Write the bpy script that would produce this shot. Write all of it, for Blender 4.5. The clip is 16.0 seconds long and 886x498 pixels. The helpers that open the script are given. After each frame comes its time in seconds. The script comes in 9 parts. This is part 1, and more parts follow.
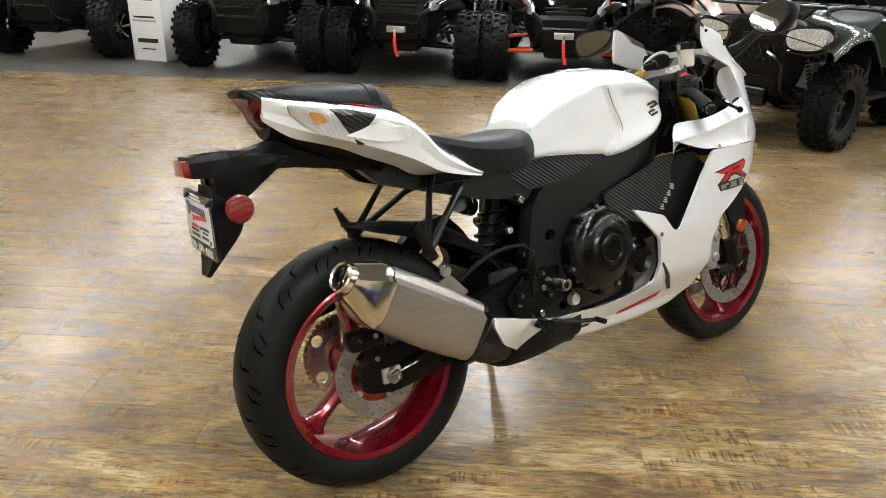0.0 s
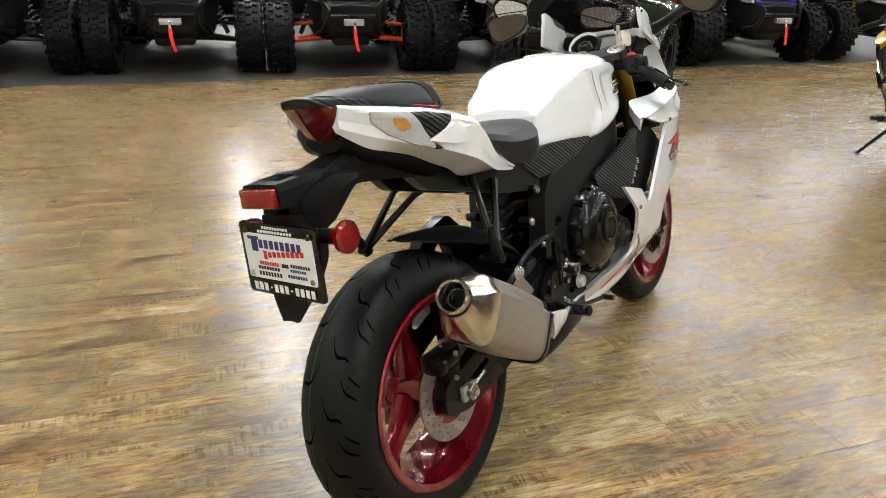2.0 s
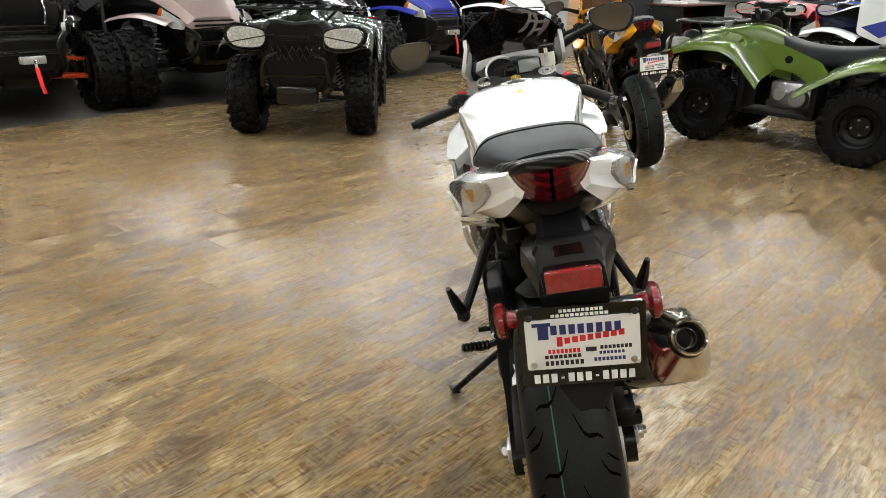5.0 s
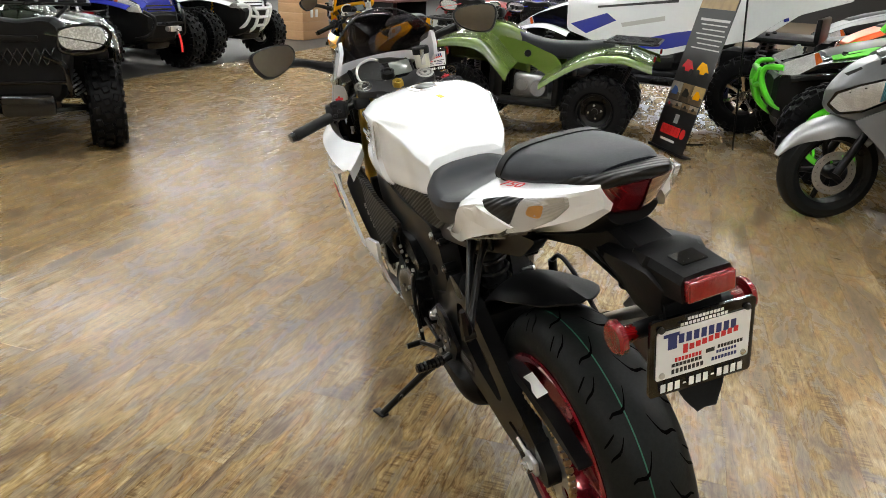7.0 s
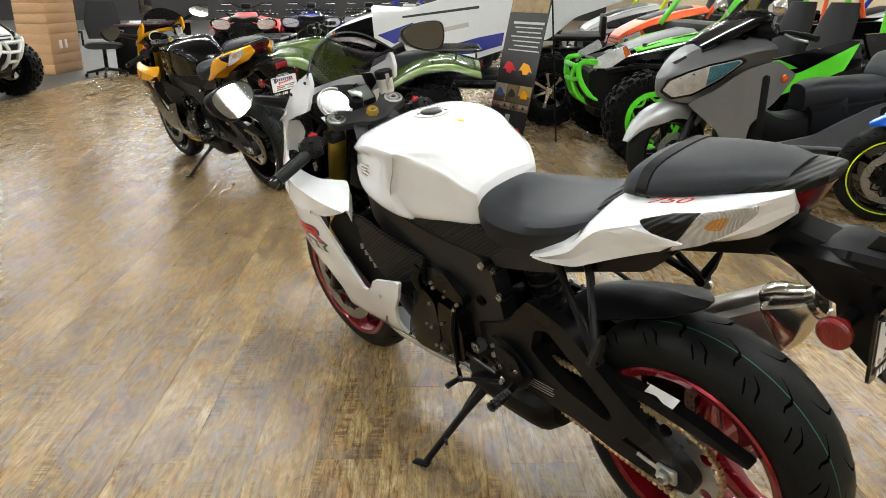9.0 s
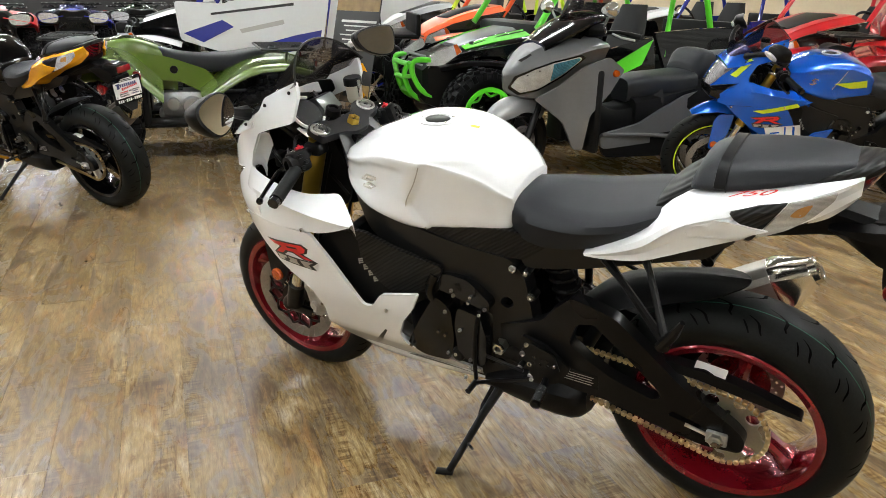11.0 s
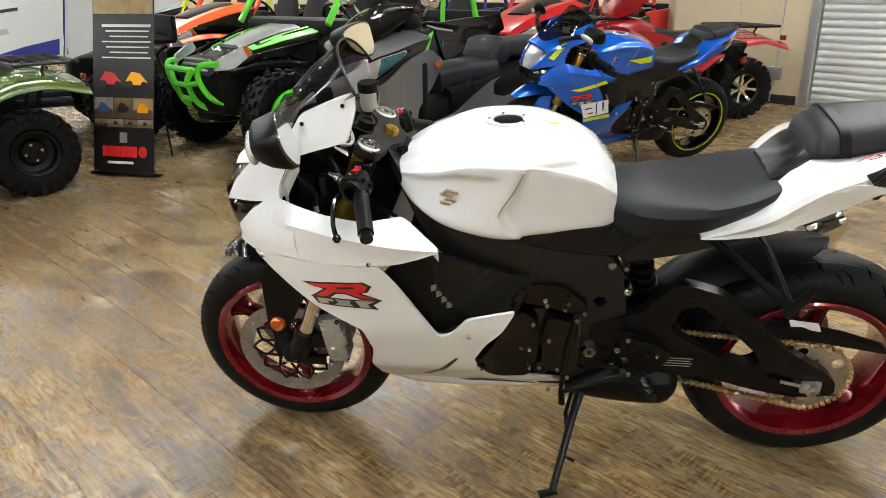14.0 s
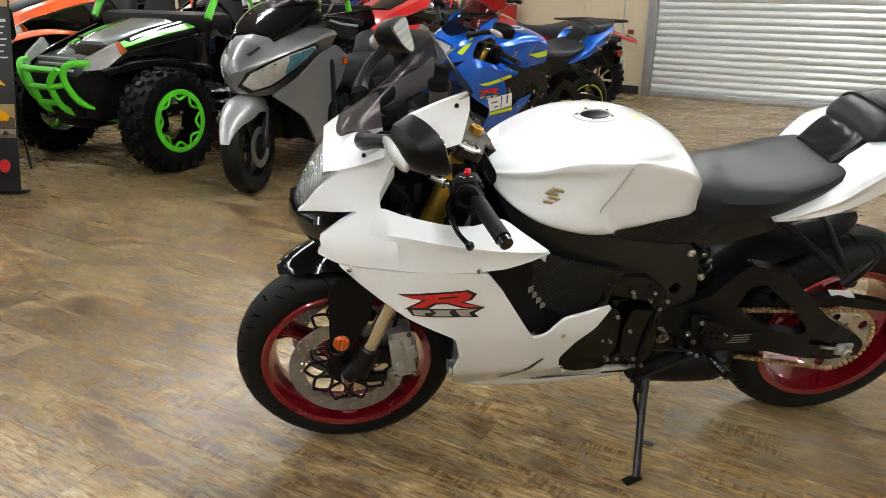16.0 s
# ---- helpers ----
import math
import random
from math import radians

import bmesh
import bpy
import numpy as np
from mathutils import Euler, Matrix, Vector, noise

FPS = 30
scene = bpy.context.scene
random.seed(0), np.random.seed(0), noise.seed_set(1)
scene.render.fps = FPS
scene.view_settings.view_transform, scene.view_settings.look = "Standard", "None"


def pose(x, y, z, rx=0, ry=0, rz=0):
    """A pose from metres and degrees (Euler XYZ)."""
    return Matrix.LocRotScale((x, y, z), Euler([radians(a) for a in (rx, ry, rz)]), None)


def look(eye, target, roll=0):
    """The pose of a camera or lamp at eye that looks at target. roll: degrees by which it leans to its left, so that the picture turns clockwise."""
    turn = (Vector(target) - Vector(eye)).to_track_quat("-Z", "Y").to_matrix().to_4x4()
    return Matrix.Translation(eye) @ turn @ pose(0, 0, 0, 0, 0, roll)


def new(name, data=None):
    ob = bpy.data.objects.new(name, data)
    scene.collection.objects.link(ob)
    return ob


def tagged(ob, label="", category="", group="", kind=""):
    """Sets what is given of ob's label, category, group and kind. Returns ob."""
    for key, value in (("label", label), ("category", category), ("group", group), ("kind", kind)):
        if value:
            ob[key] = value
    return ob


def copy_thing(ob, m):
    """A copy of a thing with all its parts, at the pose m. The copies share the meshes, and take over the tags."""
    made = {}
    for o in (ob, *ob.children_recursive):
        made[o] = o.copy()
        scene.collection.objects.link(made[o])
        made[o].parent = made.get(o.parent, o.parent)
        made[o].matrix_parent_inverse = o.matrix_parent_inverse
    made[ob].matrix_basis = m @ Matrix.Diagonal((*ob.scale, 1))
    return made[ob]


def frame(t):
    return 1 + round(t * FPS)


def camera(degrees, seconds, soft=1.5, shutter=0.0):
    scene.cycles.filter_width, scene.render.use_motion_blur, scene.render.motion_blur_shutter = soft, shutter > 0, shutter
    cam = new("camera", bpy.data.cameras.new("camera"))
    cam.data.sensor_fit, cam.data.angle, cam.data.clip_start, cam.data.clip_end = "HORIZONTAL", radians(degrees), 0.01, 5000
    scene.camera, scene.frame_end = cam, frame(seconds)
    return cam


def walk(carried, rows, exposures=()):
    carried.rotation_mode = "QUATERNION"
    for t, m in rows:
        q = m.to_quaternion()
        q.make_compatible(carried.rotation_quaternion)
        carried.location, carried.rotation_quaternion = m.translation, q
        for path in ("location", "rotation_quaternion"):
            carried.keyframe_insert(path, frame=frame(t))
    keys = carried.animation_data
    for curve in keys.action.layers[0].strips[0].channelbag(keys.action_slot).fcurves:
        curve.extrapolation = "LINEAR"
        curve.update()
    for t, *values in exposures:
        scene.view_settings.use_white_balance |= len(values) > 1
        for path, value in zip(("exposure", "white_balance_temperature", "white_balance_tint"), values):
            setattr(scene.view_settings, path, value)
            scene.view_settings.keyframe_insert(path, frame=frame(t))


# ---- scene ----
cam = camera(62.7, 16.0, soft=0.9)
PATH = [
    (0, (-0.699, -1.359, 1.269), (0.325, 0.177, 0.499), 1.4),
    (0.5, (-0.774, -1.185, 1.262), (0.366, 0.248, 0.457), 1.0),
    (1, (-0.916, -1.058, 1.252), (0.383, 0.242, 0.464), 1.9),
    (1.5, (-1.088, -0.945, 1.259), (0.345, 0.208, 0.474), 0.7),
    (2, (-1.129, -0.789, 1.249), (0.384, 0.256, 0.463), 1.6),
    (2.5, (-1.165, -0.639, 1.247), (0.388, 0.313, 0.421), 2.9),
    (3, (-1.297, -0.475, 1.251), (0.36, 0.281, 0.425), 1.3),
    (3.5, (-1.364, -0.334, 1.259), (0.345, 0.295, 0.433), 2.4),
    (3.7, (-1.342, -0.258, 1.249), (0.392, 0.315, 0.435), 1.7),
    (5.8, (-1.304, 0.451, 1.247), (0.569, 0.387, 0.55), 2.4),
    (6, (-1.263, 0.49, 1.244), (0.607, 0.372, 0.544), 2.5),
    (6.5, (-1.19, 0.632, 1.228), (0.636, 0.218, 0.525), 3.4),
    (7, (-1.143, 0.825, 1.241), (0.617, 0.194, 0.532), 3.0),
    (7.5, (-0.995, 0.924, 1.225), (0.714, 0.183, 0.496), 1.5),
    (8, (-0.853, 1.003, 1.216), (0.794, 0.156, 0.461), 1.6),
    (8.5, (-0.789, 1.185, 1.217), (0.785, 0.182, 0.499), 2.4),
    (9, (-0.719, 1.369, 1.24), (0.756, 0.194, 0.574), 0.1),
    (9.2, (-0.674, 1.401, 1.235), (0.77, 0.174, 0.594), 0.3),
    (11.3, (-0.133, 1.814, 1.263), (0.81, 0.18, 0.597), 0.1),
    (11.5, (-0.056, 1.824, 1.252), (0.842, 0.161, 0.596), -0.7),
    (12, (0.113, 1.851, 1.246), (0.828, 0.107, 0.577), 0.0),
    (12.5, (0.256, 1.949, 1.249), (0.825, 0.148, 0.592), 0.3),
    (13, (0.406, 2.061, 1.256), (0.824, 0.215, 0.606), 0.5),
    (13.5, (0.553, 2.003, 1.244), (0.918, 0.153, 0.579), 0.3),
    (14, (0.688, 1.929, 1.24), (0.961, 0.067, 0.564), -0.4),
    (14.5, (0.86, 1.961, 1.238), (1.022, 0.091, 0.549), 0.5),
    (15, (1.055, 2.027, 1.252), (1.051, 0.146, 0.573), 0.2),
    (15.5, (1.198, 1.953, 1.24), (1.104, 0.072, 0.566), 0.6),
    (16, (1.332, 1.875, 1.237), (1.116, 0.01, 0.549), 0.4),
]
walk(cam, [(t, look(eye, target, roll)) for t, eye, target, roll in PATH],
     exposures=[(0, 0.20), (1.5, 0.22), (3.5, 0.12), (6.5, 0.02), (9.0, 0.05), (12.0, 0.06), (13.5, 0.08), (15.0, 0.0), (16.0, -0.06)])

from mathutils.geometry import delaunay_2d_cdt

# ---- directions of the building: U along the planks, N across them ----
U, N = Vector((0.8, -0.6, 0.0)), Vector((0.6, 0.8, 0.0))


def at_un(u, n, z=0.0):
    return U * u + N * n + Vector((0, 0, z))


# ---- world ----
world = bpy.data.worlds.new("showroom_world")
world.use_nodes = True
world.node_tree.nodes["Background"].inputs[0].default_value = (0.75, 0.78, 0.85, 1)
world.node_tree.nodes["Background"].inputs[1].default_value = 0.02
scene.world = world
scene.view_settings.exposure = 0.0
LAMP_STRENGTH = 86.0


# ---- materials ----
def nodes_of(name):
    m = bpy.data.materials.new(name)
    m.use_nodes = True
    t = m.node_tree
    return m, t, t.nodes["Principled BSDF"]


def surface(name, colour, rough=0.5, metal=0.0, coat=0.0, grain=0.0, scale=40.0, bump=0.0, wear=0.0, spec=0.5, stretch=(1, 1, 1)):
    """A plain paint, plastic or metal with two scales of variation."""
    m, t, b = nodes_of(name)
    b.inputs["Metallic"].default_value, b.inputs["Specular IOR Level"].default_value = metal, spec
    b.inputs["Coat Weight"].default_value, b.inputs["Coat Roughness"].default_value = coat, 0.04
    geo = t.nodes.new("ShaderNodeTexCoord")
    mp = t.nodes.new("ShaderNodeMapping")
    mp.inputs["Scale"].default_value = stretch
    t.links.new(geo.outputs["Object"], mp.inputs[0])
    fine, broad = t.nodes.new("ShaderNodeTexNoise"), t.nodes.new("ShaderNodeTexNoise")
    fine.inputs["Scale"].default_value, broad.inputs["Scale"].default_value = scale, scale / 12
    fine.inputs["Detail"].default_value = 6
    for n in (fine, broad):
        t.links.new(mp.outputs[0], n.inputs["Vector"])
    add = t.nodes.new("ShaderNodeMath")
    add.operation = "ADD"
    t.links.new(fine.outputs[0], add.inputs[0]), t.links.new(broad.outputs[0], add.inputs[1])
    ramp = t.nodes.new("ShaderNodeMapRange")
    ramp.inputs["From Min"].default_value, ramp.inputs["From Max"].default_value = 0.6, 1.4
    ramp.inputs["To Min"].default_value, ramp.inputs["To Max"].default_value = 1 - grain, 1 + grain
    t.links.new(add.outputs[0], ramp.inputs[0])
    mul = t.nodes.new("ShaderNodeVectorMath")
    mul.operation = "SCALE"
    mul.inputs[0].default_value = colour
    t.links.new(ramp.outputs[0], mul.inputs["Scale"]), t.links.new(mul.outputs[0], b.inputs["Base Color"])
    rr = t.nodes.new("ShaderNodeMapRange")
    rr.inputs["From Min"].default_value, rr.inputs["From Max"].default_value = 0.3, 0.7
    rr.inputs["To Min"].default_value, rr.inputs["To Max"].default_value = rough * (1 - wear), min(1, rough * (1 + wear))
    t.links.new(broad.outputs[0], rr.inputs[0]), t.links.new(rr.outputs[0], b.inputs["Roughness"])
    if bump:
        bp = t.nodes.new("ShaderNodeBump")
        bp.inputs["Strength"].default_value, bp.inputs["Distance"].default_value = bump, 0.002
        t.links.new(fine.outputs[0], bp.inputs["Height"]), t.links.new(bp.outputs[0], b.inputs["Normal"])
    return m


def carbon(name):
    """Black plastic with the fine diagonal rib pattern of a carbon weave."""
    m, t, b = nodes_of(name)
    geo = t.nodes.new("ShaderNodeTexCoord")
    mp = t.nodes.new("ShaderNodeMapping")
    mp.inputs["Rotation"].default_value = (0.3, 0.9, 0.4)
    wave = t.nodes.new("ShaderNodeTexWave")
    wave.inputs["Scale"].default_value, wave.inputs["Distortion"].default_value = 36, 0.2
    t.links.new(geo.outputs["Object"], mp.inputs[0]), t.links.new(mp.outputs[0], wave.inputs[0])
    cr = t.nodes.new("ShaderNodeMapRange")
    cr.inputs["To Min"].default_value, cr.inputs["To Max"].default_value = 0.0030, 0.013
    t.links.new(wave.outputs["Fac"], cr.inputs[0]), t.links.new(cr.outputs[0], b.inputs["Base Color"])
    b.inputs["Roughness"].default_value, b.inputs["Specular IOR Level"].default_value = 0.34, 0.26
    bp = t.nodes.new("ShaderNodeBump")
    bp.inputs["Strength"].default_value, bp.inputs["Distance"].default_value = 0.6, 0.002
    t.links.new(wave.outputs["Fac"], bp.inputs["Height"]), t.links.new(bp.outputs[0], b.inputs["Normal"])
    return m


def tinted_sheet(name, colour, clear):
    """A thin sheet: clear lets light straight through, the rest is a glossy coat."""
    m, t, b = nodes_of(name)
    see = t.nodes.new("ShaderNodeBsdfTransparent")
    see.inputs[0].default_value = (*colour, 1)
    mix = t.nodes.new("ShaderNodeMixShader")
    mix.inputs[0].default_value = 1 - clear
    b.inputs["Base Color"].default_value = (0.02, 0.02, 0.02, 1)
    b.inputs["Roughness"].default_value = 0.03
    out = t.nodes["Material Output"]
    t.links.new(see.outputs[0], mix.inputs[1]), t.links.new(b.outputs[0], mix.inputs[2]), t.links.new(mix.outputs[0], out.inputs[0])
    return m


def lens(name, colour, dark=0.5, ribs=95.0, metal=0.35, wobble=0.4):
    """A moulded lamp lens with fine ribs in front of a dim reflector."""
    m, t, b = nodes_of(name)
    geo = t.nodes.new("ShaderNodeTexCoord")
    wave, cloud = t.nodes.new("ShaderNodeTexWave"), t.nodes.new("ShaderNodeTexNoise")
    wave.inputs["Scale"].default_value, wave.inputs["Distortion"].default_value = ribs, wobble
    cloud.inputs["Scale"].default_value = 22
    t.links.new(geo.outputs["Object"], wave.inputs["Vector"]), t.links.new(geo.outputs["Object"], cloud.inputs["Vector"])
    mul = t.nodes.new("ShaderNodeMath")
    mul.operation = "MULTIPLY"
    t.links.new(wave.outputs["Fac"], mul.inputs[0]), t.links.new(cloud.outputs[0], mul.inputs[1])
    mix = t.nodes.new("ShaderNodeMix")
    mix.data_type = "RGBA"
    mix.inputs[6].default_value, mix.inputs[7].default_value = (*[c * dark for c in colour], 1), (*[min(1, c * 1.5) for c in colour], 1)
    t.links.new(mul.outputs[0], mix.inputs[0]), t.links.new(mix.outputs[2], b.inputs["Base Color"])
    b.inputs["Roughness"].default_value, b.inputs["Metallic"].default_value = 0.16, metal
    b.inputs["Coat Weight"].default_value, b.inputs["Coat Roughness"].default_value = 1, 0.02
    bp = t.nodes.new("ShaderNodeBump")
    bp.inputs["Strength"].default_value, bp.inputs["Distance"].default_value = 0.5, 0.002
    t.links.new(wave.outputs["Fac"], bp.inputs["Height"]), t.links.new(bp.outputs[0], b.inputs["Normal"])
    return m


def glow(name, colour, strength):
    m, t, b = nodes_of(name)
    b.inputs["Emission Color"].default_value, b.inputs["Emission Strength"].default_value = (*colour, 1), strength
    return m


def plank_wood(name, per_object):
    """Weathered oak vinyl: a tone per plank, long grain, saw marks, knots and grey wash."""
    m, t, b = nodes_of(name)
    L = t.links.new
    if per_object:
        info = t.nodes.new("ShaderNodeObjectInfo")
        rnd, co = info.outputs["Random"], t.nodes.new("ShaderNodeTexCoord").outputs["Object"]
    else:
        info = t.nodes.new("ShaderNodeNewGeometry")
        rnd = info.outputs["Random Per Island"]
        mp0 = t.nodes.new("ShaderNodeMapping")
        mp0.inputs["Rotation"].default_value = (0, 0, math.atan2(0.6, 0.8))
        L(info.outputs["Position"], mp0.inputs[0])
        co = mp0.outputs[0]
    off = t.nodes.new("ShaderNodeVectorMath")
    off.operation = "MULTIPLY_ADD"
    comb = t.nodes.new("ShaderNodeCombineXYZ")
    for i in range(3):
        L(rnd, comb.inputs[i])
    off.inputs[1].default_value, = ((37.0, 91.0, 13.0),)
    L(comb.outputs[0], off.inputs[0]), L(co, off.inputs[2])

    def noisy(sx, sy, scale, detail=6.0, dist=0.0, rough=0.6):
        mp = t.nodes.new("ShaderNodeMapping")
        mp.inputs["Scale"].default_value = (sx, sy, 1)
        n = t.nodes.new("ShaderNodeTexNoise")
        n.inputs["Scale"].default_value, n.inputs["Detail"].default_value = scale, detail
        n.inputs["Distortion"].default_value, n.inputs["Roughness"].default_value = dist, rough
        L(off.outputs[0], mp.inputs[0]), L(mp.outputs[0], n.inputs["Vector"])
        return n.outputs[0]

    def ramp(fac, stops):
        r = t.nodes.new("ShaderNodeValToRGB")
        while len(r.color_ramp.elements) < len(stops):
            r.color_ramp.elements.new(0.5)
        for e, (p, c) in zip(r.color_ramp.elements, stops):
            e.position, e.color = p, (*c, 1)
        L(fac, r.inputs[0])
        return r.outputs[0]

    def blend(kind, fac, a, c):
        x = t.nodes.new("ShaderNodeMix")
        x.data_type, x.blend_type = "RGBA", kind
        if isinstance(fac, float):
            x.inputs[0].default_value = fac
        else:
            L(fac, x.inputs[0])
        L(a, x.inputs[6]), L(c, x.inputs[7])
        return x.outputs[2]

    tone = ramp(rnd, [(0.0, (0.84, 0.81, 0.72)), (0.3, (1.02, 1.0, 0.89)), (0.5, (0.94, 0.95, 0.90)), (0.75, (1.12, 1.10, 0.98)), (1.0, (1.0, 1.01, 0.95))])
    # broad weathering: brown, grey, tan and bleached areas that run along the plank
    patch = noisy(1.9, 4.8, 2.0, 7.0, 0.9, 0.62)
    c = ramp(patch, [(0.35, (0.100, 0.064, 0.034)), (0.43, (0.160, 0.115, 0.067)), (0.485, (0.215, 0.163, 0.097)), (0.53, (0.275, 0.200, 0.104)), (0.58, (0.318, 0.243, 0.138)), (0.66, (0.395, 0.328, 0.222))])
    c = blend("MULTIPLY", 1.0, c, tone)
    # golden and rusty streaks, and a grey wash over them
    warm = t.nodes.new("ShaderNodeRGBToBW")
    L(ramp(noisy(1.6, 7.5, 2.1, 4.0, 0.6), [(0.53, (0, 0, 0)), (0.70, (0.62, 0.62, 0.62))]), warm.inputs[0])
    gold = t.nodes.new("ShaderNodeRGB")
    gold.outputs[0].default_value = (0.330, 0.190, 0.075, 1)
    c = blend("MIX", warm.outputs[0], c, gold.outputs[0])
    cool = t.nodes.new("ShaderNodeRGBToBW")
    L(ramp(noisy(1.9, 7.0, 2.0, 5.0, 1.4), [(0.52, (0, 0, 0)), (0.66, (0.62, 0.62, 0.62))]), cool.inputs[0])
    grey = t.nodes.new("ShaderNodeRGB")
    grey.outputs[0].default_value = (0.190, 0.152, 0.104, 1)
    c = blend("MIX", cool.outputs[0], c, grey.outputs[0])
    # long grain and the arched lines of the cut
    long = noisy(5.0, 26.0, 2.4, 8.0, 1.0, 0.62)
    c = blend("MULTIPLY", 0.92, c, ramp(long, [(0.35, (0.46, 0.36, 0.27)), (0.44, (0.84, 0.79, 0.73)), (0.53, (1.0, 0.99, 0.98)), (0.62, (1.24, 1.23, 1.20))]))
    mpw = t.nodes.new("ShaderNodeMapping")
    mpw.inputs["Scale"].default_value = (0.16, 1.0, 1)
    arch = t.nodes.new("ShaderNodeTexWave")
    arch.bands_direction = "Y"
    arch.inputs["Scale"].default_value, arch.inputs["Distortion"].default_value = 15.0, 7.0
    arch.inputs["Detail"].default_value, arch.inputs["Detail Scale"].default_value = 3.0, 0.8
    L(off.outputs[0], mpw.inputs[0]), L(mpw.outputs[0], arch.inputs["Vector"])
    zone = t.nodes.new("ShaderNodeRGBToBW")
    L(ramp(noisy(1.4, 5.0, 2.1, 2.0, 0.5), [(0.46, (0.06, 0.06, 0.06)), (0.64, (0.62, 0.62, 0.62))]), zone.inputs[0])
    c = blend("MULTIPLY", zone.outputs[0], c, ramp(arch.outputs["Fac"], [(0.0, (0.50, 0.43, 0.37)), (0.22, (0.92, 0.90, 0.88)), (0.6, (1.05, 1.05, 1.04))]))
    fine = noisy(11.0, 190.0, 2.0, 4.0)
    c = blend("MULTIPLY", 0.55, c, ramp(fine, [(0.36, (0.52, 0.46, 0.41)), (0.50, (1.0, 0.99, 0.98)), (0.62, (1.16, 1.16, 1.14))]))
    # saw marks across the grain, in zones
    mps = t.nodes.new("ShaderNodeMapping")
    mps.inputs["Rotation"].default_value, mps.inputs["Scale"].default_value = (0, 0, 0.28), (95.0, 8.0, 1)
    saw = t.nodes.new("ShaderNodeTexNoise")
    saw.inputs["Scale"].default_value, saw.inputs["Detail"].default_value = 1.0, 3.0
    L(off.outputs[0], mps.inputs[0]), L(mps.outputs[0], saw.inputs["Vector"])
    sep = t.nodes.new("ShaderNodeRGBToBW")
    L(ramp(noisy(1.5, 7.0, 1.9, 4.0, 0.8), [(0.53, (0, 0, 0)), (0.62, (0.9, 0.9, 0.9))]), sep.inputs[0])
    c = blend("MULTIPLY", sep.outputs[0], c, ramp(saw.outputs[0], [(0.42, (0.52, 0.46, 0.41)), (0.53, (1, 1, 1)), (0.66, (1.12, 1.12, 1.12))]))
    mpk = t.nodes.new("ShaderNodeMapping")
    mpk.inputs["Scale"].default_value = (1.0, 1.9, 1)
    kn = t.nodes.new("ShaderNodeTexVoronoi")
    kn.inputs["Scale"].default_value = 2.9
    L(off.outputs[0], mpk.inputs[0]), L(mpk.outputs[0], kn.inputs["Vector"])
    c = blend("MULTIPLY", 0.9, c, ramp(kn.outputs["Distance"], [(0.0, (0.52, 0.43, 0.36)), (0.026, (0.62, 0.53, 0.46)), (0.040, (0.84, 0.78, 0.72)), (0.050, (0.72, 0.64, 0.57)), (0.085, (1, 1, 1))]))
    honey = t.nodes.new("ShaderNodeRGB")
    honey.outputs[0].default_value = (1.01, 1.0, 0.985, 1)
    c = blend("MULTIPLY", 1.0, c, honey.outputs[0])
    L(c, b.inputs["Base Color"])
    b.inputs["Specular IOR Level"].default_value = 0.30
    rr = t.nodes.new("ShaderNodeMapRange")
    rr.inputs["From Min"].default_value, rr.inputs["From Max"].default_value = 0.3, 0.7
    rr.inputs["To Min"].default_value, rr.inputs["To Max"].default_value = 0.31, 0.23
    L(patch, rr.inputs[0]), L(rr.outputs[0], b.inputs["Roughness"])
    bp = t.nodes.new("ShaderNodeBump")
    bp.inputs["Strength"].default_value, bp.inputs["Distance"].default_value = 0.16 if per_object else 0.03, 0.001
    L(long, bp.inputs["Height"]), L(bp.outputs[0], b.inputs["Normal"])
    return m


WHITE = surface("pearl_white_paint", (0.84, 0.86, 0.885), 0.22, coat=1.0, grain=0.015, scale=300)
MATTE = surface("matte_black_plastic", (0.0048, 0.0048, 0.0052), 0.42, grain=0.2, scale=200, bump=0.12, spec=0.15)
SATIN = surface("satin_black_metal", (0.0036, 0.0036, 0.0039), 0.30, grain=0.15, scale=60, bump=0.03, spec=0.22, wear=0.15)
GLOSSK = surface("gloss_black_paint", (0.002, 0.002, 0.0023), 0.12, spec=0.3, coat=0.5, grain=0.1)
FRAMEK = surface("black_anodised_frame", (0.0080, 0.0080, 0.0084), 0.32, grain=0.12, scale=80, bump=0.03, spec=0.36)
ENGINE = surface("black_cast_metal", (0.0028, 0.0028, 0.0030), 0.20, metal=0.0, spec=0.34, grain=0.3, scale=120, bump=0.2)
RUBBER = surface("tyre_rubber", (0.0066, 0.0072, 0.0070), 0.48, grain=0.35, scale=140, bump=0.16, wear=0.2, spec=0.15)
# tyre rubber with the shade inside a tread groove put into its colour
GROOVESHADE = surface("shaded_groove_rubber", (0.0012, 0.0012, 0.0012), 0.9, spec=0.02)
GREENLINE = surface("green_tyre_line", (0.01, 0.09, 0.055), 0.7)
RIMRED = surface("candy_red_rim", (0.20, 0.004, 0.011), 0.22, metal=0.5, coat=1.0, grain=0.08, scale=200)
STEEL = surface("machined_steel", (0.55, 0.54, 0.52), 0.28, metal=1.0, grain=0.1, scale=150, wear=0.3)
DISC = surface("brake_disc_steel", (0.34, 0.33, 0.315), 0.34, metal=0.85, grain=0.12, scale=220)
CHROME = surface("polished_steel", (0.74, 0.71, 0.65), 0.17, metal=1.0, grain=0.05)
TITAN = surface("brushed_titanium", (0.40, 0.375, 0.345), 0.36, metal=0.9, grain=0.1, scale=160, bump=0.06, stretch=(1, 6, 6))
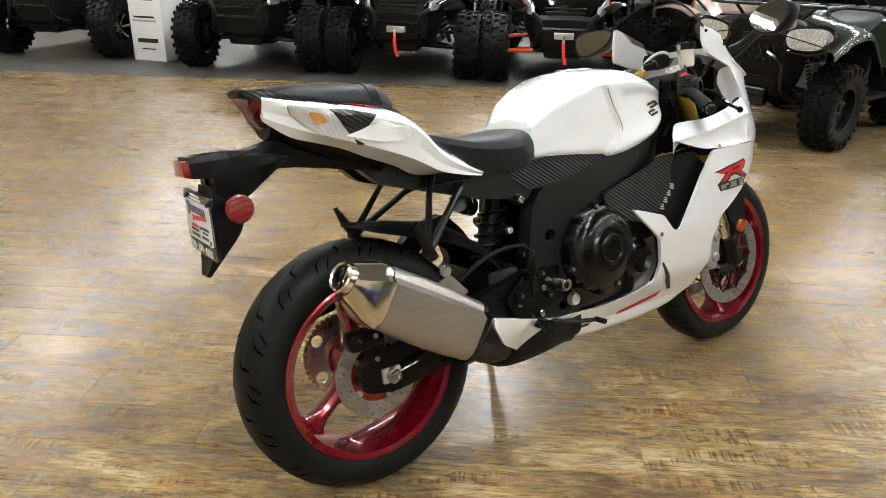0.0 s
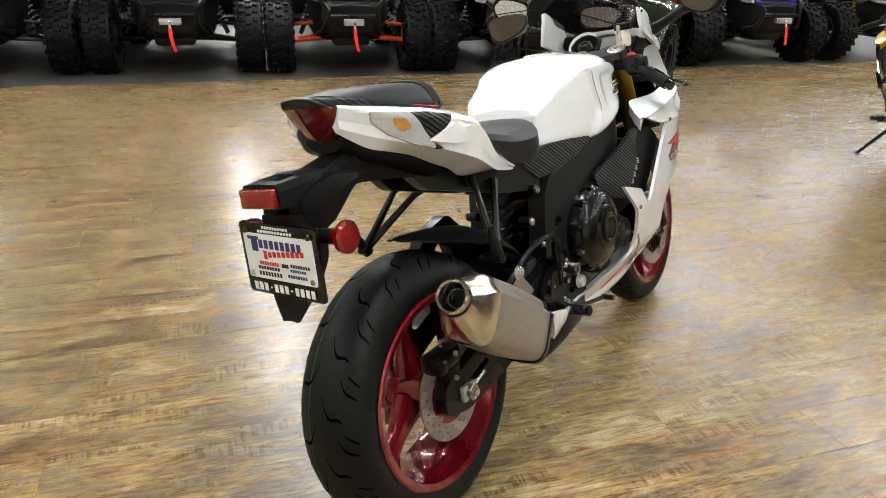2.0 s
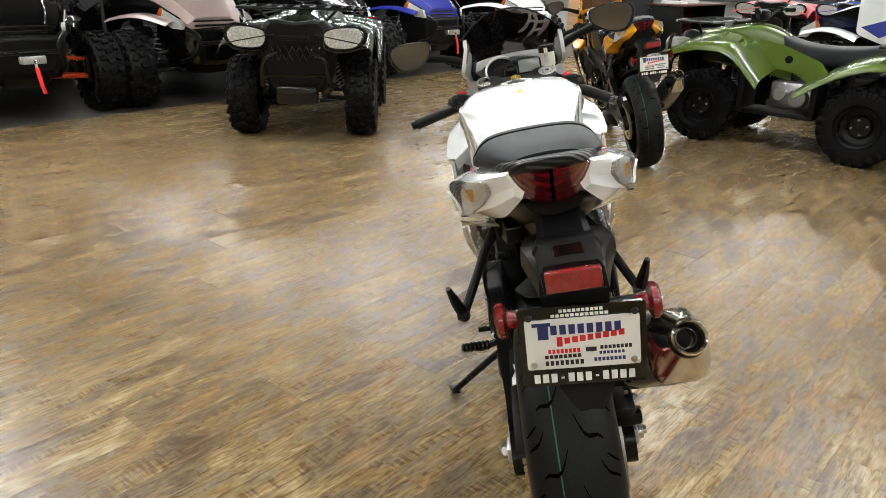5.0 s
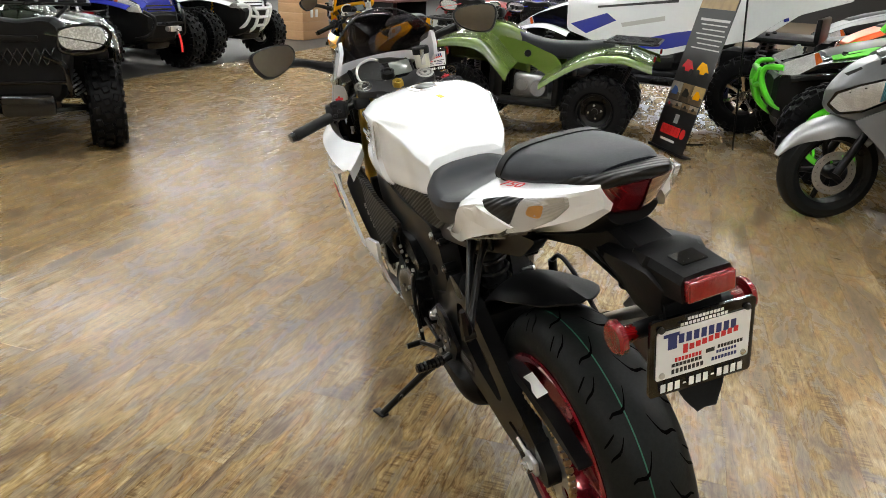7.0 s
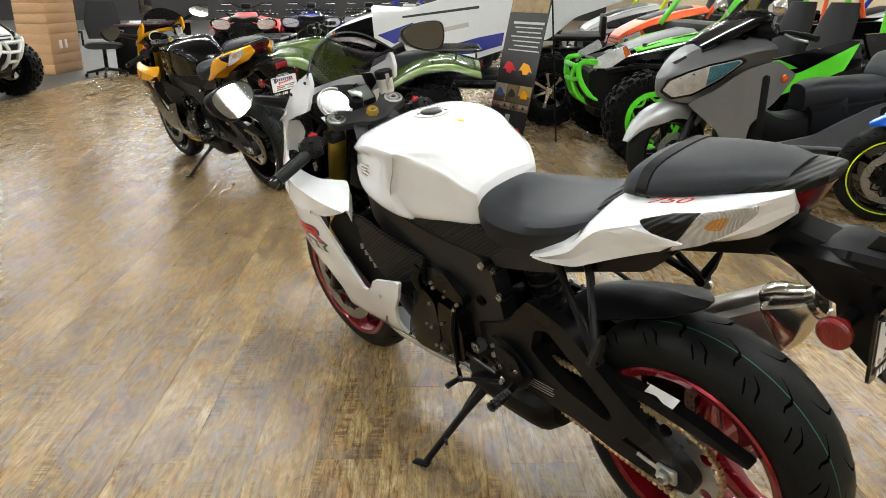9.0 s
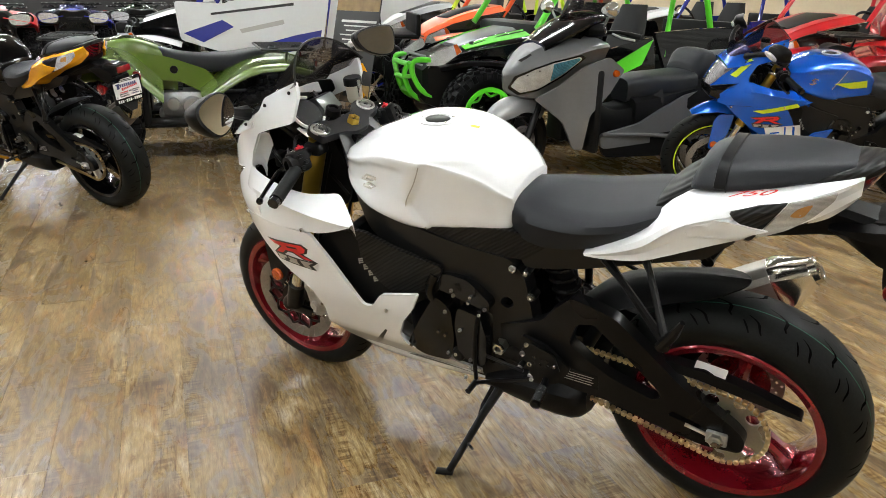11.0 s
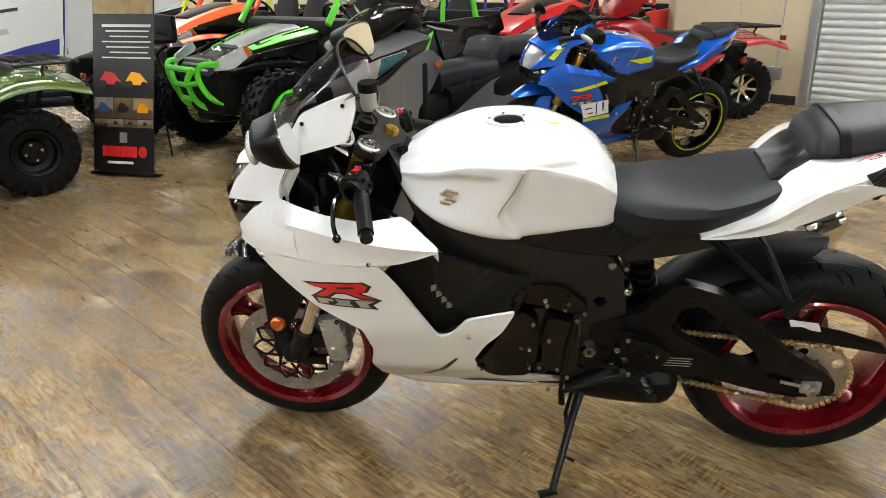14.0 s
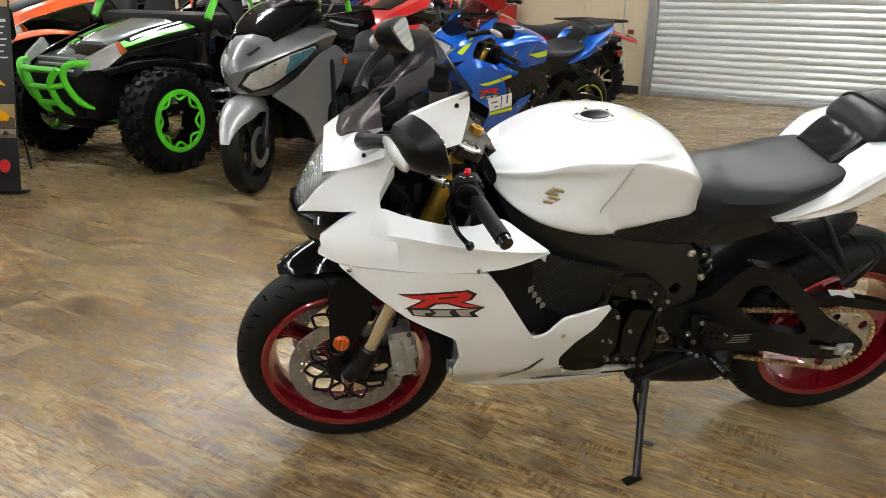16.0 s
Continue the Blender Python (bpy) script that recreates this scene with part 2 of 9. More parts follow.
ALLOY = surface("cast_alloy", (0.50, 0.50, 0.50), 0.38, metal=0.8, grain=0.15, scale=150, bump=0.1)
GOLD = surface("gold_anodised", (0.55, 0.36, 0.06), 0.28, metal=0.9)
BRASS = surface("chain_brass", (0.50, 0.36, 0.18), 0.35, metal=0.85, grain=0.2, scale=200)
VINYL = surface("grey_seat_vinyl", (0.013, 0.0145, 0.018), 0.46, grain=0.12, scale=350, bump=0.2, spec=0.25)
CARBON = carbon("carbon_pattern_plastic")
SILVERRING = surface("brushed_silver_ring", (0.56, 0.56, 0.56), 0.4, metal=0.25, grain=0.08, scale=120)
REDLENS = lens("red_lens", (0.24, 0.002, 0.004), 0.6, 150, 0.0, 2.0)
DARKRED = lens("dark_red_lens", (0.11, 0.002, 0.005), 0.8, 30, 0.0)
ORANGE = lens("orange_lens", (0.80, 0.13, 0.01))
CLEAR = lens("clear_lens", (0.86, 0.86, 0.85), 0.42, 70, 0.35, 8.0)
HEADLENS = lens("headlight_reflector", (0.62, 0.62, 0.64), 0.55, 60, 0.5, 6.0)
BULBLENS = lens("amber_bulb_lens", (0.80, 0.38, 0.12), 0.7, 190, 0.3, 2.5)
SIGNALLENS = lens("signal_lens", (0.80, 0.79, 0.77), 0.52, 190, 0.3, 2.5)
CLAMPGREY = surface("dark_grey_anodised", (0.016, 0.016, 0.017), 0.36, metal=0.2, grain=0.15, scale=150, bump=0.05)
LAMPGLASS = tinted_sheet("lamp_glass", (0.96, 0.96, 0.96), 0.86)
SMOKE = tinted_sheet("smoked_screen", (0.56, 0.53, 0.53), 0.84)
MIRROR = surface("mirror_glass", (0.82, 0.84, 0.84), 0.02, metal=1.0)
PLATEW = surface("printed_card_white", (0.80, 0.80, 0.79), 0.35, grain=0.02)
INKBLUE = surface("ink_navy", (0.02, 0.03, 0.14), 0.4)
STICKERY = surface("yellow_sticker", (0.75, 0.50, 0.02), 0.4)
INKRED = surface("ink_red", (0.62, 0.02, 0.02), 0.4)
INKBLACK = surface("ink_black", (0.01, 0.01, 0.01), 0.4)
SILVERINK = surface("silver_decal", (0.45, 0.44, 0.42), 0.3, metal=0.6)
REDPLASTIC = surface("red_plastic", (0.62, 0.015, 0.03), 0.35)
CREAM = surface("cloudy_reservoir", (0.66, 0.64, 0.55), 0.35)
DASH = surface("dial_black", (0.01, 0.01, 0.01), 0.15, coat=1)
LCD = surface("lcd_grey", (0.22, 0.25, 0.23), 0.2, coat=1)


# ---- mesh helpers ----
def part(name, bm, material, parent=None, label="", angle=32):
    """Links a bmesh as one mesh object under a thing or a part."""
    me = bpy.data.meshes.new(name)
    bmesh.ops.recalc_face_normals(bm, faces=bm.faces)
    bm.to_mesh(me)
    bm.free()
    me.materials.append(material)
    for p in me.polygons:
        p.use_smooth = True
    me.set_sharp_from_angle(angle=radians(angle))
    ob = new(name, me)
    if parent:
        ob.parent = parent
    return tagged(ob, label)


def root(name, m, label, category, group="", kind=""):
    ob = new(name)
    ob.empty_display_size = 0.1
    ob.matrix_basis = m
    return tagged(ob, label, category, group, kind)


def join(*bms):
    """Moves all bmeshes into the first."""
    out = bms[0]
    for b in bms[1:]:
        me = bpy.data.meshes.new("join")
        b.to_mesh(me)
        b.free()
        out.from_mesh(me)
        bpy.data.meshes.remove(me)
    return out


def moved(bm, m):
    bmesh.ops.transform(bm, matrix=m, verts=bm.verts)
    return bm


def mirrored(bm):
    """The bmesh with y reversed."""
    bmesh.ops.transform(bm, matrix=Matrix.Diagonal((1, -1, 1, 1)), verts=bm.verts)
    bmesh.ops.reverse_faces(bm, faces=bm.faces)
    return bm


def both(make):
    """What make() gives, and its mirror image, in one bmesh."""
    return join(make(), mirrored(make()))


def pair(name, make, material, parent, label="", angle=32):
    """A part and its mirror image, as two objects; parent may be a pair as well."""
    ps = parent if isinstance(parent, list) else [parent, parent]
    return [part(name, make(), material, ps[0], label, angle), part(name, mirrored(make()), material, ps[1], label, angle)]


def loft(rings, caps=True, closed=True):
    bm = bmesh.new()
    vs = [[bm.verts.new(p) for p in r] for r in rings]
    k = len(vs[0])
    for a, b in zip(vs, vs[1:]):
        for i in range(k if closed else k - 1):
            j = (i + 1) % k
            try:
                bm.faces.new((a[i], a[j], b[j], b[i]))
            except ValueError:
                pass
    if caps and closed:
        for r in (vs[0], vs[-1]):
            try:
                bm.faces.new(r)
            except ValueError:
                pass
    bmesh.ops.remove_doubles(bm, verts=bm.verts, dist=1e-5)
    return bm


def spline(pts, n, closed=False):
    """n points along a Catmull-Rom curve through pts."""
    P = [np.array(p, float) for p in pts]
    k = len(P)
    out = []
    for i in range(n):
        s = i / n * k if closed else i / (n - 1) * (k - 1)
        a = min(int(s), k - 1 if closed else k - 2)
        f = s - a
        g = (lambda j: P[j % k]) if closed else (lambda j: P[max(0, min(k - 1, j))])
        p0, p1, p2, p3 = g(a - 1), g(a), g(a + 1), g(a + 2)
        out.append(0.5 * (2 * p1 + (p2 - p0) * f + (2 * p0 - 5 * p1 + 4 * p2 - p3) * f * f + (3 * p1 - p0 - 3 * p2 + p3) * f ** 3))
    return [Vector(p) for p in out]


def skin(rings, nu, nv, caps=True, closed=True):
    """A smooth loft: rings of control points, resampled to nv points round and nu rings along."""
    fine = [spline(r, nv, closed) for r in rings]
    cols = [spline([r[i] for r in fine], nu) for i in range(nv)]
    return loft([[cols[i][j] for i in range(nv)] for j in range(nu)], caps, closed)


def ribbed(rings, nu, caps=True):
    """A loft that is smooth along its length but keeps the corners of its rings."""
    cols = [spline([r[i] for r in rings], nu) for i in range(len(rings[0]))]
    return loft([[c[j] for c in cols] for j in range(nu)], caps)


def half_ring(x, pts):
    """A closed ring at x from (y, z) pairs that go from the top middle down one side."""
    left = [(x, y, z) for y, z in pts]
    return left + [(x, -y, z) for y, z in reversed(pts) if y > 1e-4]


def tube(pts, r, n=10, smooth=0, caps=True):
    """A round bar along pts; r is one radius or one for each point."""
    if smooth:
        rs = spline([(v, 0, 0) for v in r], smooth) if isinstance(r, (list, tuple)) else None
        pts = spline(pts, smooth)
        r = [v.x for v in rs] if rs else r
    P = [Vector(p) for p in pts]
    R = r if isinstance(r, (list, tuple)) else [r] * len(P)
    rings, side = [], None
    for i, p in enumerate(P):
        d = (P[min(i + 1, len(P) - 1)] - P[max(i - 1, 0)]).normalized()
        if side is None:
            side = d.orthogonal().normalized()
        side = (side - d * side.dot(d)).normalized()
        up = d.cross(side)
        rings.append([p + (side * math.cos(a) + up * math.sin(a)) * R[i] for a in (2 * math.pi * j / n for j in range(n))])
    return loft(rings, caps)


def lathe(profile, n=48, centre=(0, 0, 0), axis="y", closed=False, arc=(0, 360)):
    """Turns (radius, height) pairs round an axis through centre."""
    c = Vector(centre)
    full = abs(arc[1] - arc[0]) >= 359.9
    rings = []
    steps = n if full else n + 1
    for i in range(steps):
        a = radians(arc[0] + (arc[1] - arc[0]) * i / n)
        co, si = math.cos(a), math.sin(a)
        ring = []
        for r, h in profile:
            v = {"y": (r * co, h, r * si), "z": (r * co, r * si, h), "x": (h, r * co, r * si)}[axis]
            ring.append(c + Vector(v))
        rings.append(ring)
    if full:
        rings.append(rings[0])
    return loft(rings, False, closed)


def rod(a, b, r, n=12):
    return tube([a, b], r, n)


def rbox(c, s, bevel=0.004, seg=2):
    bm = bmesh.new()
    bmesh.ops.create_cube(bm, size=1.0)
    bmesh.ops.scale(bm, vec=s, verts=bm.verts)
    if bevel:
        bmesh.ops.bevel(bm, geom=bm.edges[:], offset=min(bevel, min(s) * 0.45), segments=seg, affect="EDGES", profile=0.5)
    bmesh.ops.translate(bm, vec=c, verts=bm.verts)
    return bm


def inside(p, poly):
    c = False
    for (x1, y1), (x2, y2) in zip(poly, poly[1:] + poly[:1]):
        if (y1 > p[1]) != (y2 > p[1]) and p[0] < (x2 - x1) * (p[1] - y1) / (y2 - y1) + x1:
            c = not c
    return c


def circle2(cx, cz, r, n=12, start=0.0):
    return [(cx + r * math.cos(start + 2 * math.pi * i / n), cz + r * math.sin(start + 2 * math.pi * i / n)) for i in range(n)]


def rounded(outline, r=0.01, n=3):
    """The outline with its corners cut round."""
    out = []
    k = len(outline)
    for i in range(k):
        p, a, b = (Vector(outline[j % k]) for j in (i, i - 1, i + 1))
        da, db = a - p, b - p
        ra, rb = min(r, da.length * 0.45), min(r, db.length * 0.45)
        p1, p2 = p + da.normalized() * ra, p + db.normalized() * rb
        for j in range(n + 1):
            f = j / n
            q = p1 * (1 - f) ** 2 + p * 2 * f * (1 - f) + p2 * f ** 2
            out.append((q.x, q.y))
    return out


def panel(outline, depth, y=0.0, step=0.0, holes=(), edge=0.0):
    """A sheet cut to an outline in x and z, of some depth towards -y. y is its face's place: a number or a function of x and z."""
    face = y if callable(y) else (lambda x, z: y)
    pts = [tuple(p) for p in outline]
    if step:
        dense = []
        for a, b in zip(pts, pts[1:] + pts[:1]):
            k = max(1, int(math.dist(a, b) / step))
            dense += [(a[0] + (b[0] - a[0]) * i / k, a[1] + (b[1] - a[1]) * i / k) for i in range(k)]
        pts = dense
    vs = [Vector(p) for p in pts]
    loops = [list(range(len(vs)))]
    for h in holes:
        loops.append(list(range(len(vs), len(vs) + len(h))))
        vs += [Vector(p) for p in h]
    if step:
        xs, zs = [p[0] for p in pts], [p[1] for p in pts]
        gx = min(xs) + step / 2
        while gx < max(xs):
            gz = min(zs) + step / 2
            while gz < max(zs):
                if inside((gx, gz), pts) and min(math.dist((gx, gz), p) for p in pts) > step * 0.45:
                    vs.append(Vector((gx, gz)))
                gz += step
            gx += step
    co, _, tris, *_ = delaunay_2d_cdt(vs, [], loops, 2, 1e-6)
    bm = bmesh.new()
    top = [bm.verts.new((p.x, face(p.x, p.y), p.y)) for p in co]
    bot = [bm.verts.new((p.x, face(p.x, p.y) - depth, p.y)) for p in co]
    seen = {}
    for t in tris:
        bm.faces.new([top[i] for i in t]), bm.faces.new([bot[i] for i in reversed(t)])
        for i in range(3):
            a, b = t[i], t[(i + 1) % 3]
            if (b, a) in seen:
                del seen[(b, a)]
            else:
                seen[(a, b)] = 1
    rim = []
    for a, b in seen:
        rim.append(bm.faces.new((top[a], bot[a], bot[b], top[b])))
    if edge:
        es = [e for e in bm.edges if len(e.link_faces) == 2 and e.calc_face_angle(0) > 1.0 and any(v in top for v in e.verts) and sum(v in bot for v in e.verts) == 0]
        bmesh.ops.bevel(bm, geom=es, offset=edge, segments=2, affect="EDGES", profile=0.5)
    return bm


def bolt(p, r=0.007, h=0.006, side=1):
    """A round bolt head with a hex socket, looking to y * side."""
    return lathe([(0.0001, h * 0.45), (r * 0.45, h * 0.45), (r * 0.5, h), (r * 0.85, h), (r, h * 0.7), (r, 0)][::1], 10, p, "y") if side > 0 else mirrored(lathe([(0.0001, h * 0.45), (r * 0.45, h * 0.45), (r * 0.5, h), (r * 0.85, h), (r, h * 0.7), (r, 0)], 10, (p[0], -p[1], p[2]), "y"))


def bar(u, v, w, h, depth=0.0004):
    """A printed bar in a plane x = right, z = up, raised a little towards -y."""
    return rbox((u, -depth / 2, v), (w, depth, h), 0)


def lettering(text, size, name, material, parent, m, label="", shear=0.0, squeeze=1.0):
    """Letters in Blender's own font as a thin mesh."""
    cu = bpy.data.curves.new(name, "FONT")
    cu.body, cu.size, cu.extrude, cu.shear = text, size, 0.0004, shear
    cu.align_x, cu.align_y, cu.resolution_u = "CENTER", "CENTER", 3
    tmp = bpy.data.objects.new(name, cu)
    scene.collection.objects.link(tmp)
    me = bpy.data.meshes.new_from_object(tmp.evaluated_get(bpy.context.evaluated_depsgraph_get()))
    bpy.data.objects.remove(tmp)
    bpy.data.curves.remove(cu)
    me.transform(m @ Matrix.Diagonal((squeeze, 1, 1, 1)))
    me.name = name
    me.materials.clear()
    me.materials.append(material)
    ob = new(name, me)
    ob.parent = parent
    return tagged(ob, label)


# ---- room ----
BEIGE = surface("beige_wall_paint", (0.60, 0.50, 0.34), 0.6, grain=0.05, scale=25, bump=0.05)
DARKWALL = surface("dark_wall_paint", (0.035, 0.033, 0.032), 0.7, grain=0.1, scale=20)
CEIL = surface("ceiling_deck", (0.22, 0.21, 0.195), 0.8, grain=0.1, scale=15)
CONCRETE = surface("grey_concrete", (0.055, 0.050, 0.045), 0.5, grain=0.25, scale=18, bump=0.1)
BASEK = surface("black_rubber_base", (0.012, 0.012, 0.012), 0.5)
SHUTTER = surface("shutter_steel", (0.62, 0.63, 0.63), 0.38, metal=0.2, grain=0.06, scale=30)
GALV = surface("galvanised_steel", (0.45, 0.46, 0.47), 0.4, metal=0.6, grain=0.15, scale=60)
SUBFLOOR = surface("dark_joint", (0.115, 0.080, 0.046), 0.8)
OAK = plank_wood("weathered_oak_plank", True)
OAKFAR = plank_wood("weathered_oak_plank_far", False)
LAMP = glow("tube_lamp_glow", (0.965, 0.99, 0.965), LAMP_STRENGTH)
UN = Matrix(((U.x, N.x, 0, 0), (U.y, N.y, 0, 0), (0, 0, 1, 0), (0, 0, 0, 1)))
U0, U1, N0, N1, HIGH = -12.0, 34.0, -6.45, 24.0, 5.2


def slab(name, u0, u1, n0, n1, z0, z1, material, label, bevel=0.0):
    ob = part(name, rbox(((u0 + u1) / 2, (n0 + n1) / 2, (z0 + z1) / 2), (u1 - u0, n1 - n0, z1 - z0), bevel), material, None, label)
    ob.matrix_basis = UN
    return tagged(ob, "", "", "", "structure")


floor = slab("floor", U0, U1, N0 - 1.5, N1, -0.12, -0.006, SUBFLOOR, "weathered oak plank floor")
slab("wall_north", U0, U1, N1, N1 + 0.2, -0.1, HIGH, DARKWALL, "plain dark far wall")
slab("wall_east", U1, U1 + 0.2, N0 - 1.7, N1, -0.1, HIGH, DARKWALL, "plain dark far wall")
slab("wall_west", U0 - 0.2, U0, N0, N1, -0.1, HIGH, BEIGE, "plain beige wall")
slab("ceiling", U0, U1, N0 - 1.5, N1, HIGH, HIGH + 0.2, CEIL, "grey metal deck ceiling")
# the wall with the roller shutter
S0, S1, SH = -6.4, 2.25, 3.4
STEP, BACK = 3.9, 1.5
ws = part("wall_south", join(rbox(((S1 + STEP) / 2, N0 - 0.1, HIGH / 2 - 0.05), (STEP - S1, 0.2, HIGH + 0.1), 0), rbox((STEP + 0.1, N0 - BACK / 2 - 0.1, HIGH / 2 - 0.05), (0.2, BACK - 0.2, HIGH + 0.1), 0), rbox(((STEP + U1) / 2, N0 - BACK - 0.1, HIGH / 2 - 0.05), (U1 - STEP, 0.2, HIGH + 0.1), 0), rbox(((U0 + S0) / 2, N0 - 0.1, HIGH / 2 - 0.05), (S0 - U0, 0.2, HIGH + 0.1), 0), rbox(((S0 + S1) / 2, N0 - 0.1, (SH + HIGH) / 2), (S1 - S0, 0.2, HIGH - SH), 0)), BEIGE, None, "painted beige wall")
ws.matrix_basis = UN
tagged(ws, "", "", "", "structure")
shut = tagged(new("door_1"), "ribbed light grey steel roller shutter, closed", "roller shutter", "", "structure")
shut.matrix_basis = UN
pitch = 0.0765
for k in range(int(SH / pitch)):
    z = 0.06 + pitch * k
    rings = [[(u, N0 - 0.03 + d, z + h) for d, h in ((0.0, 0.0), (0.008, 0.008), (0.018, 0.03), (0.018, 0.045), (0.008, 0.066), (0.0, pitch - 0.002), (-0.012, pitch - 0.002), (-0.012, 0.0))] for u in (S0 + 0.02, S1 - 0.02)]
    part("slat", loft(rings), SHUTTER, shut)
part("bottom_bar", rbox(((S0 + S1) / 2, N0 - 0.02, 0.03), (S1 - S0 - 0.02, 0.06, 0.06), 0.006), GALV, shut, "galvanised bottom bar")
part("guide_rail", rbox((S1 + 0.03, N0 + 0.035, SH / 2), (0.09, 0.07, SH), 0.006), GALV, shut, "galvanised guide rail")
slab("baseboard", S1 + 0.12, 3.9, N0, N0 + 0.012, 0.0, 0.10, BASEK, "black rubber baseboard", 0.003)
conduit = root("wall_outlet", UN @ Matrix.Translation((2.62, N0, 0)), "grey surface-mounted outlet box with steel conduit", "outlet")
part("box", rbox((0, 0.03, 0.33), (0.13, 0.06, 0.14), 0.006), GALV, conduit)
part("conduit", tube([(0.0, 0.03, 0.40), (-0.01, 0.03, 1.4), (-0.25, 0.03, 2.0), (-0.25, 0.03, 3.2)], 0.011, 8), GALV, conduit)
part("cable", tube([(0.0, 0.03, 0.26), (0.02, 0.03, 0.12), (0.02, 0.03, 0.02)], 0.008, 8), GALV, conduit)
slab("pilaster", 3.1, 3.16, N0, N0 + 0.015, 0.1, HIGH, BEIGE, "beige wall panel joint")

# ceiling lamps
lamp0 = None
for i, u in enumerate((-6.6, 0.5, 7.6, 14.7, 21.8, 28.9)):
    for n in (-4.6, -0.2, 4.2, 8.6, 13.0, 17.4, 21.6):
        m = UN @ Matrix.Translation((u, n, HIGH - 0.35)) @ pose(0, 0, 0, 0, 0, 90)
        if lamp0 is None:
            lamp0 = root("ceiling_lamp", m, "long white fluorescent bay light hanging from the ceiling", "ceiling lamp", "bay lights")
            part("housing", rbox((0, 0, 0.05), (3.68, 0.24, 0.07), 0.01), surface("white_enamel", (0.8, 0.8, 0.8), 0.4), lamp0)
            part("diffuser", rbox((0, 0, 0.008), (3.6, 0.17, 0.012), 0.002), LAMP, lamp0, "glowing diffuser")
            for hx in (-1.2, 1.2):
                part("hanger", rod((hx, 0, 0.08), (hx, 0, 0.35), 0.006, 6), GALV, lamp0)
        else:
            copy_thing(lamp0, m)


# ---- sport motorcycles ----
def table(v, rows):
    """Straight lines through (place, value) rows."""
    if v <= rows[0][0]:
        return rows[0][1]
    for (a, b), (c, d) in zip(rows, rows[1:]):
        if v <= c:
            return b + (d - b) * (v - a) / (c - a)
    return rows[-1][1]


def smooth_table(v, rows, h=0.03):
    """A smooth curve through (place, value) rows."""
    return sum(table(v + h * k, rows) for k in (-1.5, -0.75, 0, 0.75, 1.5)) / 5


def flank(x, z):
    """Half width of the fairing at a place of its side view."""
    rise = 0.045 * min(1.0, max(0.0, (1.42 - x) / 0.45))
    z0 = z
    z = z - rise * min(1.0, max(0.0, (z0 - 0.66) / 0.06)) * min(1.0, max(0.0, (0.90 - z0) / 0.08))
    b = smooth_table(z, [(0.20, 0.08), (0.27, 0.13), (0.35, 0.19), (0.5, 0.236), (0.62, 0.249), (0.705, 0.260), (0.728, 0.266), (0.745, 0.259), (0.80, 0.234), (0.85, 0.212), (0.95, 0.182), (1.05, 0.15)], 0.005)
    k = smooth_table(x, [(0.5, 0.9), (0.7, 0.92), (0.9, 1), (1.15, 1), (1.25, 0.93), (1.35, 0.78), (1.42, 0.6), (1.47, 0.42), (1.53, 0.05)])
    return b * k


